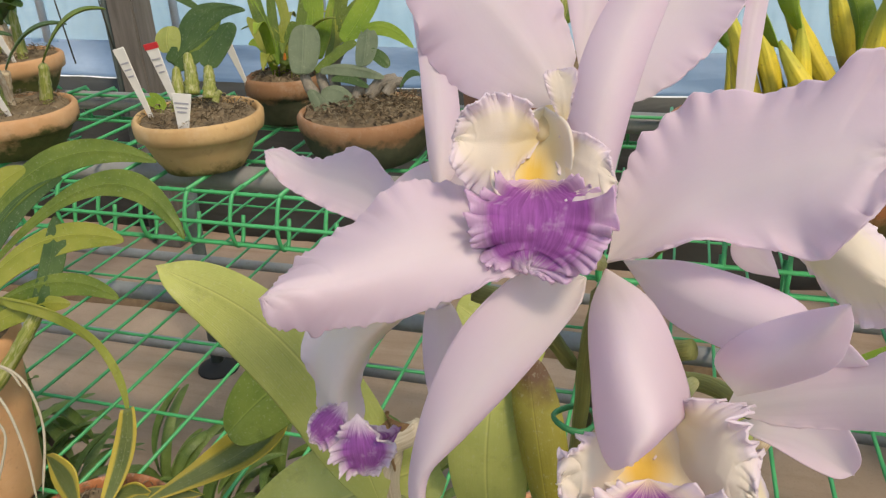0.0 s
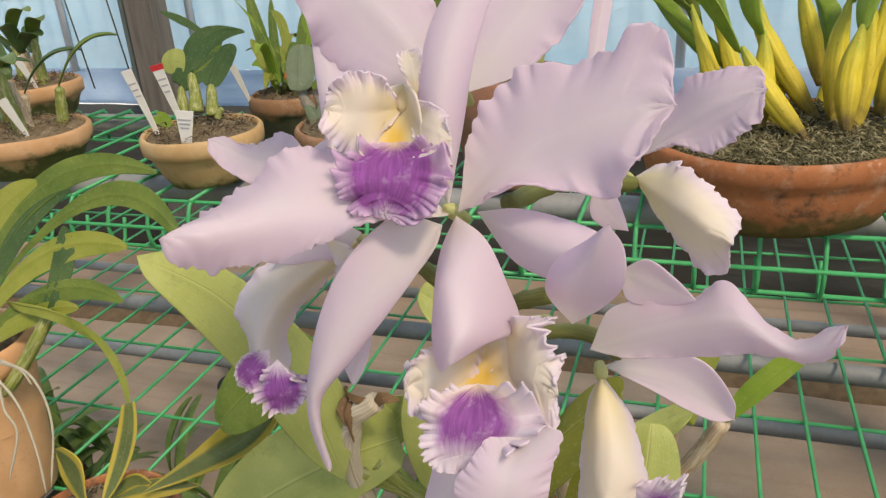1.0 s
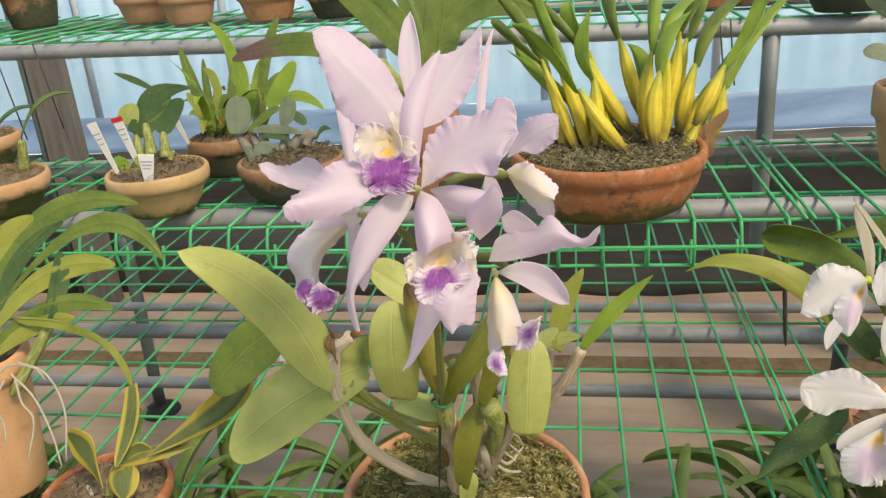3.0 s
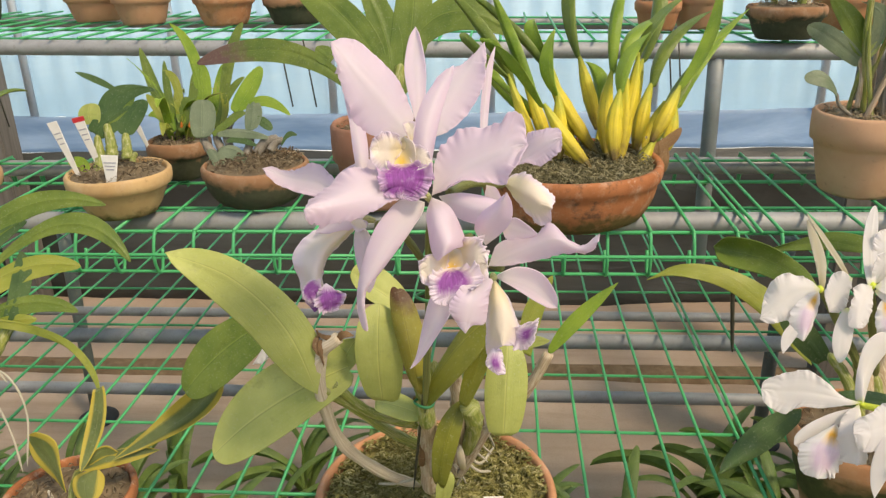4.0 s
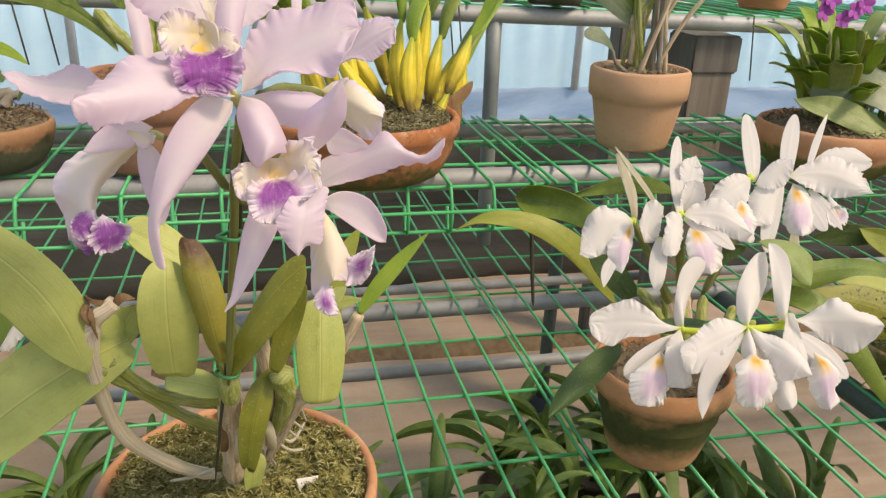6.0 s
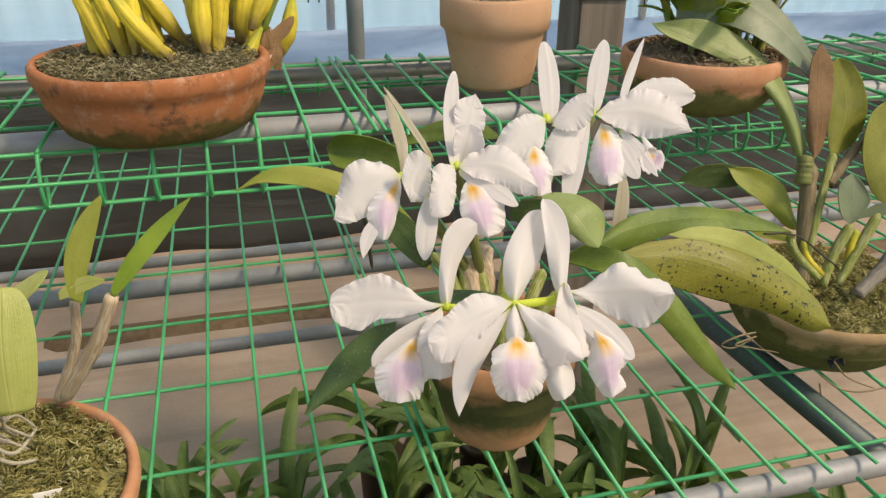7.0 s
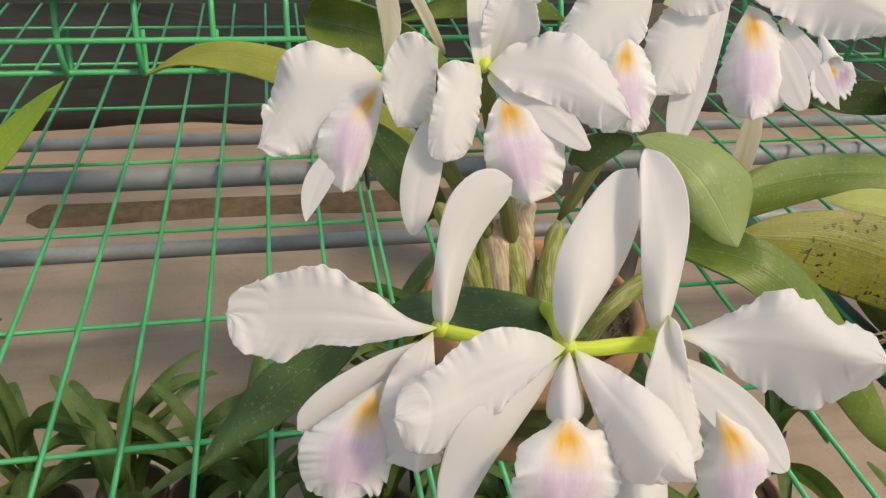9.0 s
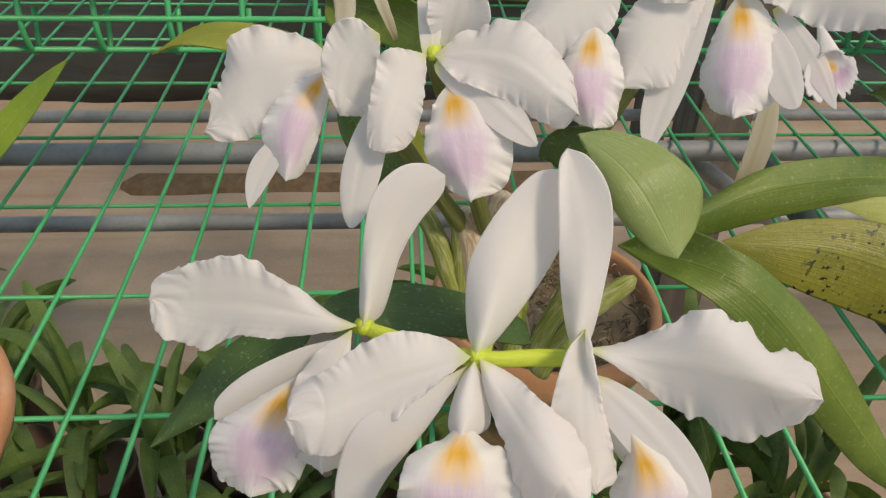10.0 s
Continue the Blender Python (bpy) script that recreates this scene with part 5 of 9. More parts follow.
tie(lilac_orchid, (-0.3575, -0.3146, 0.2384), 0.008)
blade(lilac_orchid, 'leaf', (-0.4217, -0.2945, 0.2582), (-0.4812, -0.3198, 0.2352), (-0.5239, -0.346, 0.2055), (-0.4875, -0.3065, 0.2616), (-0.4675, -0.3368, 0.219), 0.52, 0.42, 0.06, leaf_pale, 0.35, 'broad paler upper half of the spotted leaf')
blade(lilac_orchid, 'leaf', (-0.3932, -0.3037, 0.2322), (-0.3937, -0.3103, 0.2813), (-0.3928, -0.2941, 0.3145), (-0.4111, -0.3125, 0.283), (-0.3746, -0.3039, 0.2733), 0.5, 0.4, 0.05, leaf_pale, 0.4)
blade(lilac_orchid, 'leaf', (-0.3604, -0.3187, 0.2483), (-0.3682, -0.3148, 0.2936), (-0.3775, -0.2941, 0.3277), (-0.3802, -0.3068, 0.3008), (-0.3568, -0.3064, 0.2941), 0.5, 0.45, 0.03, leaf_brown_tip, 0.4, 'olive leaf with a browned tip')
blade(lilac_orchid, 'leaf', (-0.3563, -0.3122, 0.2444), (-0.3306, -0.3095, 0.284), (-0.3028, -0.3032, 0.3094), (-0.3249, -0.2976, 0.2997), (-0.3248, -0.3232, 0.2711), 0.55, 0.42, 0.05, leaf_olive, 0.4)
blade(lilac_orchid, 'leaf', (-0.3269, -0.312, 0.234), (-0.3164, -0.3058, 0.2636), (-0.3032, -0.2946, 0.2915), (-0.3232, -0.3008, 0.2655), (-0.309, -0.3102, 0.2629), 0.5, 0.6, 0.03, leaf_olive, 0.4)
blade(lilac_orchid, 'leaf', (-0.2947, -0.2889, 0.1903), (-0.2928, -0.2815, 0.2322), (-0.2909, -0.2604, 0.2636), (-0.3102, -0.2794, 0.2305), (-0.2745, -0.2782, 0.2306), 0.5, 0.35, 0.04, leaf_pale, 0.4)
blade(lilac_orchid, 'leaf', (-0.381, -0.2337, 0.2826), (-0.4053, -0.2332, 0.3004), (-0.4264, -0.2336, 0.3154), (-0.4004, -0.2221, 0.3142), (-0.4075, -0.2423, 0.2912), 0.5, 0.45, 0.04, leaf_pale, 0.4)
blade(lilac_orchid, 'leaf', (-0.3489, -0.2977, 0.1433), (-0.3418, -0.3012, 0.1912), (-0.3288, -0.2884, 0.2231), (-0.3517, -0.2999, 0.1954), (-0.3327, -0.3025, 0.187), 0.5, 0.6, 0.03, leaf_olive, 0.4)
blade(lilac_orchid, 'leaf', (-0.3464, -0.2938, 0.1242), (-0.3438, -0.2968, 0.145), (-0.3412, -0.2929, 0.155), (-0.3521, -0.2983, 0.142), (-0.3364, -0.2969, 0.1442), 0.5, 0.6, 0.03, leaf_pale, 0.6)
blade(lilac_orchid, 'leaf', (-0.5256, -0.1876, 0.241), (-0.5665, -0.1987, 0.2158), (-0.6021, -0.2139, 0.1796), (-0.5802, -0.1924, 0.2331), (-0.5527, -0.2068, 0.1937), 0.5, 0.45, 0.05, leaf_green, 0.35, 'dark green leaf behind')
blade(lilac_orchid, 'leaf', (-0.4016, -0.291, 0.2224), (-0.3813, -0.292, 0.2183), (-0.361, -0.2941, 0.2113), (-0.382, -0.279, 0.2232), (-0.3806, -0.3045, 0.2146), 0.5, 0.5, 0.03, leaf_pale, 0.5)
blade(lilac_orchid, 'leaf', (-0.3081, -0.2483, 0.2388), (-0.2894, -0.2439, 0.2485), (-0.2693, -0.2385, 0.2609), (-0.2886, -0.2316, 0.2516), (-0.2879, -0.2561, 0.2457), 0.5, 0.6, 0.03, leaf_pale, 0.4)
blade(lilac_orchid, 'leaf', (-0.4269, -0.295, 0.2574), (-0.4225, -0.2855, 0.2672), (-0.4156, -0.2818, 0.2763), (-0.4358, -0.2847, 0.2704), (-0.4153, -0.2885, 0.259), 0.5, 0.6, 0.03, leaf_pale, 0.4)
blade(lilac_orchid, 'dried_flower', (-0.4969, -0.2174, 0.2481), (-0.5116, -0.2223, 0.2366), (-0.5232, -0.2284, 0.2218), (-0.5068, -0.2186, 0.2458), (-0.5104, -0.2262, 0.2264), 0.5, 0.8, 0.8, petal_white, 0.4, 'wilted white flower remnant')
blade(lilac_orchid, 'dry_husk', (-0.4231, -0.3142, 0.294), (-0.4352, -0.3167, 0.2969), (-0.44, -0.3114, 0.2996), (-0.4373, -0.3158, 0.2996), (-0.4331, -0.3176, 0.2946), 0.5, 0.7, 0.5, leaf_brown, 0.5)
blade(lilac_orchid, 'dry_husk', (-0.4231, -0.3145, 0.2932), (-0.4178, -0.3156, 0.2985), (-0.4117, -0.312, 0.2959), (-0.4199, -0.3146, 0.3012), (-0.4157, -0.3164, 0.2962), 0.5, 0.7, 0.5, leaf_brown, 0.5)
blade(lilac_orchid, 'dry_husk', (-0.4356, -0.3152, 0.2924), (-0.4366, -0.321, 0.2861), (-0.4346, -0.321, 0.2744), (-0.4387, -0.32, 0.2888), (-0.4345, -0.3218, 0.2838), 0.5, 0.7, 0.5, leaf_brown, 0.5)
blade(lilac_orchid, 'dry_husk', (-0.4371, -0.319, 0.2827), (-0.4408, -0.3204, 0.288), (-0.4383, -0.3125, 0.2965), (-0.4429, -0.3194, 0.2907), (-0.4387, -0.3212, 0.2857), 0.5, 0.7, 0.5, leaf_brown, 0.5)
cane(lilac_orchid, 'cane', [(-0.4232, -0.3139, 0.2947), (-0.4379, -0.3144, 0.2802), (-0.4411, -0.3124, 0.2425), (-0.4344, -0.2868, 0.1785), (-0.406, -0.2607, 0.1285), (-0.3734, -0.2388, 0.0959)], 0.0056, 0.0050, cane_pale, "long bare cane with a papery skin")
cane(lilac_orchid, 'cane', [(-0.4417, -0.3154, 0.2492), (-0.424, -0.2926, 0.2203), (-0.3952, -0.2645, 0.1752), (-0.3697, -0.2427, 0.1432)], 0.0036, 0.0052, cane_green)
cane(lilac_orchid, 'cane', [(-0.4325, -0.3048, 0.247), (-0.4069, -0.2856, 0.2082), (-0.3689, -0.2619, 0.1798)], 0.0036, 0.0048, cane_green)
cane(lilac_orchid, 'cane', [(-0.3582, -0.2944, 0.21), (-0.3605, -0.2686, 0.1619), (-0.363, -0.2409, 0.0897)], 0.0075, 0.0085, cane_tan, 'tan papery pseudobulb')
cane(lilac_orchid, 'cane', [(-0.3607, -0.3118, 0.2661), (-0.3582, -0.3051, 0.24), (-0.3577, -0.2977, 0.2016)], 0.0078, 0.007, cane_green)
cane(lilac_orchid, 'cane', [(-0.3079, -0.2784, 0.1898), (-0.3227, -0.2603, 0.1513), (-0.3375, -0.2421, 0.1133)], 0.0045, 0.0065, cane_tan)
cane(lilac_orchid, 'cane', [(-0.322, -0.2989, 0.2242), (-0.319, -0.2867, 0.1979), (-0.3275, -0.2609, 0.1503)], 0.0085, 0.0055, cane_green)
cane(lilac_orchid, 'cane', [(-0.3356, -0.2767, 0.2541), (-0.3337, -0.2717, 0.2092), (-0.3375, -0.2421, 0.1133)], 0.005, 0.007, cane_tan)
cane(lilac_orchid, 'cane', [(-0.3251, -0.2698, 0.2709), (-0.3252, -0.2574, 0.2167), (-0.3316, -0.2383, 0.1228)], 0.004, 0.006, cane_green)
cane(lilac_orchid, 'cane', [(-0.3713, -0.262, 0.1798), (-0.3571, -0.2691, 0.2178), (-0.3518, -0.2772, 0.254)], 0.005, 0.0045, cane_green)
cane(lilac_orchid, 'root', [(-0.3322, -0.2458, 0.1464), (-0.3165, -0.2421, 0.1261), (-0.3032, -0.2231, 0.1309)], 0.0016, 0.0012, root_white)
cane(lilac_orchid, 'root', [(-0.336, -0.2481, 0.1408), (-0.319, -0.2443, 0.1204), (-0.3054, -0.2315, 0.1092)], 0.0016, 0.0012, root_white)
cane(lilac_orchid, 'root', [(-0.339, -0.25, 0.1362), (-0.3336, -0.2467, 0.1156), (-0.3383, -0.2377, 0.096)], 0.0016, 0.0012, root_white)
cane(lilac_orchid, 'root', [(-0.3341, -0.247, 0.1436), (-0.3387, -0.2439, 0.1232), (-0.3508, -0.2351, 0.1037)], 0.0016, 0.0012, root_white)
cane(lilac_orchid, 'root', [(-0.3765, -0.2581, 0.1184), (-0.3971, -0.2517, 0.1079), (-0.4137, -0.2395, 0.0977)], 0.0016, 0.0012, root_white)
cane(lilac_orchid, 'root', [(-0.3421, -0.2501, 0.1507), (-0.3543, -0.2485, 0.1413), (-0.355, -0.2363, 0.1155)], 0.0014, 0.0009, cane_grey)
cane(lilac_orchid, 'root', [(-0.3142, -0.246, 0.1589), (-0.3156, -0.2437, 0.1505), (-0.3048, -0.23, 0.1276)], 0.0014, 0.0009, root_white)
cane(lilac_orchid, 'root', [(-0.3266, -0.2504, 0.1486), (-0.3214, -0.2473, 0.1416), (-0.309, -0.2317, 0.1235)], 0.0014, 0.0009, cane_grey)
cane(lilac_orchid, 'root', [(-0.3391, -0.2559, 0.1355), (-0.3356, -0.253, 0.1282), (-0.3287, -0.241, 0.1011)], 0.0014, 0.0009, root_white)
cane(lilac_orchid, 'root', [(-0.3653, -0.25, 0.1529), (-0.3594, -0.2485, 0.1418), (-0.3517, -0.2345, 0.1198)], 0.0014, 0.0009, cane_grey)
cane(lilac_orchid, 'root', [(-0.3548, -0.2487, 0.1552), (-0.3613, -0.2459, 0.1487), (-0.3608, -0.2343, 0.1209)], 0.0014, 0.0009, root_white)
cane(lilac_orchid, 'root', [(-0.3155, -0.2458, 0.1596), (-0.3214, -0.2432, 0.1524), (-0.3151, -0.2293, 0.1301)], 0.0014, 0.0009, cane_grey)
cane(lilac_orchid, 'root', [(-0.3137, -0.2463, 0.158), (-0.3076, -0.2412, 0.1565), (-0.3022, -0.2275, 0.1338)], 0.0014, 0.0009, root_white)
cane(lilac_orchid, 'root', [(-0.3589, -0.2467, 0.1607), (-0.3726, -0.2454, 0.151), (-0.3754, -0.2311, 0.1306)], 0.0014, 0.0009, cane_grey)
cane(lilac_orchid, 'root', [(-0.3397, -0.2558, 0.1356), (-0.3374, -0.2536, 0.1267), (-0.3381, -0.2392, 0.1065)], 0.0014, 0.0009, root_white)
cane(lilac_orchid, 'root', [(-0.3347, -0.2477, 0.1563), (-0.3346, -0.2458, 0.1466), (-0.3231, -0.2335, 0.12)], 0.0014, 0.0009, cane_grey)
cane(lilac_orchid, 'root', [(-0.333, -0.2474, 0.1569), (-0.33, -0.2466, 0.1442), (-0.3388, -0.234, 0.1201)], 0.0014, 0.0009, root_white)
cane(lilac_orchid, 'root', [(-0.3262, -0.2557, 0.1348), (-0.3355, -0.2538, 0.1261), (-0.3336, -0.2406, 0.1026)], 0.0014, 0.0009, cane_grey)
cane(lilac_orchid, 'root', [(-0.3284, -0.2519, 0.1447), (-0.3208, -0.2467, 0.1431), (-0.3084, -0.2328, 0.1206)], 0.0014, 0.0009, root_white)
cane(lilac_orchid, 'root', [(-0.3343, -0.2506, 0.1486), (-0.3331, -0.2502, 0.1352), (-0.3333, -0.2371, 0.1116)], 0.0014, 0.0009, cane_grey)
cane(lilac_orchid, 'root', [(-0.3205, -0.2489, 0.152), (-0.3201, -0.2456, 0.146), (-0.3176, -0.2309, 0.1262)], 0.0014, 0.0009, root_white)
blade(lilac_orchid, 'dry_sheath', (-0.363, -0.2696, 0.1451), (-0.365, -0.2751, 0.1684), (-0.3684, -0.2712, 0.1845), (-0.3684, -0.2744, 0.1678), (-0.3618, -0.2733, 0.1672), 0.45, 0.6, 0.25, petal_cream, 0.6)
blade(lilac_orchid, 'dry_sheath', (-0.367, -0.2706, 0.1428), (-0.3651, -0.2769, 0.1639), (-0.3628, -0.2736, 0.1778), (-0.3685, -0.2761, 0.1633), (-0.3619, -0.275, 0.1627), 0.45, 0.6, 0.25, leaf_brown, 0.6)
blade(lilac_orchid, 'dry_sheath', (-0.3244, -0.2595, 0.1681), (-0.3238, -0.2662, 0.1881), (-0.3222, -0.2632, 0.2014), (-0.3271, -0.2654, 0.1875), (-0.3204, -0.2643, 0.187), 0.45, 0.6, 0.25, petal_cream, 0.6)
blade(lilac_orchid, 'dry_sheath', (-0.354, -0.2726, 0.1365), (-0.3545, -0.2793, 0.1568), (-0.3555, -0.2765, 0.1698), (-0.3579, -0.2785, 0.1562), (-0.3512, -0.2774, 0.1556), 0.45, 0.6, 0.25, petal_cream, 0.6)
blade(lilac_orchid, 'dry_sheath', (-0.315, -0.2597, 0.1667), (-0.3149, -0.2672, 0.1848), (-0.3138, -0.265, 0.1961), (-0.3182, -0.2664, 0.1842), (-0.3115, -0.2653, 0.1836), 0.45, 0.6, 0.25, leaf_brown, 0.6)
blade(lilac_orchid, 'dry_sheath', (-0.3159, -0.2627, 0.1589), (-0.3192, -0.2678, 0.1834), (-0.3231, -0.2634, 0.2009), (-0.3224, -0.2671, 0.1828), (-0.3157, -0.266, 0.1822), 0.45, 0.6, 0.25, petal_cream, 0.6)
blade(lilac_orchid, 'dry_sheath', (-0.3576, -0.2739, 0.1336), (-0.355, -0.2797, 0.1558), (-0.3513, -0.2761, 0.1706), (-0.3583, -0.2789, 0.1551), (-0.3517, -0.2778, 0.1545), 0.45, 0.6, 0.25, petal_cream, 0.6)
blade(lilac_orchid, 'dry_sheath', (-0.3684, -0.2575, 0.1769), (-0.3697, -0.2644, 0.1965), (-0.3721, -0.2617, 0.2095), (-0.373, -0.2636, 0.1959), (-0.3664, -0.2625, 0.1954), 0.45, 0.6, 0.25, leaf_brown, 0.6)
blade(lilac_orchid, 'dry_sheath', (-0.3301, -0.2704, 0.1402), (-0.3314, -0.2778, 0.1586), (-0.3328, -0.2758, 0.1698), (-0.3347, -0.2771, 0.1579), (-0.328, -0.276, 0.1573), 0.45, 0.6, 0.25, petal_cream, 0.6)
blade(lilac_orchid, 'dry_sheath', (-0.3337, -0.2586, 0.171), (-0.3364, -0.2651, 0.192), (-0.3399, -0.2619, 0.2062), (-0.3397, -0.2643, 0.1914), (-0.3331, -0.2632, 0.1908), 0.45, 0.6, 0.25, petal_cream, 0.6)
blade(lilac_orchid, 'dry_sheath', (-0.3253, -0.258, 0.1719), (-0.3263, -0.264, 0.194), (-0.3269, -0.2603, 0.2094), (-0.3295, -0.2632, 0.1934), (-0.3229, -0.2621, 0.1929), 0.45, 0.6, 0.25, leaf_brown, 0.6)
blade(lilac_orchid, 'dry_sheath', (-0.321, -0.2601, 0.1661), (-0.3196, -0.2676, 0.1842), (-0.3168, -0.2653, 0.1955), (-0.3229, -0.2668, 0.1836), (-0.3162, -0.2657, 0.183), 0.45, 0.6, 0.25, petal_cream, 0.6)
blade(lilac_orchid, 'leaf', (-0.249, -0.1559, 0.1957), (-0.2225, -0.1466, 0.2265), (-0.1825, -0.1372, 0.2647), (-0.2293, -0.1427, 0.2302), (-0.2163, -0.1495, 0.2244), 0.45, 0.9, 0.05, leaf_fresh, 0.35)
blade(lilac_orchid, 'leaf', (-0.272, -0.1703, 0.2018), (-0.2678, -0.153, 0.236), (-0.2468, -0.1391, 0.2725), (-0.2754, -0.15, 0.2376), (-0.2581, -0.1576, 0.2325), 0.5, 0.7, 0.05, leaf_lime, 0.4)
blade(lilac_orchid, 'leaf', (-0.2841, -0.1651, 0.2052), (-0.2674, -0.165, 0.2141), (-0.2495, -0.1688, 0.2165), (-0.2689, -0.1626, 0.2176), (-0.2682, -0.1683, 0.2076), 0.5, 0.7, 0.05, leaf_pale, 0.4)
cane(lilac_orchid, 'cane', [(-0.249, -0.1559, 0.1957), (-0.2694, -0.1502, 0.1507), (-0.3068, -0.135, 0.0919)], 0.0055, 0.0065, cane_tan)
cane(lilac_orchid, 'cane', [(-0.2778, -0.1499, 0.1915), (-0.2849, -0.1459, 0.1504), (-0.3113, -0.1344, 0.0907)], 0.0035, 0.0045, cane_tan)

# white orchid in its mossy pot
white_orchid = thing("potted_orchid", WHITE_POT, "white orchid with pink lips in a mossy clay pot", "orchid", "flowering orchids")
middle_flower = flower(white_orchid, (0.0060, -0.3520, 0.2623), (0.0033, -0.3605, 0.2672), 0.003, stalk_yellow, 'white flower with an orange throat and pale pink lip')
sheet(middle_flower, 'sepal', [(0.0038, -0.3592, 0.2677), (0.0117, -0.3450, 0.2856), (0.0217, -0.3330, 0.3006), (0.0288, -0.3285, 0.3116)], [(0.0020, -0.3487, 0.2698), (0.0026, -0.3406, 0.2869), (0.0108, -0.3334, 0.3005), (0.0210, -0.3292, 0.3103)], [(0.0116, -0.3487, 0.2651), (0.0234, -0.3406, 0.2783), (0.0307, -0.3334, 0.2891), (0.0327, -0.3292, 0.3002)], petal_white, 0.08)
sheet(middle_flower, 'petal', [(0.0022, -0.3602, 0.2681), (-0.0172, -0.3635, 0.2633), (-0.0350, -0.3670, 0.2577), (-0.0509, -0.3685, 0.2532)], [(-0.0067, -0.3542, 0.2707), (-0.0216, -0.3562, 0.2744), (-0.0361, -0.3583, 0.2658), (-0.0477, -0.3596, 0.2567)], [(-0.0091, -0.3662, 0.2626), (-0.0214, -0.3682, 0.2507), (-0.0305, -0.3703, 0.2416), (-0.0459, -0.3716, 0.2418)], petal_white, 0.4)
sheet(middle_flower, 'petal', [(0.0048, -0.3611, 0.2681), (0.0127, -0.3740, 0.2617), (0.0205, -0.3900, 0.2587), (0.0315, -0.3985, 0.2487)], [(0.0064, -0.3678, 0.2602), (0.0112, -0.3790, 0.2511), (0.0168, -0.3891, 0.2405)], [(0.0132, -0.3628, 0.2637), (0.0214, -0.3740, 0.2641), (0.0323, -0.3841, 0.2555)], petal_white, 0.35)
sheet(middle_flower, 'sepal', [(0.0016, -0.3600, 0.2646), (-0.0184, -0.3710, 0.2454), (-0.0359, -0.3830, 0.2103)], [(-0.0154, -0.3644, 0.2575), (-0.0307, -0.3688, 0.2512), (-0.0373, -0.3734, 0.2339), (-0.0379, -0.3782, 0.2191)], [(-0.0033, -0.3644, 0.2587), (-0.0135, -0.3688, 0.2433), (-0.0245, -0.3734, 0.2318), (-0.0305, -0.3782, 0.2196)], petal_white, 0.12)
sheet(middle_flower, 'sepal', [(0.0059, -0.3615, 0.2642), (0.0190, -0.3800, 0.2419), (0.0230, -0.3977, 0.2218)], [(0.0123, -0.3708, 0.2461), (0.0165, -0.3800, 0.2296), (0.0201, -0.3889, 0.2166)], [(0.0184, -0.3708, 0.2524), (0.0324, -0.3800, 0.2344), (0.0330, -0.3889, 0.2219)], petal_white, 0.12)
sheet(middle_flower, 'throat', [(0.0031, -0.3610, 0.2670), (-0.0001, -0.3725, 0.2612), (-0.0018, -0.3790, 0.2539)], [(-0.0015, -0.3637, 0.2598), (-0.0042, -0.3697, 0.2507)], [(0.0064, -0.3637, 0.2587), (0.0074, -0.3697, 0.2497)], petal_white, 0.1)
sheet(middle_flower, 'lip', [(-0.0004, -0.3740, 0.2562), (-0.0043, -0.3900, 0.2502), (-0.0046, -0.3950, 0.2247)], [(-0.0070, -0.3763, 0.2510), (-0.0164, -0.3817, 0.2508), (-0.0194, -0.3870, 0.2419), (-0.0154, -0.3887, 0.2271), (-0.0090, -0.3903, 0.2217)], [(0.0056, -0.3763, 0.2505), (0.0145, -0.3817, 0.2462), (0.0155, -0.3870, 0.2345), (0.0103, -0.3887, 0.2212), (0.0024, -0.3903, 0.2178)], lip_white_front, 0.34)
left_flower = flower(white_orchid, (-0.0283, -0.3250, 0.2506), (-0.0304, -0.3320, 0.2541), 0.003, stalk_yellow, 'white flower with a pale pink lip')
sheet(left_flower, 'sepal', [(-0.0297, -0.3314, 0.2550), (-0.0250, -0.3160, 0.2718), (-0.0173, -0.3090, 0.2877), (-0.0026, -0.3040, 0.2951)], [(-0.0311, -0.3217, 0.2541), (-0.0298, -0.3140, 0.2728), (-0.0266, -0.3105, 0.2909), (-0.0182, -0.3070, 0.2994), (-0.0094, -0.3045, 0.2998)], [(-0.0235, -0.3202, 0.2516), (-0.0179, -0.3126, 0.2677), (-0.0110, -0.3084, 0.2798), (-0.0035, -0.3050, 0.2889)], petal_white, 0.08)
sheet(left_flower, 'petal', [(-0.0318, -0.3322, 0.2558), (-0.0622, -0.3260, 0.2595), (-0.0817, -0.3225, 0.2595), (-0.0996, -0.3197, 0.2582)], [(-0.0411, -0.3251, 0.2555), (-0.0531, -0.3220, 0.2659), (-0.0688, -0.3202, 0.2757), (-0.0840, -0.3185, 0.2715), (-0.0969, -0.3171, 0.2647)], [(-0.0385, -0.3331, 0.2544), (-0.0575, -0.3300, 0.2495), (-0.0719, -0.3282, 0.2486), (-0.0839, -0.3265, 0.2418), (-0.0974, -0.3251, 0.2494)], petal_white, 0.35)
sheet(left_flower, 'sepal', [(-0.0344, -0.3330, 0.2521), (-0.0553, -0.3380, 0.2413), (-0.0793, -0.3434, 0.2261)], [(-0.0508, -0.3355, 0.2491), (-0.0678, -0.3380, 0.2413), (-0.0779, -0.3407, 0.2327)], [(-0.0447, -0.3355, 0.2402), (-0.0585, -0.3380, 0.2257), (-0.0718, -0.3407, 0.2204)], petal_white, 0.1)
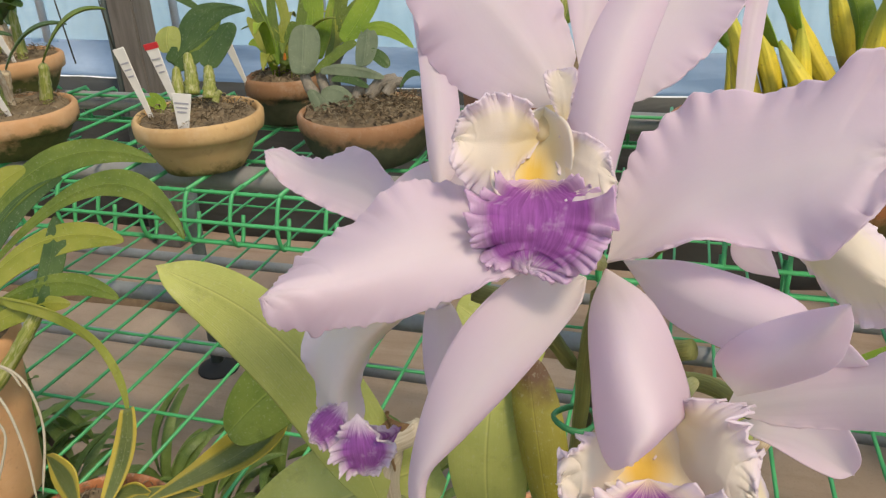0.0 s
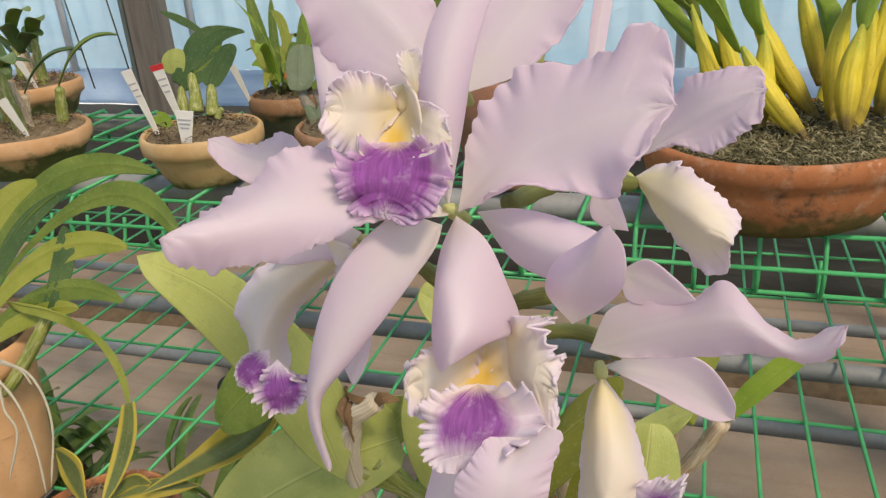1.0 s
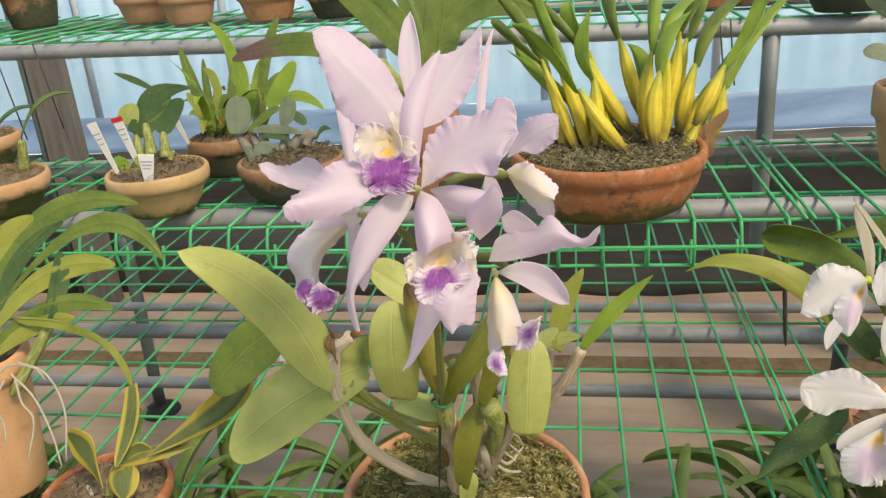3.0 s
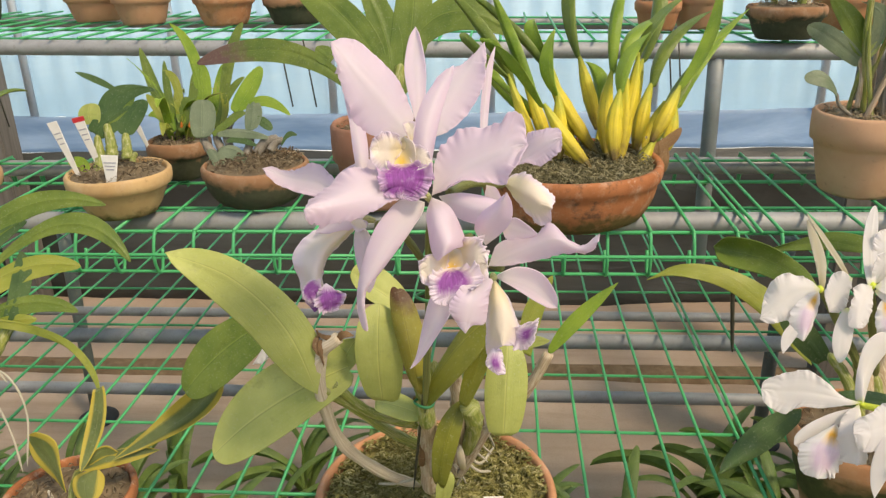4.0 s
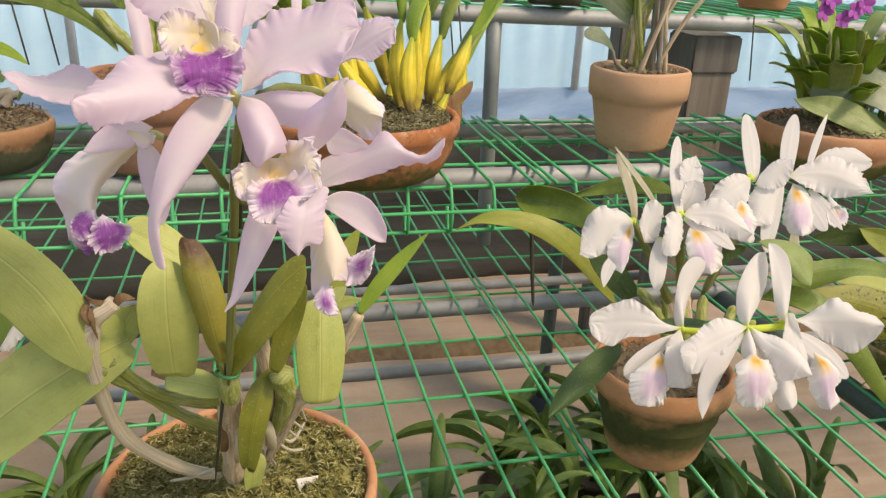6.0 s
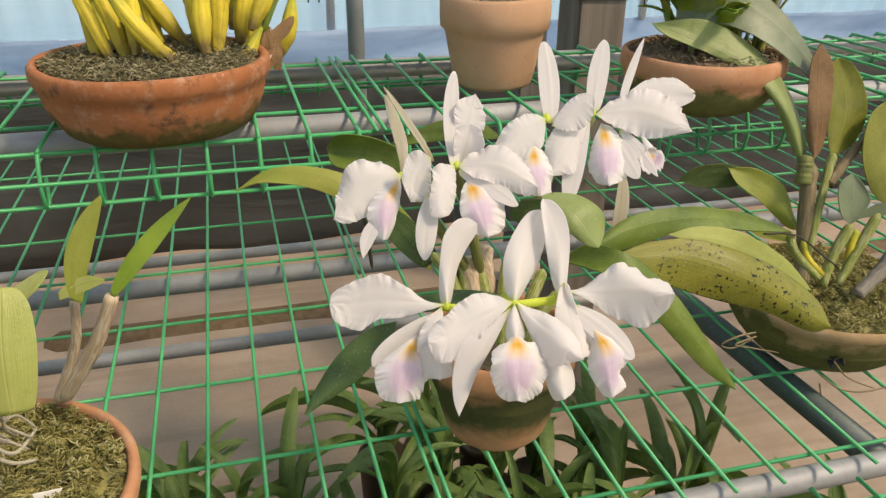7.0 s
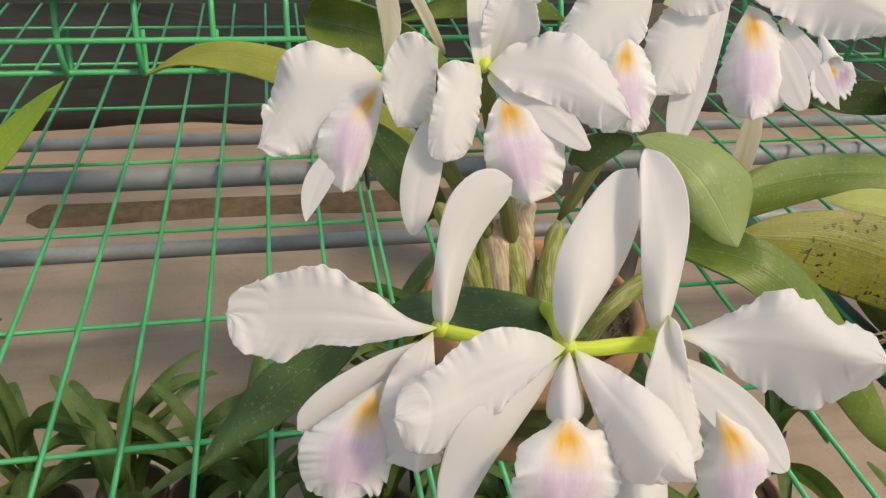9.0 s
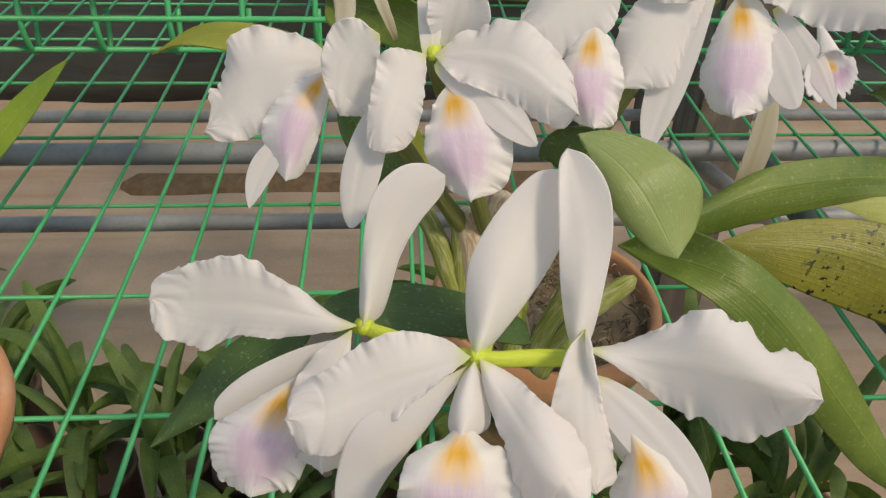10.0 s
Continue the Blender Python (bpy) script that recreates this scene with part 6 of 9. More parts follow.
sheet(left_flower, 'petal', [(-0.0335, -0.3335, 0.2552), (-0.0424, -0.3540, 0.2438), (-0.0427, -0.3660, 0.2253)], [(-0.0453, -0.3397, 0.2501), (-0.0529, -0.3500, 0.2410), (-0.0520, -0.3560, 0.2237)], [(-0.0341, -0.3438, 0.2473), (-0.0332, -0.3540, 0.2351), (-0.0339, -0.3600, 0.2235)], petal_white, 0.4)
sheet(left_flower, 'lip', [(-0.0511, -0.3415, 0.2428), (-0.0605, -0.3570, 0.2339), (-0.0666, -0.3630, 0.2108)], [(-0.0634, -0.3447, 0.2367), (-0.0775, -0.3509, 0.2304), (-0.0792, -0.3552, 0.2202), (-0.0751, -0.3576, 0.2106)], [(-0.0456, -0.3447, 0.2348), (-0.0448, -0.3509, 0.2237), (-0.0496, -0.3552, 0.2152), (-0.0566, -0.3576, 0.2074)], lip_white_front, 0.36)
side_flower = flower(white_orchid, (0.0339, -0.3520, 0.2633), (0.0326, -0.3610, 0.2696), 0.003, stalk_yellow, 'white flower with a curled pink lip')
sheet(side_flower, 'sepal', [(0.0326, -0.3610, 0.2696), (0.0343, -0.3460, 0.2936), (0.0298, -0.3295, 0.3189)], [(0.0313, -0.3530, 0.2706), (0.0284, -0.3470, 0.2864), (0.0274, -0.3407, 0.3020), (0.0271, -0.3341, 0.3158)], [(0.0381, -0.3540, 0.2688), (0.0410, -0.3490, 0.2852), (0.0426, -0.3440, 0.2988), (0.0409, -0.3385, 0.3107), (0.0354, -0.3330, 0.3178)], petal_white, 0.08)
sheet(side_flower, 'petal', [(0.0351, -0.3624, 0.2723), (0.0512, -0.3680, 0.2736), (0.0700, -0.3770, 0.2772), (0.0909, -0.3870, 0.2763)], [(0.0478, -0.3592, 0.2718), (0.0583, -0.3620, 0.2819), (0.0667, -0.3665, 0.2890), (0.0808, -0.3710, 0.2812), (0.0929, -0.3760, 0.2782)], [(0.0449, -0.3692, 0.2699), (0.0602, -0.3720, 0.2577), (0.0797, -0.3765, 0.2501), (0.0889, -0.3810, 0.2591), (0.0915, -0.3860, 0.2699)], petal_white, 0.4)
sheet(side_flower, 'petal', [(0.0348, -0.3580, 0.2761), (0.0328, -0.3754, 0.2601), (0.0364, -0.3884, 0.2415)], [(0.0277, -0.3667, 0.2732), (0.0236, -0.3754, 0.2562), (0.0274, -0.3819, 0.2401)], [(0.0345, -0.3667, 0.2772), (0.0390, -0.3754, 0.2593), (0.0435, -0.3819, 0.2413)], petal_white, 0.35)
blade(side_flower, 'sepal', (0.0368, -0.3654, 0.2641), (0.0529, -0.378, 0.2543), (0.0674, -0.392, 0.2387), (0.0601, -0.3784, 0.2561), (0.047, -0.381, 0.2485), 0.5, 0.6, 0.05, petal_white, 0.25)
sheet(side_flower, 'throat', [(0.0368, -0.3640, 0.2630), (0.0418, -0.3740, 0.2546), (0.0500, -0.3810, 0.2415)], [(0.0387, -0.3677, 0.2549), (0.0467, -0.3733, 0.2390)], [(0.0455, -0.3677, 0.2593), (0.0587, -0.3733, 0.2428)], petal_white, 0.1)
sheet(side_flower, 'lip', [(0.0472, -0.3770, 0.2538), (0.0520, -0.3910, 0.2422), (0.0530, -0.3990, 0.2189)], [(0.0461, -0.3796, 0.2437), (0.0419, -0.3852, 0.2327), (0.0460, -0.3896, 0.2232), (0.0506, -0.3928, 0.2164)], [(0.0619, -0.3806, 0.2464), (0.0682, -0.3862, 0.2395), (0.0614, -0.3906, 0.2295), (0.0636, -0.3938, 0.2209)], lip_white_front, 0.55)
far_left_flower = flower(white_orchid, (-0.0371, -0.2450, 0.3100), (-0.0406, -0.2535, 0.3106), 0.003, stalk_yellow, 'white flower with its petals folded forward')
sheet(far_left_flower, 'petal', [(-0.0405, -0.2533, 0.3120), (-0.0619, -0.2570, 0.3098), (-0.0875, -0.2625, 0.2895)], [(-0.0500, -0.2471, 0.3184), (-0.0712, -0.2490, 0.3232), (-0.0819, -0.2518, 0.3073)], [(-0.0472, -0.2611, 0.2958), (-0.0638, -0.2630, 0.2891), (-0.0807, -0.2658, 0.2870)], petal_white, 0.45)
sheet(far_left_flower, 'lip', [(-0.0420, -0.2540, 0.3105), (-0.0523, -0.2690, 0.2981), (-0.0579, -0.2785, 0.2782)], [(-0.0566, -0.2585, 0.3053), (-0.0663, -0.2660, 0.2927), (-0.0629, -0.2708, 0.2805)], [(-0.0416, -0.2585, 0.3053), (-0.0465, -0.2660, 0.2892), (-0.0529, -0.2708, 0.2766)], lip_white_front, 0.36)
blade(far_left_flower, 'sepal', (-0.0585, -0.2674, 0.2904), (-0.0661, -0.2729, 0.2801), (-0.072, -0.2797, 0.2671), (-0.0707, -0.2708, 0.2816), (-0.0605, -0.2736, 0.2817), 0.4, 0.9, 0.05, petal_white, 0.25)
blade(far_left_flower, 'dried_sepal', (-0.039, -0.25, 0.3106), (-0.0378, -0.2316, 0.3347), (-0.0417, -0.2115, 0.3567), (-0.0413, -0.2306, 0.3347), (-0.0329, -0.2329, 0.3348), 0.7, 0.4, 0.3, petal_cream, 0.25)
blade(far_left_flower, 'dried_sepal', (-0.0177, -0.2511, 0.3195), (-0.0279, -0.2325, 0.3381), (-0.0419, -0.2093, 0.3606), (-0.0304, -0.2319, 0.3381), (-0.0257, -0.2326, 0.3391), 0.5, 0.6, 0.3, petal_cream, 0.25)
centre_flower = flower(white_orchid, (-0.0038, -0.2560, 0.3197), (-0.0057, -0.2660, 0.3195), 0.003, stalk_yellow, 'white flower with an orange throat and frilled pink lip')
sheet(centre_flower, 'petal', [(-0.0233, -0.2670, 0.3279), (-0.0332, -0.2680, 0.3175), (-0.0376, -0.2710, 0.3002)], [(-0.0340, -0.2675, 0.3342), (-0.0427, -0.2680, 0.3240), (-0.0424, -0.2695, 0.3107)], [(-0.0236, -0.2675, 0.3184), (-0.0239, -0.2680, 0.3063), (-0.0292, -0.2695, 0.2993)], petal_white, 0.4)
sheet(centre_flower, 'petal', [(-0.0079, -0.2680, 0.3217), (-0.0179, -0.2790, 0.3098), (-0.0227, -0.2880, 0.2942)], [(-0.0213, -0.2735, 0.3251), (-0.0266, -0.2790, 0.3122), (-0.0278, -0.2835, 0.2957)], [(-0.0081, -0.2735, 0.3141), (-0.0105, -0.2790, 0.3003), (-0.0153, -0.2835, 0.2939)], petal_white, 0.4)
blade(centre_flower, 'sepal', (-0.0239, -0.2719, 0.304), (-0.0311, -0.2843, 0.2851), (-0.0344, -0.2952, 0.2685), (-0.0368, -0.2808, 0.2861), (-0.0233, -0.2845, 0.2863), 0.5, 0.55, 0.05, petal_white, 0.25)
blade(centre_flower, 'sepal', (-0.0058, -0.2645, 0.3193), (-0.0036, -0.2452, 0.3456), (0.0026, -0.2273, 0.374), (-0.0091, -0.2436, 0.3484), (0.0018, -0.2441, 0.3479), 0.58, 0.45, 0.05, petal_white, 0.35)
sheet(centre_flower, 'petal', [(-0.0049, -0.2654, 0.3200), (0.0197, -0.2780, 0.3225), (0.0407, -0.2940, 0.3118)], [(0.0077, -0.2637, 0.3288), (0.0251, -0.2700, 0.3335), (0.0399, -0.2780, 0.3197)], [(0.0028, -0.2767, 0.3155), (0.0203, -0.2830, 0.3108), (0.0350, -0.2910, 0.3048)], petal_white, 0.45)
blade(centre_flower, 'sepal', (-0.0038, -0.2669, 0.3185), (0.0138, -0.2804, 0.3106), (0.0289, -0.2921, 0.2995), (0.015, -0.2758, 0.317), (0.0094, -0.2834, 0.3054), 0.5, 0.6, 0.05, petal_white, 0.25)
sheet(centre_flower, 'lip', [(0.0008, -0.2710, 0.3130), (0.0023, -0.2890, 0.3013), (0.0065, -0.3005, 0.2831)], [(-0.0052, -0.2770, 0.3063), (-0.0083, -0.2860, 0.2939), (-0.0006, -0.2917, 0.2829)], [(0.0133, -0.2770, 0.3103), (0.0212, -0.2860, 0.2986), (0.0190, -0.2917, 0.2833)], lip_white_front, 0.36)
turned_flower = flower(white_orchid, (0.0032, -0.2460, 0.3131), (0.0007, -0.2520, 0.3189), 0.003, stalk_yellow, 'white flower turned aside')
sheet(turned_flower, 'petal', [(0.0006, -0.2520, 0.3207), (0.0082, -0.2470, 0.3418), (0.0140, -0.2400, 0.3604)], [(-0.0021, -0.2487, 0.3393), (-0.0008, -0.2447, 0.3567)], [(0.0171, -0.2487, 0.3376), (0.0190, -0.2447, 0.3517)], petal_white, 0.4)
sheet(turned_flower, 'petal', [(-0.0003, -0.2560, 0.3181), (0.0039, -0.2590, 0.3315), (0.0049, -0.2600, 0.3468)], [(-0.0072, -0.2620, 0.3295), (-0.0054, -0.2633, 0.3455)], [(0.0137, -0.2620, 0.3276), (0.0110, -0.2633, 0.3433)], petal_white, 0.3)
high_flower = flower(white_orchid, (0.0665, -0.2400, 0.3424), (0.0638, -0.2470, 0.3408), 0.003, stalk_yellow, 'white flower with an orange throat')
sheet(high_flower, 'petal', [(0.0629, -0.2470, 0.3426), (0.0448, -0.2525, 0.3343), (0.0268, -0.2565, 0.3230)], [(0.0534, -0.2438, 0.3458), (0.0372, -0.2465, 0.3416), (0.0275, -0.2485, 0.3284)], [(0.0597, -0.2537, 0.3267), (0.0462, -0.2565, 0.3167), (0.0316, -0.2585, 0.3146)], petal_white, 0.4)
blade(high_flower, 'sepal', (0.0683, -0.2443, 0.3381), (0.0722, -0.2287, 0.3614), (0.0732, -0.2107, 0.3874), (0.0646, -0.2264, 0.3631), (0.0792, -0.2289, 0.363), 0.5, 0.5, 0.05, petal_white, 0.25)
sheet(high_flower, 'petal', [(0.0678, -0.2480, 0.3373), (0.0819, -0.2505, 0.3480), (0.0960, -0.2516, 0.3592)], [(0.0744, -0.2457, 0.3474), (0.0852, -0.2469, 0.3578)], [(0.0786, -0.2522, 0.3339), (0.0916, -0.2535, 0.3376), (0.0959, -0.2540, 0.3500)], petal_white, 0.4)
sheet(high_flower, 'lip', [(0.0525, -0.2540, 0.3264), (0.0496, -0.2670, 0.3133), (0.0518, -0.2765, 0.2974)], [(0.0443, -0.2575, 0.3197), (0.0398, -0.2640, 0.3075), (0.0454, -0.2688, 0.2972)], [(0.0590, -0.2575, 0.3224), (0.0631, -0.2640, 0.3114), (0.0613, -0.2688, 0.2960)], lip_white_front, 0.36)
far_right_flower = flower(white_orchid, (0.1035, -0.2320, 0.3424), (0.1021, -0.2395, 0.3406), 0.003, stalk_yellow, 'white flower with a broad pink lip')
sheet(far_right_flower, 'petal', [(0.0989, -0.2410, 0.3430), (0.0793, -0.2520, 0.3269), (0.0636, -0.2625, 0.3064)], [(0.0817, -0.2425, 0.3413), (0.0657, -0.2480, 0.3283), (0.0619, -0.2532, 0.3116)], [(0.0940, -0.2465, 0.3300), (0.0884, -0.2520, 0.3152), (0.0833, -0.2572, 0.3047)], petal_white, 0.3)
blade(far_right_flower, 'sepal', (0.0981, -0.2404, 0.3383), (0.0862, -0.2552, 0.3103), (0.0759, -0.2687, 0.2844), (0.0768, -0.2535, 0.3085), (0.0907, -0.2574, 0.3087), 0.6, 0.5, 0.05, petal_white, 0.25)
blade(far_right_flower, 'sepal', (0.1036, -0.2372, 0.3417), (0.1108, -0.2235, 0.3642), (0.1197, -0.2113, 0.3871), (0.1041, -0.2217, 0.3641), (0.1182, -0.2256, 0.3643), 0.5, 0.5, 0.05, petal_white, 0.25)
sheet(far_right_flower, 'petal', [(0.1042, -0.2392, 0.3408), (0.1340, -0.2505, 0.3445), (0.1638, -0.2697, 0.3335)], [(0.1204, -0.2369, 0.3513), (0.1429, -0.2425, 0.3582), (0.1618, -0.2521, 0.3473)], [(0.1119, -0.2508, 0.3362), (0.1364, -0.2565, 0.3261), (0.1569, -0.2661, 0.3314)], petal_white, 0.45)
blade(far_right_flower, 'petal', (0.1303, -0.2361, 0.347), (0.154, -0.2379, 0.3539), (0.1771, -0.2446, 0.3535), (0.156, -0.2316, 0.3632), (0.156, -0.245, 0.3439), 0.55, 0.4, 0.4, petal_white, 0.25)
blade(far_right_flower, 'sepal', (0.1204, -0.2477, 0.3312), (0.1323, -0.2608, 0.3186), (0.1397, -0.2741, 0.3033), (0.135, -0.2607, 0.3203), (0.1278, -0.2614, 0.3151), 0.5, 0.8, 0.05, petal_white, 0.25)
blade(far_right_flower, 'sepal', (0.1164, -0.2494, 0.326), (0.1224, -0.2609, 0.3134), (0.1271, -0.271, 0.3025), (0.1273, -0.2604, 0.3168), (0.1167, -0.262, 0.3082), 0.55, 0.5, 0.05, petal_white, 0.25)
sheet(far_right_flower, 'lip', [(0.1078, -0.2425, 0.3349), (0.1057, -0.2600, 0.3203), (0.1031, -0.2729, 0.2996)], [(0.1002, -0.2482, 0.3235), (0.0948, -0.2570, 0.3088), (0.0986, -0.2635, 0.2989)], [(0.1160, -0.2482, 0.3312), (0.1235, -0.2570, 0.3126), (0.1197, -0.2635, 0.2997)], lip_white_front, 0.36)
lip(far_right_flower, (0.1347, -0.2535, 0.328), (0.1378, -0.2623, 0.3186), (0.1412, -0.2628, 0.3195), (0.1372, -0.2627, 0.3212), (0.138, -0.2717, 0.3058), lip_white, 0.07, 2.27, None, 0.12, 0.22, 1)
blade(far_right_flower, 'sepal', (0.1241, -0.2371, 0.3417), (0.1355, -0.2256, 0.3636), (0.1498, -0.2138, 0.3874), (0.1321, -0.2247, 0.3635), (0.138, -0.2267, 0.3629), 0.5, 0.7, 0.05, petal_white, 0.25)
sheet(white_orchid, 'leaf', [(0.0392, -0.3046, 0.3099), (0.0510, -0.3260, 0.3067), (0.0651, -0.3390, 0.2866)], [(0.0425, -0.3193, 0.3059), (0.0482, -0.3300, 0.2961), (0.0574, -0.3365, 0.2887)], [(0.0487, -0.3072, 0.3123), (0.0616, -0.3157, 0.3118), (0.0736, -0.3226, 0.3030), (0.0738, -0.3278, 0.2917)], leaf_mid, 0.1, 0.0011, 'broad pale leaf with a drooping pointed tip')
sheet(white_orchid, 'leaf', [(0.0676, -0.2800, 0.2484), (0.0971, -0.3080, 0.2561), (0.1203, -0.3180, 0.2404), (0.1480, -0.3260, 0.2076), (0.1939, -0.3310, 0.1519)], [(0.0811, -0.2900, 0.2644), (0.1002, -0.3034, 0.2639), (0.1202, -0.3091, 0.2511), (0.1440, -0.3143, 0.2270), (0.1710, -0.3189, 0.1898), (0.1935, -0.3221, 0.1578)], [(0.0741, -0.3007, 0.2537), (0.0911, -0.3133, 0.2495), (0.1099, -0.3200, 0.2344), (0.1385, -0.3253, 0.2013), (0.1685, -0.3297, 0.1697)], leaf_green, 0.1, 0.0011, 'long arching green leaf')
sheet(white_orchid, 'leaf', [(0.0960, -0.2500, 0.2335), (0.1470, -0.2350, 0.2456), (0.2211, -0.2200, 0.2408), (0.3223, -0.2077, 0.2115)], [(0.1209, -0.2350, 0.2405), (0.1548, -0.2260, 0.2528), (0.2113, -0.2170, 0.2506), (0.2745, -0.2091, 0.2335)], [(0.1180, -0.2450, 0.2279), (0.1574, -0.2360, 0.2320), (0.2132, -0.2270, 0.2351), (0.2756, -0.2191, 0.2224)], leaf_green, 0.1, 0.0011, 'long arching green leaf')
sheet(white_orchid, 'leaf', [(0.1182, -0.2620, 0.2368), (0.1735, -0.2660, 0.2315), (0.2301, -0.2840, 0.2128), (0.2979, -0.2995, 0.1716)], [(0.1514, -0.2544, 0.2417), (0.1934, -0.2596, 0.2412), (0.2466, -0.2704, 0.2212), (0.2915, -0.2802, 0.1901)], [(0.1431, -0.2684, 0.2204), (0.1979, -0.2736, 0.1982), (0.2458, -0.2844, 0.1846), (0.2823, -0.2942, 0.1672)], leaf_spotted, 0.1, 0.0011, 'yellowing leaf with black spots')
# lighter upper half of the spotted leaf, added as a pale sheet
sheet(white_orchid, 'leaf', [(0.1771, -0.2400, 0.2395), (0.2312, -0.2400, 0.2273), (0.2797, -0.2430, 0.2019), (0.3213, -0.2465, 0.1734)], [(0.2069, -0.2360, 0.2414), (0.2462, -0.2375, 0.2327), (0.2914, -0.2399, 0.2051)], [(0.2060, -0.2420, 0.2275), (0.2580, -0.2435, 0.2070), (0.3039, -0.2459, 0.1803)], leaf_pale, 0.1, 0.0011, 'paler upper half of the spotted leaf')
sheet(white_orchid, 'leaf', [(-0.0506, -0.2800, 0.2163), (-0.0851, -0.2918, 0.1950), (-0.1190, -0.3078, 0.1706)], [(-0.0703, -0.2799, 0.2127), (-0.0930, -0.2858, 0.1987), (-0.1109, -0.2938, 0.1771)], [(-0.0560, -0.2899, 0.2083), (-0.0791, -0.2958, 0.1861), (-0.1066, -0.3038, 0.1749)], leaf_deep, 0.1, 0.0011, 'dark green pointed leaf')
sheet(white_orchid, 'leaf', [(0.0085, -0.1500, 0.1824), (-0.0229, -0.1430, 0.2244), (-0.0698, -0.1260, 0.2621), (-0.1105, -0.1150, 0.2692), (-0.1495, -0.1087, 0.2556)], [(-0.0063, -0.1404, 0.2277), (-0.0389, -0.1288, 0.2574), (-0.0776, -0.1176, 0.2726), (-0.1188, -0.1097, 0.2729)], [(-0.0152, -0.1484, 0.2043), (-0.0464, -0.1368, 0.2353), (-0.0834, -0.1256, 0.2569), (-0.1282, -0.1177, 0.2646)], leaf_lime, 0.1, 0.0011, 'long arching yellow-green leaf')
sheet(white_orchid, 'leaf', [(0.0265, -0.1050, 0.2380), (-0.0116, -0.0600, 0.2558), (-0.0619, -0.0195, 0.2574)], [(0.0150, -0.0785, 0.2575), (-0.0190, -0.0560, 0.2743), (-0.0516, -0.0357, 0.2746)], [(0.0098, -0.0865, 0.2357), (-0.0228, -0.0640, 0.2432), (-0.0575, -0.0437, 0.2472)], leaf_green, 0.1, 0.0011, 'broad green leaf')
sheet(white_orchid, 'leaf', [(0.0827, -0.1100, 0.2845), (0.0367, -0.0650, 0.2799), (-0.0159, -0.0300, 0.2544)], [(0.0674, -0.0835, 0.2932), (0.0395, -0.0610, 0.2896), (0.0072, -0.0435, 0.2702)], [(0.0607, -0.0915, 0.2793), (0.0363, -0.0690, 0.2727), (0.0019, -0.0515, 0.2648)], leaf_green, 0.1, 0.0011, 'broad green leaf')
cane(white_orchid, 'flower_stalk', [(-0.0317, -0.3271, 0.2514), (-0.0127, -0.3411, 0.255), (0.0048, -0.3568, 0.2642), (0.0229, -0.3568, 0.2639), (0.0355, -0.3594, 0.2658)], 0.0026, 0.0026, stalk_yellow, 'yellow-green flower stalk')
cane(white_orchid, 'flower_stalk', [(0.0059, -0.3537, 0.2609), (0.0131, -0.3202, 0.2486), (0.0257, -0.2639, 0.2033)], 0.003, 0.0036, stalk_yellow)
cane(white_orchid, 'flower_stalk', [(-0.0043, -0.2584, 0.3145), (0.0042, -0.2545, 0.2871), (0.0225, -0.2413, 0.2238)], 0.0032, 0.004, stalk_green)
cane(white_orchid, 'flower_stalk', [(0.1207, -0.2026, 0.3268), (0.0879, -0.2159, 0.295), (0.046, -0.2335, 0.231)], 0.0032, 0.004, stalk_green)
cane(white_orchid, 'flower_stalk', [(-0.0347, -0.2437, 0.3062), (-0.0151, -0.246, 0.2734), (0.0147, -0.2392, 0.2237)], 0.003, 0.004, stalk_green)
blade(white_orchid, 'sheath', (0.1464, -0.2106, 0.2283), (0.1521, -0.2059, 0.2498), (0.155, -0.1973, 0.2768), (0.147, -0.2045, 0.2497), (0.158, -0.2075, 0.2499), 0.5, 0.5, 0.1, petal_cream, 0.5, 'dry papery sheath')
blade(white_orchid, 'leaf', (-0.0075, -0.2078, 0.2203), (-0.0267, -0.1955, 0.2437), (-0.0429, -0.1862, 0.2632), (-0.0357, -0.197, 0.2362), (-0.0135, -0.1977, 0.2465), 0.5, 0.5, 0.03, leaf_deep, 0.4)
blade(white_orchid, 'leaf', (0.0275, -0.3187, 0.2387), (-0.0103, -0.3113, 0.245), (-0.048, -0.3099, 0.2429), (-0.0099, -0.2985, 0.2455), (-0.0101, -0.3243, 0.2443), 0.5, 0.55, 0.03, leaf_deep, 0.4, 'dark green leaf behind the flowers')
blade(white_orchid, 'leaf', (0.0425, -0.2532, 0.2707), (0.0497, -0.2545, 0.2829), (0.0595, -0.2602, 0.2883), (0.0423, -0.2524, 0.2828), (0.0557, -0.2589, 0.2779), 0.5, 0.5, 0.03, leaf_deep, 0.4)
cane(white_orchid, 'cane', [(0.0113, -0.2531, 0.1898), (0.0104, -0.2398, 0.2246), (0.0109, -0.2295, 0.2331)], 0.0052, 0.0044, cane_green)
cane(white_orchid, 'cane', [(0.0222, -0.26, 0.1828), (0.0227, -0.249, 0.214), (0.0222, -0.2346, 0.2297)], 0.0052, 0.0044, cane_green)
cane(white_orchid, 'cane', [(0.0331, -0.2669, 0.1757), (0.0358, -0.2546, 0.2106), (0.0443, -0.2387, 0.2336)], 0.0052, 0.0044, cane_green)
cane(white_orchid, 'cane', [(0.0144, -0.2578, 0.1826), (0.0002, -0.239, 0.2208), (-0.0103, -0.2217, 0.2364)], 0.0052, 0.0044, cane_green)
cane(white_orchid, 'cane', [(0.041, -0.2691, 0.1758), (0.0549, -0.2618, 0.2073), (0.0689, -0.2494, 0.2267)], 0.0052, 0.0044, cane_green)
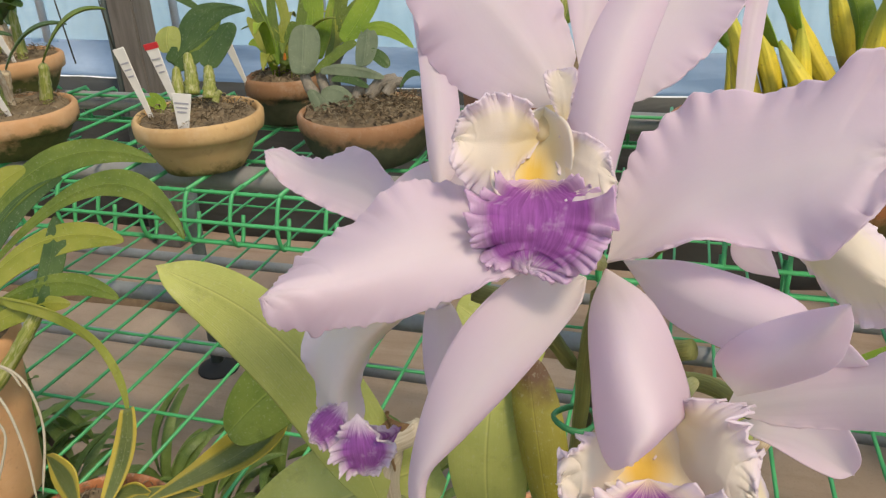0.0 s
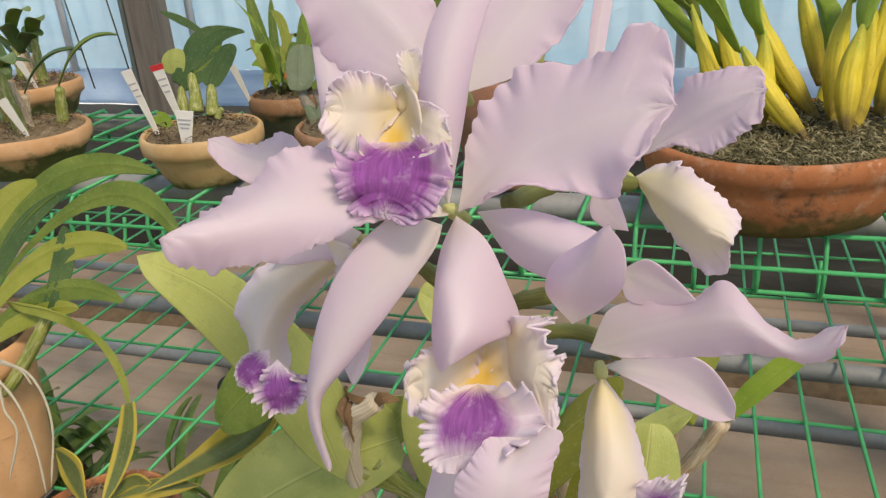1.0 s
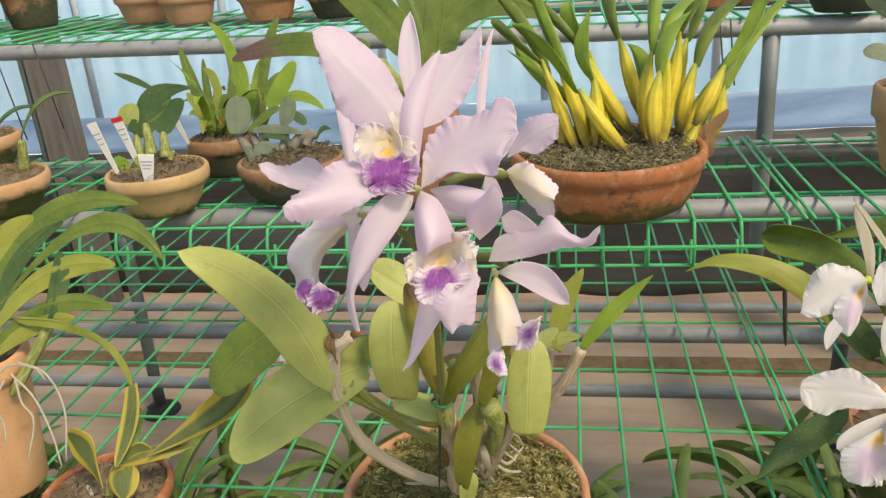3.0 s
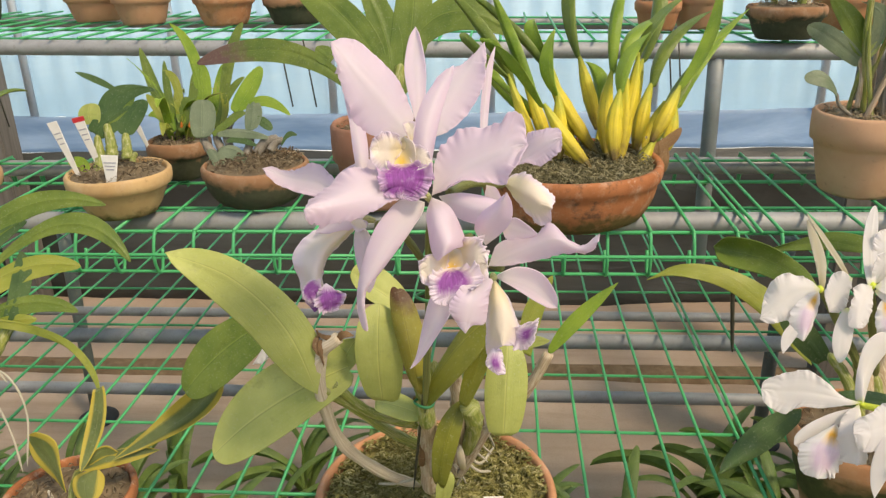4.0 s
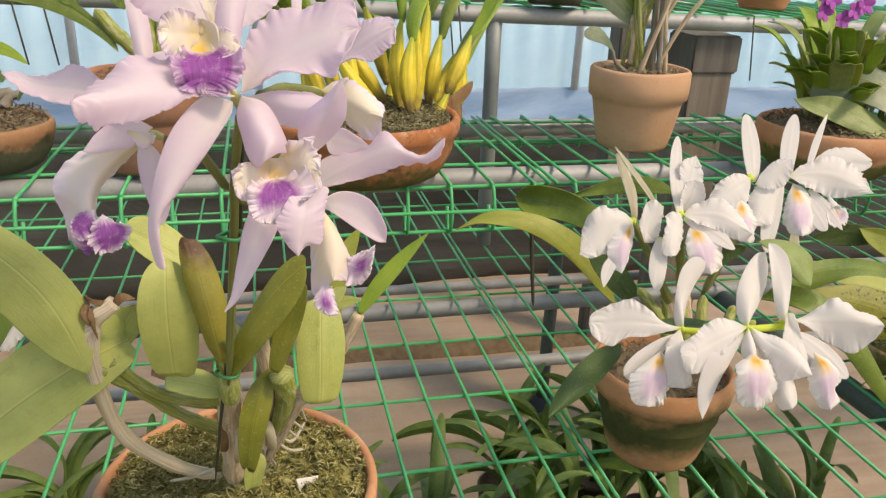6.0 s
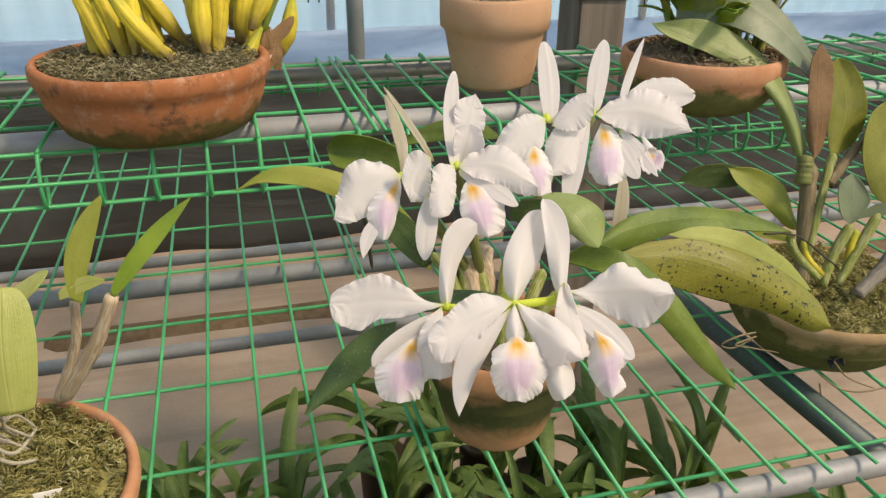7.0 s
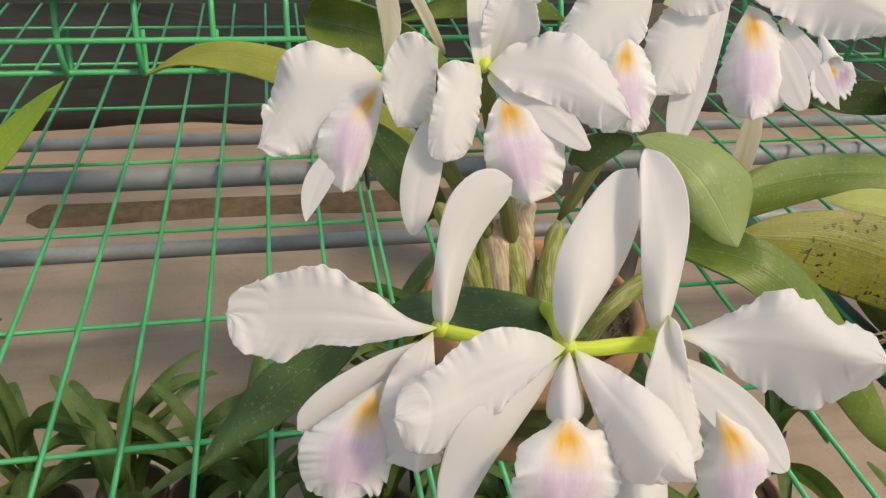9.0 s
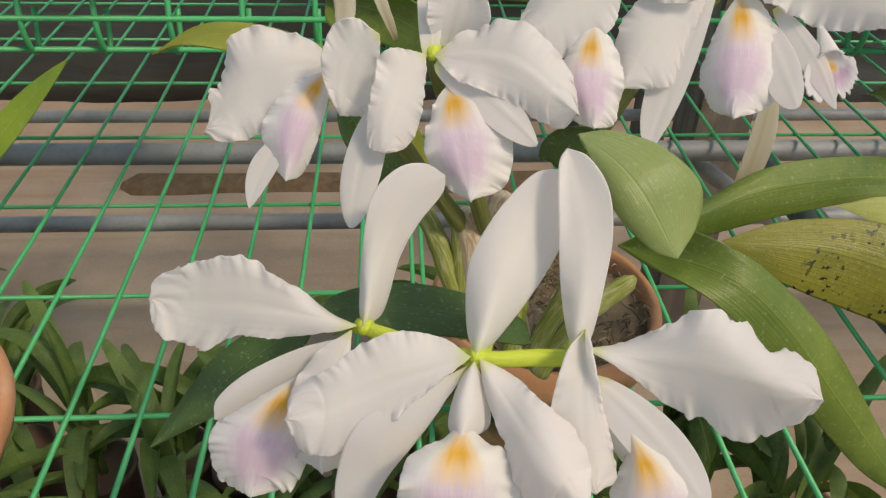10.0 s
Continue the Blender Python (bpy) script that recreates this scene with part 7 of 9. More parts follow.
cane(white_orchid, 'cane', [(0.0445, -0.272, 0.1723), (0.0618, -0.2676, 0.2003), (0.0853, -0.2597, 0.2161)], 0.0052, 0.0044, cane_green)
cane(white_orchid, 'cane', [(0.022, -0.2609, 0.181), (0.0143, -0.2409, 0.2246), (0.0139, -0.234, 0.2371)], 0.0055, 0.0075, cane_tan)
cane(white_orchid, 'cane', [(0.0398, -0.26, 0.1704), (0.0272, -0.2398, 0.2225), (0.0289, -0.2295, 0.2424)], 0.0055, 0.0065, cane_tan)

# arching orchid in a tall clay pot, and the variegated one beside it
arching_orchid = thing("potted_orchid", ARCH_POT, "arching strap-leaved orchid with white roots in a tall clay pot", "orchid")
blade(arching_orchid, 'leaf', (-0.9147, -0.1577, 0.1872), (-0.8382, -0.0943, 0.31), (-0.7241, -0.0704, 0.3226), (-0.8382, -0.0894, 0.3218), (-0.8319, -0.0984, 0.2978), 0.5, 0.6, 0.02, leaf_green, 0.5)
blade(arching_orchid, 'leaf', (-0.9083, -0.1568, 0.1868), (-0.7875, -0.0897, 0.301), (-0.6976, -0.0902, 0.2642), (-0.7812, -0.0839, 0.3125), (-0.7939, -0.0948, 0.2913), 0.5, 0.6, 0.02, leaf_green, 0.5)
blade(arching_orchid, 'leaf', (-0.8956, -0.1526, 0.192), (-0.832, -0.1155, 0.2563), (-0.7496, -0.0994, 0.2626), (-0.8257, -0.1098, 0.2678), (-0.8289, -0.1212, 0.2413), 0.5, 0.6, 0.02, leaf_lime, 0.5)
blade(arching_orchid, 'leaf', (-0.8258, -0.1355, 0.2055), (-0.813, -0.1166, 0.2463), (-0.8111, -0.1021, 0.2805), (-0.8219, -0.1178, 0.2468), (-0.8004, -0.1148, 0.2455), 0.5, 0.6, 0.02, leaf_deep, 0.5)
blade(arching_orchid, 'leaf', (-0.902, -0.1608, 0.1746), (-0.8258, -0.1269, 0.2263), (-0.7516, -0.1183, 0.2177), (-0.8194, -0.1229, 0.2336), (-0.8226, -0.1314, 0.2142), 0.5, 0.6, 0.02, leaf_green, 0.5)
blade(arching_orchid, 'leaf', (-0.8892, -0.1444, 0.2094), (-0.8573, -0.1105, 0.2786), (-0.8065, -0.0887, 0.311), (-0.87, -0.1073, 0.2912), (-0.8447, -0.1112, 0.2719), 0.5, 0.6, 0.02, leaf_deep, 0.5)
blade(arching_orchid, 'leaf', (-0.9145, -0.1381, 0.2346), (-0.8827, -0.1116, 0.286), (-0.8382, -0.0912, 0.3177), (-0.889, -0.1075, 0.2982), (-0.8732, -0.1151, 0.2736), 0.5, 0.6, 0.02, leaf_lime, 0.5)
blade(arching_orchid, 'leaf', (-0.8957, -0.16, 0.1742), (-0.8385, -0.1373, 0.2063), (-0.7941, -0.1274, 0.2125), (-0.8385, -0.1343, 0.2134), (-0.8373, -0.141, 0.1968), 0.5, 0.6, 0.02, leaf_lime, 0.5)
blade(arching_orchid, 'leaf', (-0.8639, -0.1371, 0.2167), (-0.7634, -0.1567, 0.2089), (-0.6994, -0.1967, 0.1662), (-0.7634, -0.1551, 0.2129), (-0.7622, -0.1585, 0.2042), 0.4, 0.7, 0.02, leaf_lime, 0.5)
blade(arching_orchid, 'leaf', (-0.6993, -0.1949, 0.1706), (-0.7018, -0.2112, 0.1321), (-0.7104, -0.2368, 0.1002), (-0.6935, -0.2082, 0.136), (-0.7125, -0.2139, 0.13), 0.5, 0.7, 0.02, leaf_variegated, 0.5, 'twisted yellow-edged leaf')
cane(arching_orchid, 'stem', [(-0.8227, -0.1351, 0.2054), (-0.8386, -0.1496, 0.1767), (-0.8641, -0.1703, 0.1368)], 0.006, 0.006, cane_green)
cane(arching_orchid, 'root', [(-0.8232, -0.1941, 0.1952), (-0.7933, -0.1946, 0.1822), (-0.7743, -0.2058, 0.1475), (-0.7726, -0.2264, 0.097)], 0.0013, 0.0010, root_white, 'pale aerial root')
cane(arching_orchid, 'root', [(-0.8292, -0.1996, 0.1843), (-0.8054, -0.2055, 0.1605), (-0.7875, -0.2169, 0.1259), (-0.7768, -0.2293, 0.0917)], 0.0013, 0.0010, root_white, 'pale aerial root')
cane(arching_orchid, 'root', [(-0.8352, -0.2027, 0.1791), (-0.8443, -0.2133, 0.1573), (-0.8354, -0.2213, 0.1344), (-0.8342, -0.2281, 0.1175)], 0.0013, 0.0010, root_white, 'pale aerial root')
cane(arching_orchid, 'root', [(-0.8245, -0.2012, 0.1785), (-0.8174, -0.2095, 0.1557), (-0.8054, -0.2148, 0.1382), (-0.8115, -0.2318, 0.0994)], 0.0013, 0.0010, root_white, 'pale aerial root')
cane(arching_orchid, 'root', [(-0.8412, -0.2013, 0.1851), (-0.8292, -0.1961, 0.1927), (-0.8053, -0.1939, 0.1885), (-0.7934, -0.1969, 0.1766)], 0.0013, 0.0010, root_white, 'pale aerial root')

variegated_orchid = thing("potted_orchid", VARI_POT, "young orchid with yellow-edged leaves in a terracotta pot", "orchid")
sheet(variegated_orchid, 'leaf', [(-0.6858, -0.2207, 0.1022), (-0.6481, -0.1900, 0.1139), (-0.6157, -0.1680, 0.1303), (-0.5862, -0.1500, 0.1628)], [(-0.6652, -0.1917, 0.1146), (-0.6251, -0.1730, 0.1485), (-0.5928, -0.1575, 0.1669)], [(-0.6549, -0.2037, 0.1076), (-0.6109, -0.1850, 0.1245), (-0.5868, -0.1695, 0.1448)], leaf_variegated, 0.1, 0.0011, 'long yellow-edged leaf')
sheet(variegated_orchid, 'leaf', [(-0.7324, -0.2350, 0.0731), (-0.7550, -0.2160, 0.1045), (-0.7811, -0.2050, 0.1190)], [(-0.7506, -0.2223, 0.0796), (-0.7746, -0.2123, 0.0974)], [(-0.7387, -0.2255, 0.0952), (-0.7436, -0.2160, 0.1200), (-0.7636, -0.2105, 0.1270)], leaf_variegated, 0.1, 0.0011)
sheet(variegated_orchid, 'leaf', [(-0.7262, -0.2220, 0.0892), (-0.6903, -0.2070, 0.0999), (-0.6467, -0.1960, 0.0986)], [(-0.7108, -0.2060, 0.0947), (-0.6745, -0.1973, 0.1026)], [(-0.7047, -0.2160, 0.0873), (-0.6691, -0.2073, 0.0930)], leaf_variegated, 0.1, 0.0011)
sheet(variegated_orchid, 'leaf', [(-0.7089, -0.2400, 0.0604), (-0.7141, -0.2280, 0.0799), (-0.7066, -0.2150, 0.0884)], [(-0.7257, -0.2320, 0.0697), (-0.7263, -0.2237, 0.0840)], [(-0.6974, -0.2320, 0.0706), (-0.6959, -0.2237, 0.0836)], leaf_variegated, 0.1, 0.0011)
sheet(variegated_orchid, 'leaf', [(-0.7145, -0.2220, 0.0947), (-0.7019, -0.2100, 0.1056), (-0.6861, -0.2070, 0.1026)], [(-0.7122, -0.2140, 0.1049), (-0.6960, -0.2090, 0.1114)], [(-0.7073, -0.2140, 0.0942), (-0.6928, -0.2090, 0.0955)], leaf_variegated, 0.1, 0.0011)
cane(variegated_orchid, 'cane', [(-0.7379, -0.2299, 0.0342), (-0.7354, -0.2178, 0.0625), (-0.7305, -0.2089, 0.0821)], 0.006, 0.004, cane_green)
cane(variegated_orchid, 'cane', [(-0.7123, -0.2193, 0.0497), (-0.7214, -0.2159, 0.0617), (-0.7256, -0.2094, 0.079)], 0.004, 0.004, cane_tan)
cane(variegated_orchid, 'root', [(-0.7458, -0.2311, 0.0347), (-0.7549, -0.2252, 0.0523), (-0.761, -0.2214, 0.0641)], 0.0022, 0.0016, root_white)
cane(variegated_orchid, 'root', [(-0.7276, -0.2285, 0.0336), (-0.7214, -0.2229, 0.0446), (-0.7153, -0.2186, 0.0528)], 0.0022, 0.0016, root_white)
cane(variegated_orchid, 'root', [(-0.7428, -0.2311, 0.0333), (-0.7397, -0.2231, 0.0514), (-0.739, -0.216, 0.0684)], 0.0022, 0.0016, root_white)

mossy_orchid = thing("potted_orchid", MOSSY_POT, "tall orchid with yellowing leaves in a mossy shallow bowl", "orchid")
sheet(mossy_orchid, 'leaf', [(0.4260, -0.0850, 0.2221), (0.4103, -0.0650, 0.2728), (0.3809, -0.0300, 0.3141), (0.3233, 0.0000, 0.3437), (0.2829, 0.0100, 0.3569)], [(0.4219, -0.0690, 0.2351), (0.4000, -0.0440, 0.2880), (0.3583, -0.0180, 0.3198), (0.2991, 0.0020, 0.3442)], [(0.4360, -0.0690, 0.2431), (0.4241, -0.0440, 0.2896), (0.3954, -0.0180, 0.3295), (0.3408, 0.0020, 0.3592)], leaf_mid, 0.1, 0.0011, 'long paler upper half of the spotted leaf')
sheet(mossy_orchid, 'sheath', [(0.4316, -0.0920, 0.2317), (0.4406, -0.0700, 0.2837), (0.4488, -0.0450, 0.3403)], [(0.4291, -0.0770, 0.2518), (0.4298, -0.0660, 0.2890), (0.4353, -0.0535, 0.3221)], [(0.4519, -0.0770, 0.2414), (0.4601, -0.0660, 0.2874), (0.4620, -0.0535, 0.3210)], leaf_brown, 0.1, 0.0011, 'dry brown sheath')
sheet(mossy_orchid, 'leaf', [(0.4590, -0.0850, 0.2273), (0.4850, -0.0620, 0.2734), (0.4791, -0.0400, 0.3227)], [(0.4600, -0.0695, 0.2535), (0.4614, -0.0580, 0.2911), (0.4671, -0.0470, 0.3167)], [(0.4927, -0.0758, 0.2412), (0.5083, -0.0666, 0.2703), (0.5026, -0.0576, 0.3004), (0.4892, -0.0488, 0.3195)], leaf_olive, 0.1, 0.0011, 'broad olive leaf')
sheet(mossy_orchid, 'leaf', [(0.5141, -0.1200, 0.1802), (0.5118, -0.1000, 0.2354), (0.5305, -0.0750, 0.2887)], [(0.4933, -0.1100, 0.2011), (0.4815, -0.1000, 0.2406), (0.4934, -0.0875, 0.2739)], [(0.5522, -0.1100, 0.1866), (0.5505, -0.1000, 0.2386), (0.5430, -0.0875, 0.2796)], leaf_olive, 0.1, 0.0011, 'broad olive leaf')
sheet(mossy_orchid, 'leaf', [(0.4199, -0.1050, 0.1582), (0.3967, -0.0800, 0.1923), (0.3551, -0.0580, 0.2167)], [(0.4141, -0.0925, 0.1579), (0.3859, -0.0800, 0.1840), (0.3623, -0.0690, 0.2017)], [(0.4207, -0.0925, 0.1699), (0.4103, -0.0800, 0.2003), (0.3821, -0.0690, 0.2171)], leaf_lime, 0.1, 0.0011, 'yellowing leaf')
sheet(mossy_orchid, 'leaf', [(0.3797, -0.0660, 0.2071), (0.3461, -0.0550, 0.2121), (0.3048, -0.0450, 0.2016)], [(0.3670, -0.0587, 0.1950), (0.3317, -0.0517, 0.1937)], [(0.3619, -0.0587, 0.2200), (0.3242, -0.0517, 0.2182)], leaf_dark, 0.1, 0.0011)
sheet(mossy_orchid, 'leaf', [(0.4666, -0.1250, 0.1682), (0.4669, -0.1210, 0.1924), (0.4647, -0.1120, 0.2205)], [(0.4500, -0.1260, 0.1808), (0.4422, -0.1240, 0.2048), (0.4478, -0.1195, 0.2163)], [(0.4764, -0.1260, 0.1782), (0.4844, -0.1240, 0.1932), (0.4749, -0.1195, 0.2104)], leaf_grey, 0.1, 0.0011, 'pale green bract')
sheet(mossy_orchid, 'leaf', [(0.4687, -0.1250, 0.1705), (0.4900, -0.1240, 0.1841), (0.5241, -0.1240, 0.1771)], [(0.4775, -0.1243, 0.1792), (0.4988, -0.1240, 0.1888)], [(0.4790, -0.1243, 0.1741), (0.5035, -0.1240, 0.1741)], leaf_grey, 0.1, 0.0011)
sheet(mossy_orchid, 'leaf', [(0.4129, -0.1120, 0.1493), (0.3724, -0.1180, 0.1687), (0.3400, -0.1250, 0.1793)], [(0.3903, -0.1160, 0.1535), (0.3588, -0.1203, 0.1651)], [(0.3863, -0.1160, 0.1707), (0.3551, -0.1203, 0.1818)], leaf_lime, 0.1, 0.0011)
cane(mossy_orchid, 'cane', [(0.4183, -0.1280, 0.1071), (0.4251, -0.1100, 0.1547), (0.4283, -0.0980, 0.1932), (0.4307, -0.0880, 0.2287)], 0.0085, 0.008, cane_brown, 'thick brown sheathed cane')
cane(mossy_orchid, 'cane', [(0.4211, -0.0960, 0.2065), (0.4237, -0.0910, 0.2213), (0.4255, -0.0860, 0.2343)], 0.0084, 0.0078, stalk_green)
cane(mossy_orchid, 'cane', [(0.4215, -0.1250, 0.1300), (0.4336, -0.1120, 0.1735), (0.4524, -0.0920, 0.2163), (0.4615, -0.0850, 0.2331)], 0.0036, 0.0052, cane_green)
cane(mossy_orchid, 'cane', [(0.4509, -0.0980, 0.2046), (0.4725, -0.0900, 0.2231), (0.4953, -0.0820, 0.2429)], 0.0055, 0.005, cane_brown)
cane(mossy_orchid, 'cane', [(0.4926, -0.0830, 0.2398), (0.5154, -0.0740, 0.2631), (0.5408, -0.0660, 0.2842)], 0.0034, 0.003, cane_grey)
cane(mossy_orchid, 'cane', [(0.4380, -0.1380, 0.1071), (0.4487, -0.1300, 0.1357), (0.4686, -0.1240, 0.1688)], 0.0045, 0.006, cane_green)
cane(mossy_orchid, 'cane', [(0.4548, -0.1400, 0.1073), (0.4760, -0.1320, 0.1399), (0.4995, -0.1250, 0.1774)], 0.0044, 0.0058, cane_green)
cane(mossy_orchid, 'cane', [(0.4671, -0.1350, 0.1098), (0.4714, -0.1280, 0.1386), (0.4782, -0.1220, 0.1607)], 0.004, 0.0048, bulb_yellow)
cane(mossy_orchid, 'cane', [(0.4738, -0.1500, 0.0969), (0.5054, -0.1420, 0.1185), (0.5306, -0.1350, 0.1468)], 0.0065, 0.0085, cane_grey)
cane(mossy_orchid, 'cane', [(0.5253, -0.1500, 0.0901), (0.5263, -0.1400, 0.1314), (0.5304, -0.1300, 0.1714)], 0.006, 0.008, cane_brown)
cane(mossy_orchid, 'cane', [(0.4330, -0.1350, 0.1141), (0.4093, -0.1220, 0.1396), (0.4015, -0.1120, 0.1631)], 0.0042, 0.0042, cane_green)
cane(mossy_orchid, 'cane', [(0.4451, -0.1380, 0.1108), (0.4226, -0.1260, 0.1336), (0.4196, -0.1150, 0.1512)], 0.003, 0.0034, bulb_yellow)
cane(mossy_orchid, 'dry_stalk', [(0.3650, -0.1200, 0.1667), (0.4057, -0.1200, 0.1599), (0.4331, -0.1300, 0.1407), (0.4511, -0.1380, 0.1264)], 0.0011, 0.0011, dark_wire)
cane(mossy_orchid, 'root', [(0.3257, -0.1850, 0.0935), (0.3026, -0.1900, 0.0956), (0.2859, -0.1900, 0.0889), (0.3003, -0.1900, 0.0828), (0.3242, -0.1870, 0.0887)], 0.001, 0.0007, cane_brown, 'thin dry root')
cane(mossy_orchid, 'root', [(0.3249, -0.1880, 0.0910), (0.3014, -0.1900, 0.0864), (0.3178, -0.1900, 0.0807), (0.3547, -0.1900, 0.0685)], 0.001, 0.0007, cane_brown, 'thin dry root')
cane(mossy_orchid, 'root', [(0.4024, -0.2000, 0.0406), (0.4265, -0.2050, 0.0228), (0.4597, -0.2050, 0.0134), (0.5066, -0.2000, 0.0108)], 0.001, 0.0007, cane_brown, 'thin dry root')
cane(mossy_orchid, 'root', [(0.4250, -0.1900, 0.0471), (0.4435, -0.1950, 0.0268), (0.4787, -0.2000, 0.0100)], 0.001, 0.0007, cane_brown, 'thin dry root')
cane(mossy_orchid, 'root', [(0.4039, -0.2000, 0.0302), (0.4108, -0.2000, 0.0117)], 0.001, 0.0007, cane_brown, 'thin dry root')

big_leaf_orchid = thing("potted_orchid", BIGLEAF_POT, "orchid with very large arching leaves in a plain terracotta pot", "orchid")
blade(big_leaf_orchid, 'leaf', (-0.4852, 0.1849, 0.3887), (-0.5807, 0.204, 0.4461), (-0.7057, 0.1954, 0.4341), (-0.5882, 0.2098, 0.4617), (-0.5768, 0.1981, 0.4305), 0.5, 0.55, 0.02, leaf_arch, 0.5)
blade(big_leaf_orchid, 'leaf', (-0.4626, 0.2027, 0.4329), (-0.5086, 0.2235, 0.4905), (-0.5749, 0.2397, 0.5378), (-0.4869, 0.2269, 0.4973), (-0.5339, 0.2174, 0.4768), 0.5, 0.55, 0.02, leaf_green, 0.5)
blade(big_leaf_orchid, 'leaf', (-0.4489, 0.1887, 0.3956), (-0.4499, 0.2124, 0.4567), (-0.4876, 0.2426, 0.5381), (-0.4681, 0.2117, 0.4566), (-0.4319, 0.2182, 0.4703), 0.5, 0.55, 0.02, leaf_green, 0.5)
blade(big_leaf_orchid, 'leaf', (-0.4371, 0.1865, 0.3888), (-0.4173, 0.2187, 0.4704), (-0.4151, 0.2529, 0.5587), (-0.4429, 0.2205, 0.4771), (-0.3905, 0.2222, 0.4773), 0.5, 0.55, 0.02, leaf_green, 0.5)
blade(big_leaf_orchid, 'leaf', (-0.4276, 0.2026, 0.4296), (-0.3704, 0.2281, 0.4909), (-0.2826, 0.2206, 0.464), (-0.3707, 0.236, 0.5113), (-0.3663, 0.2191, 0.4672), 0.5, 0.55, 0.02, leaf_green, 0.5)
blade(big_leaf_orchid, 'leaf', (-0.5223, 0.202, 0.4361), (-0.5334, 0.2043, 0.4428), (-0.5444, 0.2076, 0.4523), (-0.5405, 0.2001, 0.4326), (-0.5225, 0.2073, 0.4497), 0.5, 0.55, 0.02, leaf_green, 0.5)
cane(big_leaf_orchid, 'cane', [(-0.4469, 0.177, 0.365), (-0.4647, 0.183, 0.3819), (-0.4854, 0.1901, 0.4022), (-0.5061, 0.1986, 0.4259)], 0.0085, 0.0075, cane_green)
cane(big_leaf_orchid, 'cane', [(-0.4469, 0.177, 0.365), (-0.4489, 0.1887, 0.3956), (-0.4626, 0.2027, 0.4329)], 0.0075, 0.0085, cane_green)
cane(big_leaf_orchid, 'cane', [(-0.4375, 0.1773, 0.365), (-0.4358, 0.1892, 0.3956), (-0.4312, 0.2025, 0.4296)], 0.0075, 0.0075, cane_green)

# bowl of yellow bulbs
yellow_orchid = thing("potted_orchid", BOWL_POT, "orchid with ribbed yellow bulbs in a wide terracotta bowl", "orchid")
bulb(yellow_orchid, (-0.2485, 0.0754, 0.3217), (-0.2896, 0.1128, 0.4283), 0.0089)
blade(yellow_orchid, 'leaf', (-0.2896, 0.1107, 0.4232), (-0.3316, 0.1196, 0.4615), (-0.3424, 0.1449, 0.4739), (-0.341, 0.1308, 0.4604), (-0.3232, 0.1166, 0.4615), 0.45, 1.0, 0.02, leaf_green, 0.35)
bulb(yellow_orchid, (-0.205, 0.1225, 0.3149), (-0.2337, 0.1645, 0.4278), 0.0088)
blade(yellow_orchid, 'leaf', (-0.2337, 0.1623, 0.4225), (-0.2525, 0.1771, 0.4657), (-0.2556, 0.2058, 0.4832), (-0.2673, 0.1876, 0.4652), (-0.2501, 0.1733, 0.4661), 0.45, 1.0, 0.02, leaf_fresh, 0.35)
bulb(yellow_orchid, (-0.1671, 0.1014, 0.3269), (-0.1621, 0.1434, 0.4264), 0.0108)
blade(yellow_orchid, 'leaf', (-0.1622, 0.1413, 0.4213), (-0.1605, 0.1672, 0.4833), (-0.1397, 0.2107, 0.5271), (-0.1632, 0.1795, 0.4822), (-0.1495, 0.1645, 0.483), 0.45, 1.0, 0.02, leaf_fresh, 0.35)
bulb(yellow_orchid, (-0.1295, 0.1317, 0.3289), (-0.1086, 0.167, 0.4059), 0.0108)
blade(yellow_orchid, 'leaf', (-0.1087, 0.1649, 0.4007), (-0.0865, 0.1897, 0.4519), (-0.0239, 0.2365, 0.4873), (-0.0924, 0.2014, 0.4508), (-0.075, 0.1871, 0.4518), 0.45, 1.0, 0.02, leaf_green, 0.35)
bulb(yellow_orchid, (-0.1199, 0.1294, 0.3074), (-0.0901, 0.1656, 0.3833), 0.0097)
blade(yellow_orchid, 'leaf', (-0.0902, 0.1635, 0.378), (-0.0604, 0.1842, 0.4164), (0.0029, 0.2358, 0.463), (-0.0625, 0.1963, 0.4146), (-0.05, 0.1816, 0.4164), 0.45, 1.0, 0.02, leaf_fresh, 0.35)
bulb(yellow_orchid, (-0.2328, 0.0801, 0.3115), (-0.254, 0.1107, 0.3939), 0.0094)
blade(yellow_orchid, 'leaf', (-0.254, 0.1086, 0.3888), (-0.2828, 0.1317, 0.4561), (-0.3128, 0.1781, 0.5273), (-0.2888, 0.1433, 0.4548), (-0.2721, 0.1291, 0.456), 0.45, 1.0, 0.02, leaf_fresh, 0.35)
bulb(yellow_orchid, (-0.2627, 0.0855, 0.3105), (-0.2816, 0.123, 0.4086), 0.01)
blade(yellow_orchid, 'leaf', (-0.2816, 0.1208, 0.4034), (-0.3178, 0.142, 0.4689), (-0.3811, 0.1824, 0.5388), (-0.3237, 0.1537, 0.4677), (-0.3044, 0.1397, 0.4686), 0.45, 1.0, 0.02, leaf_green, 0.35)
bulb(yellow_orchid, (-0.2355, 0.0761, 0.3177), (-0.2729, 0.1158, 0.4286), 0.0097)
blade(yellow_orchid, 'leaf', (-0.2729, 0.1137, 0.4235), (-0.3063, 0.1235, 0.4605), (-0.316, 0.1457, 0.465), (-0.3185, 0.1343, 0.4596), (-0.2982, 0.1205, 0.4605), 0.45, 1.0, 0.02, leaf_fresh, 0.35)
bulb(yellow_orchid, (-0.1934, 0.0553, 0.3262), (-0.2476, 0.0765, 0.3989), 0.0106)
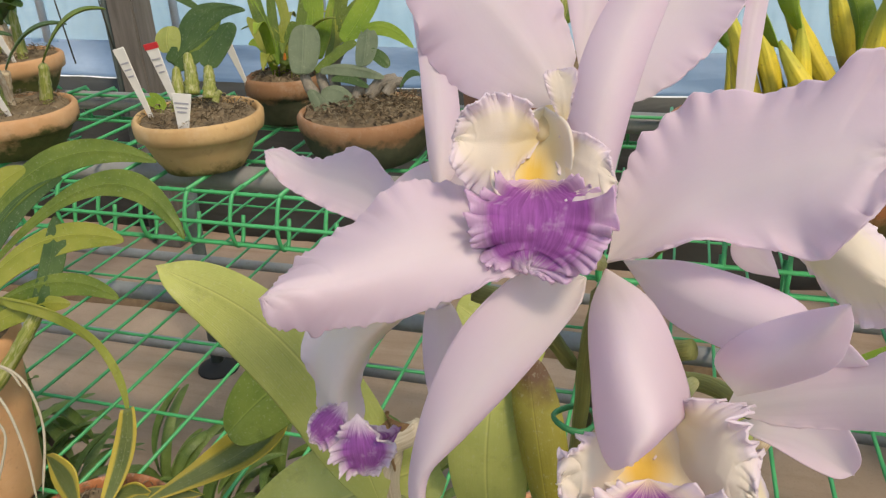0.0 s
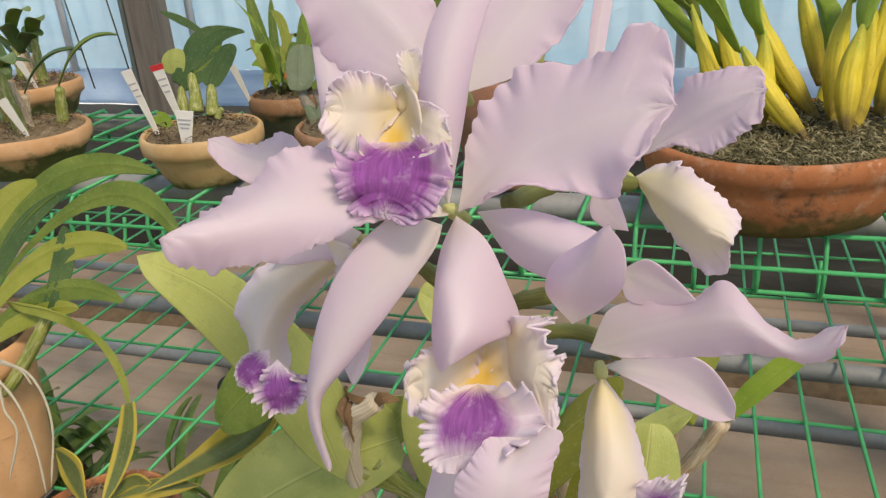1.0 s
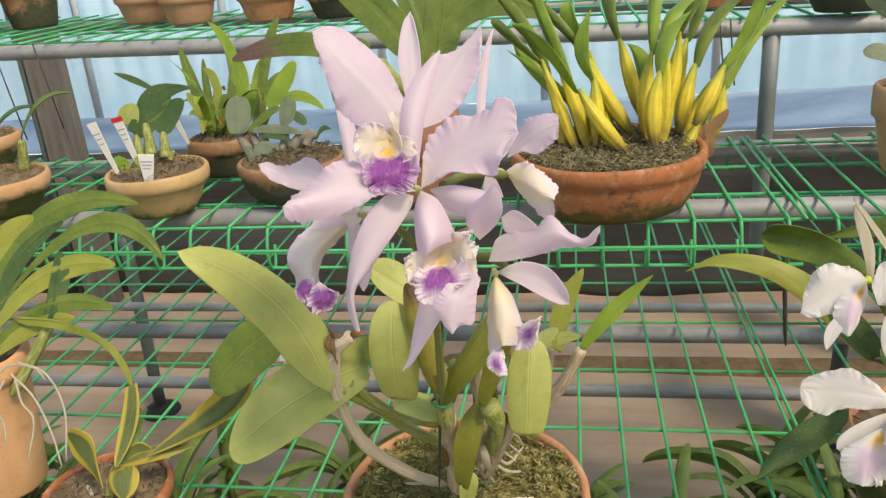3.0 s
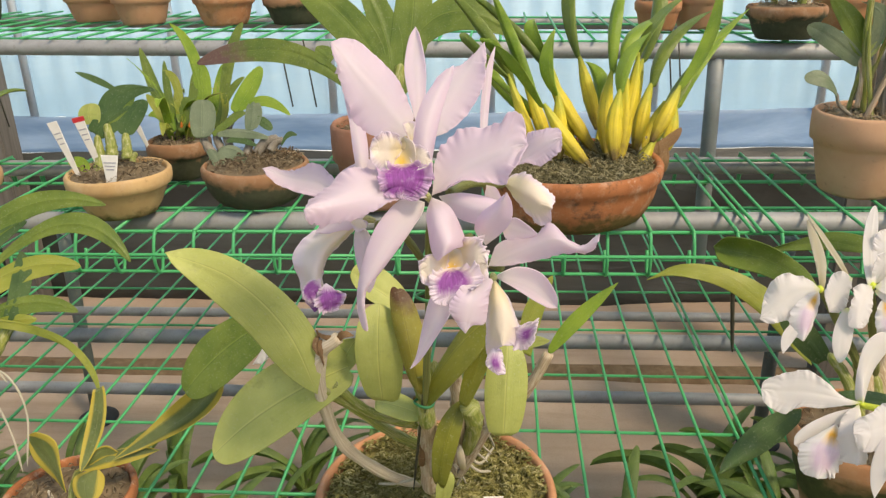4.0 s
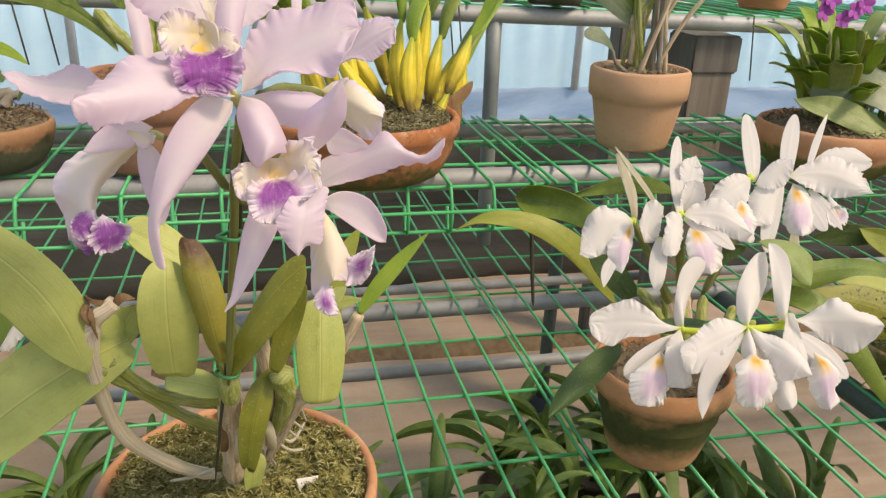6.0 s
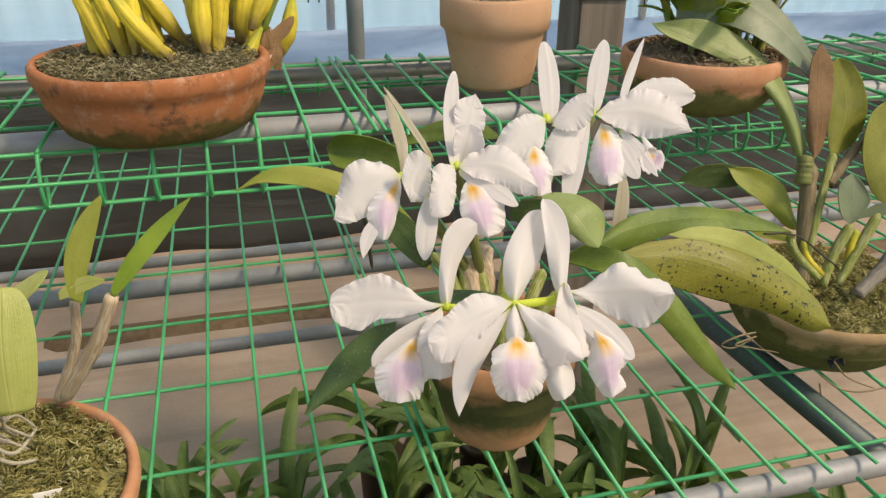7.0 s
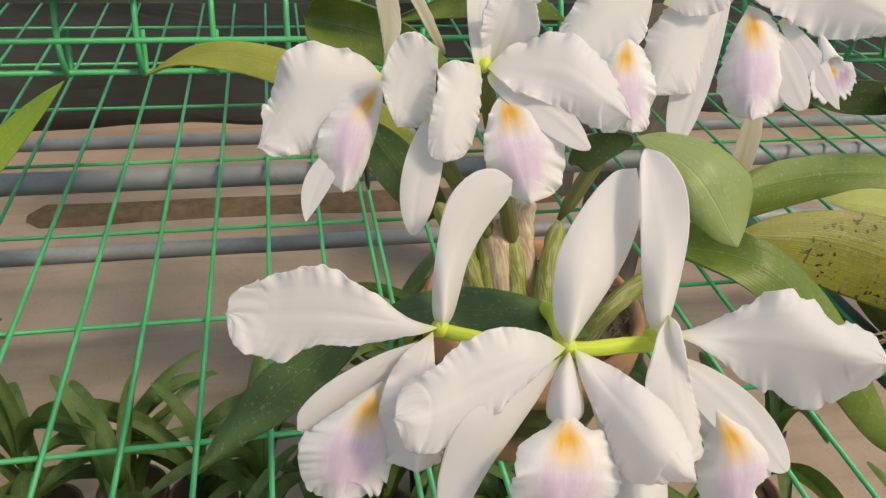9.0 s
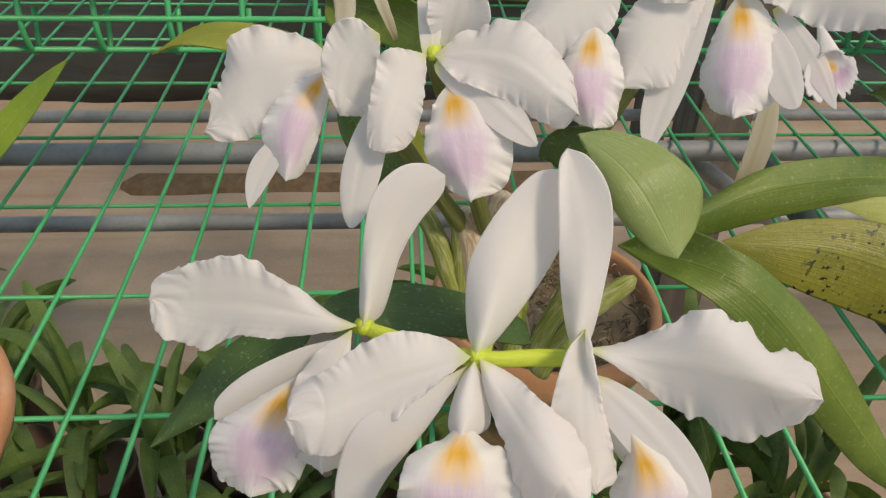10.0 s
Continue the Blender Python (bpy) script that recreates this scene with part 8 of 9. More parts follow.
blade(yellow_orchid, 'leaf', (-0.2476, 0.0745, 0.394), (-0.2772, 0.0891, 0.441), (-0.3088, 0.1152, 0.4638), (-0.2895, 0.0997, 0.4399), (-0.2751, 0.0853, 0.4415), 0.45, 1.0, 0.02, leaf_fresh, 0.35)
bulb(yellow_orchid, (-0.1782, 0.1185, 0.3263), (-0.2444, 0.1524, 0.4346), 0.0111)
blade(yellow_orchid, 'leaf', (-0.2444, 0.1503, 0.4294), (-0.2884, 0.1629, 0.4774), (-0.3586, 0.196, 0.5324), (-0.2931, 0.1748, 0.4763), (-0.275, 0.1606, 0.4771), 0.45, 1.0, 0.02, leaf_green, 0.35)
bulb(yellow_orchid, (-0.1817, 0.0903, 0.3125), (-0.2344, 0.098, 0.3521), 0.0096)
blade(yellow_orchid, 'leaf', (-0.2344, 0.0959, 0.347), (-0.2703, 0.1077, 0.3897), (-0.3316, 0.1392, 0.4373), (-0.2747, 0.1192, 0.3875), (-0.2586, 0.1053, 0.3898), 0.45, 1.0, 0.02, leaf_fresh, 0.35)
bulb(yellow_orchid, (-0.1638, 0.0662, 0.3329), (-0.1566, 0.0997, 0.411), 0.0112)
blade(yellow_orchid, 'leaf', (-0.1567, 0.0976, 0.4061), (-0.1475, 0.114, 0.442), (-0.1164, 0.1527, 0.4702), (-0.1565, 0.1251, 0.4408), (-0.1405, 0.1109, 0.4422), 0.45, 1.0, 0.02, leaf_fresh, 0.35)
bulb(yellow_orchid, (-0.1541, 0.0985, 0.338), (-0.1298, 0.1476, 0.4469), 0.0096)
blade(yellow_orchid, 'leaf', (-0.1298, 0.1455, 0.4419), (-0.1048, 0.1661, 0.4819), (-0.0597, 0.2075, 0.5112), (-0.1136, 0.1775, 0.4812), (-0.1025, 0.1622, 0.4821), 0.45, 1.0, 0.02, leaf_green, 0.35)
bulb(yellow_orchid, (-0.1547, 0.0906, 0.319), (-0.1473, 0.1384, 0.4317), 0.0108)
blade(yellow_orchid, 'leaf', (-0.1473, 0.1363, 0.4266), (-0.1414, 0.1529, 0.4644), (-0.0906, 0.1923, 0.4864), (-0.1454, 0.1649, 0.4632), (-0.1293, 0.1504, 0.4641), 0.45, 1.0, 0.02, leaf_fresh, 0.35)
bulb(yellow_orchid, (-0.1634, 0.1677, 0.2822), (-0.1655, 0.1953, 0.3498), 0.0105)
blade(yellow_orchid, 'leaf', (-0.1655, 0.193, 0.3443), (-0.1687, 0.2148, 0.3982), (-0.1846, 0.2443, 0.4229), (-0.1737, 0.2264, 0.3964), (-0.1535, 0.2128, 0.398), 0.45, 1.0, 0.02, leaf_fresh, 0.35)
bulb(yellow_orchid, (-0.1328, 0.0964, 0.2918), (-0.1057, 0.1233, 0.3461), 0.0102)
blade(yellow_orchid, 'leaf', (-0.1057, 0.1211, 0.341), (-0.0777, 0.15, 0.3995), (-0.0344, 0.1948, 0.4377), (-0.0833, 0.1614, 0.3977), (-0.0688, 0.1471, 0.3997), 0.45, 1.0, 0.02, leaf_green, 0.35)
bulb(yellow_orchid, (-0.0848, 0.1957, 0.2998), (-0.0629, 0.2269, 0.3665), 0.0111)
blade(yellow_orchid, 'leaf', (-0.0629, 0.2246, 0.3609), (-0.0331, 0.2536, 0.4193), (0.0457, 0.3145, 0.4822), (-0.0363, 0.2656, 0.4177), (-0.0189, 0.2515, 0.419), 0.45, 1.0, 0.02, leaf_fresh, 0.35)
bulb(yellow_orchid, (-0.1184, 0.084, 0.3511), (-0.0842, 0.1146, 0.4116), 0.01)
blade(yellow_orchid, 'leaf', (-0.0842, 0.1126, 0.4066), (-0.0438, 0.1413, 0.4601), (-0.0282, 0.1937, 0.5276), (-0.0555, 0.1522, 0.4593), (-0.0432, 0.1372, 0.4605), 0.45, 1.0, 0.02, leaf_fresh, 0.35)
bulb(yellow_orchid, (-0.1708, 0.1878, 0.3422), (-0.1954, 0.2219, 0.4344), 0.0106)
blade(yellow_orchid, 'leaf', (-0.1954, 0.2196, 0.4288), (-0.2081, 0.2455, 0.4964), (-0.1902, 0.2996, 0.5673), (-0.218, 0.2568, 0.496), (-0.2008, 0.2422, 0.4963), 0.45, 1.0, 0.02, leaf_green, 0.35)
bulb(yellow_orchid, (-0.2696, 0.156, 0.2994), (-0.2776, 0.1864, 0.3759), 0.0099)
blade(yellow_orchid, 'leaf', (-0.2776, 0.1841, 0.3704), (-0.3114, 0.1949, 0.4099), (-0.3281, 0.2253, 0.4371), (-0.3172, 0.2064, 0.4082), (-0.2964, 0.1929, 0.4097), 0.45, 1.0, 0.02, leaf_fresh, 0.35)
bulb(yellow_orchid, (-0.228, 0.0698, 0.3334), (-0.2304, 0.1002, 0.4078), 0.0099)
blade(yellow_orchid, 'leaf', (-0.2304, 0.0981, 0.4028), (-0.2399, 0.1106, 0.4369), (-0.2321, 0.1507, 0.4777), (-0.2517, 0.1213, 0.4357), (-0.236, 0.1071, 0.4373), 0.45, 1.0, 0.02, leaf_fresh, 0.35)
bulb(yellow_orchid, (-0.1359, 0.1783, 0.336), (-0.1121, 0.2206, 0.4287), 0.0098)
blade(yellow_orchid, 'leaf', (-0.1121, 0.2183, 0.4233), (-0.0929, 0.2495, 0.4912), (-0.0924, 0.2938, 0.545), (-0.0969, 0.2617, 0.4904), (-0.08, 0.2471, 0.4907), 0.45, 1.0, 0.02, leaf_green, 0.35)
blade(yellow_orchid, 'sheath', (-0.1928, 0.0658, 0.3151), (-0.1868, 0.1155, 0.3166), (-0.1832, 0.1256, 0.3395), (-0.1924, 0.1147, 0.3169), (-0.1812, 0.1163, 0.3162), 0.45, 0.6, 0.3, leaf_brown, 0.6)
blade(yellow_orchid, 'sheath', (-0.2321, 0.096, 0.3191), (-0.2276, 0.1143, 0.3299), (-0.2233, 0.124, 0.3516), (-0.2332, 0.1136, 0.3303), (-0.222, 0.1151, 0.3296), 0.45, 0.6, 0.3, petal_cream, 0.6)
blade(yellow_orchid, 'sheath', (-0.2373, 0.0667, 0.3153), (-0.241, 0.1078, 0.3195), (-0.245, 0.1145, 0.3373), (-0.2465, 0.1071, 0.3199), (-0.2354, 0.1086, 0.3192), 0.45, 0.6, 0.3, leaf_brown, 0.6)
blade(yellow_orchid, 'sheath', (-0.2064, 0.1231, 0.3057), (-0.2018, 0.116, 0.3237), (-0.1967, 0.1211, 0.3339), (-0.2074, 0.1152, 0.324), (-0.1962, 0.1168, 0.3233), 0.45, 0.6, 0.3, leaf_brown, 0.6)
blade(yellow_orchid, 'sheath', (-0.2111, 0.1228, 0.3058), (-0.2118, 0.1146, 0.3242), (-0.2119, 0.1218, 0.3416), (-0.2174, 0.1138, 0.3246), (-0.2062, 0.1154, 0.3239), 0.45, 0.6, 0.3, petal_cream, 0.6)
blade(yellow_orchid, 'sheath', (-0.2528, 0.0878, 0.3231), (-0.2485, 0.1119, 0.3323), (-0.2441, 0.1214, 0.3535), (-0.2541, 0.1111, 0.3326), (-0.2429, 0.1127, 0.332), 0.45, 0.6, 0.3, leaf_brown, 0.6)
blade(yellow_orchid, 'sheath', (-0.0931, 0.1292, 0.2997), (-0.0916, 0.1306, 0.3153), (-0.0893, 0.1372, 0.3302), (-0.0972, 0.1299, 0.3157), (-0.086, 0.1314, 0.315), 0.45, 0.6, 0.3, leaf_brown, 0.6)
blade(yellow_orchid, 'sheath', (-0.1098, 0.1014, 0.3114), (-0.1014, 0.1306, 0.3191), (-0.0961, 0.1408, 0.3417), (-0.107, 0.1298, 0.3194), (-0.0958, 0.1314, 0.3187), 0.45, 0.6, 0.3, petal_cream, 0.6)
blade(yellow_orchid, 'sheath', (-0.1331, 0.0825, 0.3142), (-0.1293, 0.1255, 0.3179), (-0.13, 0.1343, 0.3395), (-0.1349, 0.1247, 0.3182), (-0.1237, 0.1263, 0.3176), 0.45, 0.6, 0.3, leaf_brown, 0.6)
blade(yellow_orchid, 'sheath', (-0.2047, 0.067, 0.3191), (-0.2074, 0.1142, 0.3217), (-0.212, 0.1188, 0.3345), (-0.213, 0.1134, 0.322), (-0.2018, 0.115, 0.3213), 0.45, 0.6, 0.3, leaf_brown, 0.6)
blade(yellow_orchid, 'sheath', (-0.1267, 0.1072, 0.3164), (-0.1196, 0.1304, 0.3258), (-0.1145, 0.1388, 0.3443), (-0.1252, 0.1296, 0.3262), (-0.114, 0.1312, 0.3255), 0.45, 0.6, 0.3, petal_cream, 0.6)
blade(yellow_orchid, 'sheath', (-0.2055, 0.0954, 0.3118), (-0.21, 0.1142, 0.3226), (-0.215, 0.1234, 0.3468), (-0.2156, 0.1134, 0.323), (-0.2044, 0.115, 0.3223), 0.45, 0.6, 0.3, leaf_brown, 0.6)
blade(yellow_orchid, 'sheath', (-0.235, 0.082, 0.3155), (-0.2369, 0.1102, 0.3236), (-0.239, 0.1144, 0.3345), (-0.2425, 0.1094, 0.3239), (-0.2313, 0.111, 0.3233), 0.45, 0.6, 0.3, leaf_brown, 0.6)
blade(yellow_orchid, 'sheath', (-0.263, 0.1198, 0.2987), (-0.2585, 0.1048, 0.3191), (-0.2543, 0.1145, 0.3409), (-0.2641, 0.104, 0.3194), (-0.2529, 0.1056, 0.3188), 0.45, 0.6, 0.3, petal_cream, 0.6)
blade(yellow_orchid, 'sheath', (-0.1003, 0.1219, 0.3121), (-0.0984, 0.1335, 0.3249), (-0.0973, 0.1414, 0.3436), (-0.104, 0.1327, 0.3253), (-0.0928, 0.1343, 0.3246), 0.45, 0.6, 0.3, leaf_brown, 0.6)
blade(yellow_orchid, 'sheath', (-0.108, 0.0827, 0.3105), (-0.0963, 0.1289, 0.313), (-0.0903, 0.1379, 0.3325), (-0.1019, 0.1281, 0.3134), (-0.0907, 0.1297, 0.3127), 0.45, 0.6, 0.3, leaf_brown, 0.6)
blade(yellow_orchid, 'sheath', (-0.1456, 0.1405, 0.2949), (-0.1466, 0.122, 0.3164), (-0.145, 0.1284, 0.3311), (-0.1522, 0.1212, 0.3167), (-0.141, 0.1228, 0.316), 0.45, 0.6, 0.3, petal_cream, 0.6)
blade(yellow_orchid, 'sheath', (-0.0995, 0.1555, 0.2973), (-0.1027, 0.1309, 0.3203), (-0.1014, 0.1396, 0.3408), (-0.1083, 0.1301, 0.3207), (-0.0971, 0.1317, 0.32), 0.45, 0.6, 0.3, leaf_brown, 0.6)
blade(yellow_orchid, 'sheath', (-0.1053, 0.1338, 0.3285), (-0.0877, 0.1403, 0.3372), (-0.0702, 0.1495, 0.3525), (-0.0926, 0.1413, 0.3414), (-0.0815, 0.1393, 0.3323), 0.5, 0.6, 0.2, leaf_brown, 0.5, 'dry brown sheath')
blade(yellow_orchid, 'sheath', (-0.1263, 0.1249, 0.3154), (-0.1577, 0.1206, 0.3173), (-0.1543, 0.1121, 0.2955), (-0.1626, 0.1215, 0.3215), (-0.1515, 0.1195, 0.3123), 0.5, 0.6, 0.2, leaf_brown, 0.5, 'dry brown sheath')

small = thing("potted_orchid", SMALL_POT, "small orchid with dark oval leaves in a tan clay pot", "orchid")
blade(small, 'leaf', (-0.811, 0.1207, 0.3737), (-0.7868, 0.1346, 0.4075), (-0.7464, 0.1377, 0.4123), (-0.8038, 0.1356, 0.4114), (-0.7717, 0.132, 0.3996), 0.5, 0.42, 0.02, leaf_deep, 0.3)
blade(small, 'leaf', (-0.8232, 0.1146, 0.3588), (-0.8011, 0.1223, 0.377), (-0.7741, 0.1284, 0.3903), (-0.8161, 0.1241, 0.3829), (-0.7896, 0.1174, 0.3632), 0.5, 0.42, 0.02, leaf_deep, 0.3)
blade(small, 'leaf', (-0.7831, 0.115, 0.3566), (-0.7739, 0.1239, 0.3788), (-0.7583, 0.1321, 0.3987), (-0.7877, 0.1243, 0.381), (-0.7586, 0.1231, 0.3755), 0.5, 0.42, 0.02, leaf_deep, 0.3)
blade(small, 'leaf', (-0.7903, 0.1349, 0.4085), (-0.8207, 0.1396, 0.4233), (-0.8488, 0.1425, 0.4331), (-0.8182, 0.141, 0.4266), (-0.8224, 0.138, 0.4193), 0.5, 0.8, 0.02, leaf_deep, 0.3)
blade(small, 'leaf', (-0.8265, 0.1187, 0.3697), (-0.8306, 0.1233, 0.3819), (-0.8284, 0.1283, 0.3948), (-0.8444, 0.1224, 0.3809), (-0.8147, 0.1242, 0.3829), 0.5, 0.35, 0.02, leaf_pale, 0.3)
blade(small, 'leaf', (-0.8046, 0.1197, 0.3704), (-0.7899, 0.1253, 0.3837), (-0.7707, 0.133, 0.4019), (-0.7935, 0.1264, 0.387), (-0.7835, 0.1245, 0.381), 0.5, 0.5, 0.02, leaf_green, 0.3)
blade(small, 'leaf', (-0.8311, 0.0932, 0.3042), (-0.842, 0.0986, 0.319), (-0.858, 0.0997, 0.3233), (-0.8421, 0.1005, 0.324), (-0.8419, 0.0967, 0.3141), 0.5, 0.6, 0.02, leaf_fresh, 0.3)
blade(small, 'leaf', (-0.8305, 0.0939, 0.3058), (-0.8342, 0.0995, 0.3207), (-0.8493, 0.1028, 0.3306), (-0.8315, 0.1011, 0.3247), (-0.8384, 0.0978, 0.3167), 0.5, 0.6, 0.02, leaf_fresh, 0.3)
cane(small, 'bulb', [(-0.8128, 0.0951, 0.3075), (-0.8153, 0.104, 0.3307), (-0.8196, 0.1141, 0.3571)], 0.0105, 0.004, cane_green)
cane(small, 'bulb', [(-0.799, 0.1045, 0.3307), (-0.8018, 0.1121, 0.3506), (-0.8074, 0.1196, 0.3704)], 0.008, 0.005, cane_green)
cane(small, 'bulb', [(-0.7791, 0.1039, 0.3275), (-0.7804, 0.1102, 0.344), (-0.7824, 0.1159, 0.3589)], 0.0075, 0.0045, cane_green)
cane(small, 'bulb', [(-0.8064, 0.0953, 0.3076), (-0.8102, 0.1003, 0.3208), (-0.8146, 0.104, 0.3307)], 0.007, 0.006, cane_green)
cane(small, 'bulb', [(-0.773, 0.1028, 0.3242), (-0.7706, 0.1055, 0.3308), (-0.7671, 0.1071, 0.3348)], 0.004, 0.003, cane_green)

strap = thing("potted_orchid", STRAP_POT, "bushy orchid with bright green strap leaves in a dark-footed pot", "orchid")
blade(strap, 'leaf', (-0.777, 0.2442, 0.3339), (-0.793, 0.2625, 0.3826), (-0.8428, 0.2796, 0.4312), (-0.8052, 0.2657, 0.3919), (-0.7808, 0.2592, 0.3733), 0.5, 0.6, 0.02, leaf_fresh, 0.45)
blade(strap, 'leaf', (-0.7742, 0.2442, 0.334), (-0.8011, 0.2636, 0.3863), (-0.8237, 0.2858, 0.4455), (-0.8091, 0.2634, 0.3863), (-0.7907, 0.264, 0.3864), 0.5, 0.6, 0.02, leaf_green, 0.45)
blade(strap, 'leaf', (-0.7681, 0.2444, 0.334), (-0.7809, 0.2614, 0.3789), (-0.7877, 0.28, 0.4276), (-0.7869, 0.2612, 0.3789), (-0.7745, 0.2616, 0.3789), 0.5, 0.6, 0.02, leaf_green, 0.45)
blade(strap, 'leaf', (-0.7602, 0.2462, 0.3377), (-0.7691, 0.2676, 0.3939), (-0.7895, 0.2749, 0.4145), (-0.7747, 0.2663, 0.3909), (-0.7635, 0.2687, 0.3962), 0.5, 0.6, 0.02, leaf_lime, 0.45)
blade(strap, 'leaf', (-0.7281, 0.2487, 0.3416), (-0.7304, 0.2646, 0.3828), (-0.7354, 0.28, 0.4233), (-0.745, 0.2677, 0.3921), (-0.7177, 0.2686, 0.3922), 0.5, 0.6, 0.02, leaf_fresh, 0.45)
blade(strap, 'leaf', (-0.7521, 0.2464, 0.3378), (-0.7448, 0.2641, 0.3828), (-0.7445, 0.2742, 0.409), (-0.7509, 0.2639, 0.3827), (-0.7376, 0.2643, 0.3828), 0.5, 0.6, 0.02, leaf_green, 0.45)
blade(strap, 'leaf', (-0.72, 0.2475, 0.3379), (-0.7088, 0.2667, 0.3866), (-0.7021, 0.28, 0.4204), (-0.7152, 0.2665, 0.3866), (-0.7015, 0.267, 0.3867), 0.5, 0.6, 0.02, leaf_fresh, 0.45)
blade(strap, 'leaf', (-0.7802, 0.244, 0.3339), (-0.7987, 0.255, 0.3638), (-0.8131, 0.2618, 0.3825), (-0.8055, 0.2541, 0.362), (-0.7919, 0.2558, 0.3654), 0.5, 0.6, 0.02, leaf_lime, 0.45)
blade(strap, 'leaf', (-0.7861, 0.2424, 0.3302), (-0.7965, 0.2507, 0.3526), (-0.8106, 0.2503, 0.3526), (-0.7974, 0.2525, 0.3571), (-0.7965, 0.2487, 0.3474), 0.5, 0.6, 0.02, leaf_fresh, 0.45)
blade(strap, 'leaf', (-0.7641, 0.2431, 0.3302), (-0.7526, 0.2566, 0.364), (-0.7479, 0.2611, 0.3753), (-0.7627, 0.2584, 0.3696), (-0.7425, 0.2569, 0.364), 0.5, 0.6, 0.02, leaf_green, 0.45)
blade(strap, 'leaf', (-0.7119, 0.2463, 0.3342), (-0.6926, 0.2644, 0.3792), (-0.6689, 0.2746, 0.4036), (-0.6967, 0.2657, 0.3829), (-0.6893, 0.2627, 0.3747), 0.5, 0.6, 0.02, leaf_green, 0.45)
blade(strap, 'leaf', (-0.7079, 0.2465, 0.3342), (-0.7004, 0.2583, 0.3642), (-0.7089, 0.2703, 0.396), (-0.7124, 0.2579, 0.3641), (-0.6915, 0.2586, 0.3642), 0.5, 0.6, 0.02, leaf_lime, 0.45)
blade(strap, 'leaf', (-0.7281, 0.2487, 0.3416), (-0.7454, 0.2785, 0.4202), (-0.7793, 0.2992, 0.4763), (-0.7537, 0.2848, 0.4371), (-0.7335, 0.2818, 0.4278), 0.5, 0.6, 0.02, leaf_fresh, 0.45)
blade(strap, 'leaf', (-0.7039, 0.2466, 0.3342), (-0.6932, 0.2803, 0.4204), (-0.6721, 0.3027, 0.4767), (-0.6994, 0.283, 0.4279), (-0.6833, 0.2821, 0.4242), 0.5, 0.6, 0.02, leaf_green, 0.45)
blade(strap, 'leaf', (-0.7721, 0.2429, 0.3302), (-0.7644, 0.2518, 0.3527), (-0.7808, 0.2585, 0.3714), (-0.7765, 0.2514, 0.3527), (-0.7606, 0.2563, 0.364), 0.5, 0.6, 0.02, leaf_lime, 0.45)
blade(strap, 'leaf', (-0.744, 0.2438, 0.3303), (-0.7563, 0.2506, 0.349), (-0.7684, 0.2517, 0.3527), (-0.7584, 0.2527, 0.3546), (-0.7562, 0.2485, 0.3434), 0.5, 0.6, 0.02, leaf_fresh, 0.45)

grey = thing("potted_orchid", GREY_POT, "low orchid with grey-green leaves in a green-footed clay pot", "orchid")
blade(grey, 'leaf', (-0.6949, 0.1491, 0.3435), (-0.6945, 0.1591, 0.3692), (-0.6956, 0.1674, 0.3908), (-0.7114, 0.1585, 0.3692), (-0.6762, 0.1603, 0.371), 0.5, 0.36, 0.02, leaf_grey, 0.35)
blade(grey, 'leaf', (-0.6513, 0.1625, 0.3745), (-0.6334, 0.1724, 0.3985), (-0.6148, 0.1852, 0.4301), (-0.6438, 0.1753, 0.407), (-0.6238, 0.1711, 0.3944), 0.5, 0.5, 0.02, leaf_fresh, 0.35)
blade(grey, 'leaf', (-0.6459, 0.164, 0.3779), (-0.6113, 0.1698, 0.39), (-0.5761, 0.1634, 0.3706), (-0.6095, 0.1716, 0.3945), (-0.6118, 0.1665, 0.3815), 0.5, 0.6, 0.02, leaf_fresh, 0.35)
blade(grey, 'leaf', (-0.629, 0.1546, 0.3523), (-0.6263, 0.1613, 0.3694), (-0.6259, 0.1684, 0.3876), (-0.6373, 0.161, 0.3694), (-0.6139, 0.1627, 0.3719), 0.5, 0.4, 0.02, leaf_grey, 0.35)
blade(grey, 'leaf', (-0.6219, 0.1608, 0.3677), (-0.6101, 0.1588, 0.3616), (-0.6004, 0.1557, 0.3528), (-0.6065, 0.1606, 0.3657), (-0.6144, 0.1566, 0.3561), 0.5, 0.45, 0.02, leaf_deep, 0.35)
blade(grey, 'leaf', (-0.6748, 0.1518, 0.3487), (-0.6436, 0.1537, 0.3512), (-0.605, 0.1519, 0.3432), (-0.6418, 0.1549, 0.354), (-0.6435, 0.1506, 0.343), 0.5, 0.5, 0.02, leaf_grey, 0.35)
blade(grey, 'leaf', (-0.6618, 0.1489, 0.3402), (-0.6435, 0.1502, 0.342), (-0.6213, 0.1476, 0.3335), (-0.6417, 0.1512, 0.3444), (-0.6441, 0.1479, 0.3362), 0.5, 0.5, 0.02, leaf_deep, 0.35)
blade(grey, 'leaf', (-0.6726, 0.1439, 0.3282), (-0.6543, 0.1452, 0.33), (-0.635, 0.1405, 0.3164), (-0.6499, 0.1464, 0.3327), (-0.6559, 0.1398, 0.3163), 0.5, 0.42, 0.02, leaf_grey, 0.35)
blade(grey, 'leaf', (-0.6836, 0.1442, 0.3299), (-0.6743, 0.1405, 0.3197), (-0.6723, 0.136, 0.3077), (-0.6834, 0.1389, 0.3162), (-0.6632, 0.1396, 0.3163), 0.5, 0.45, 0.02, leaf_grey, 0.35)
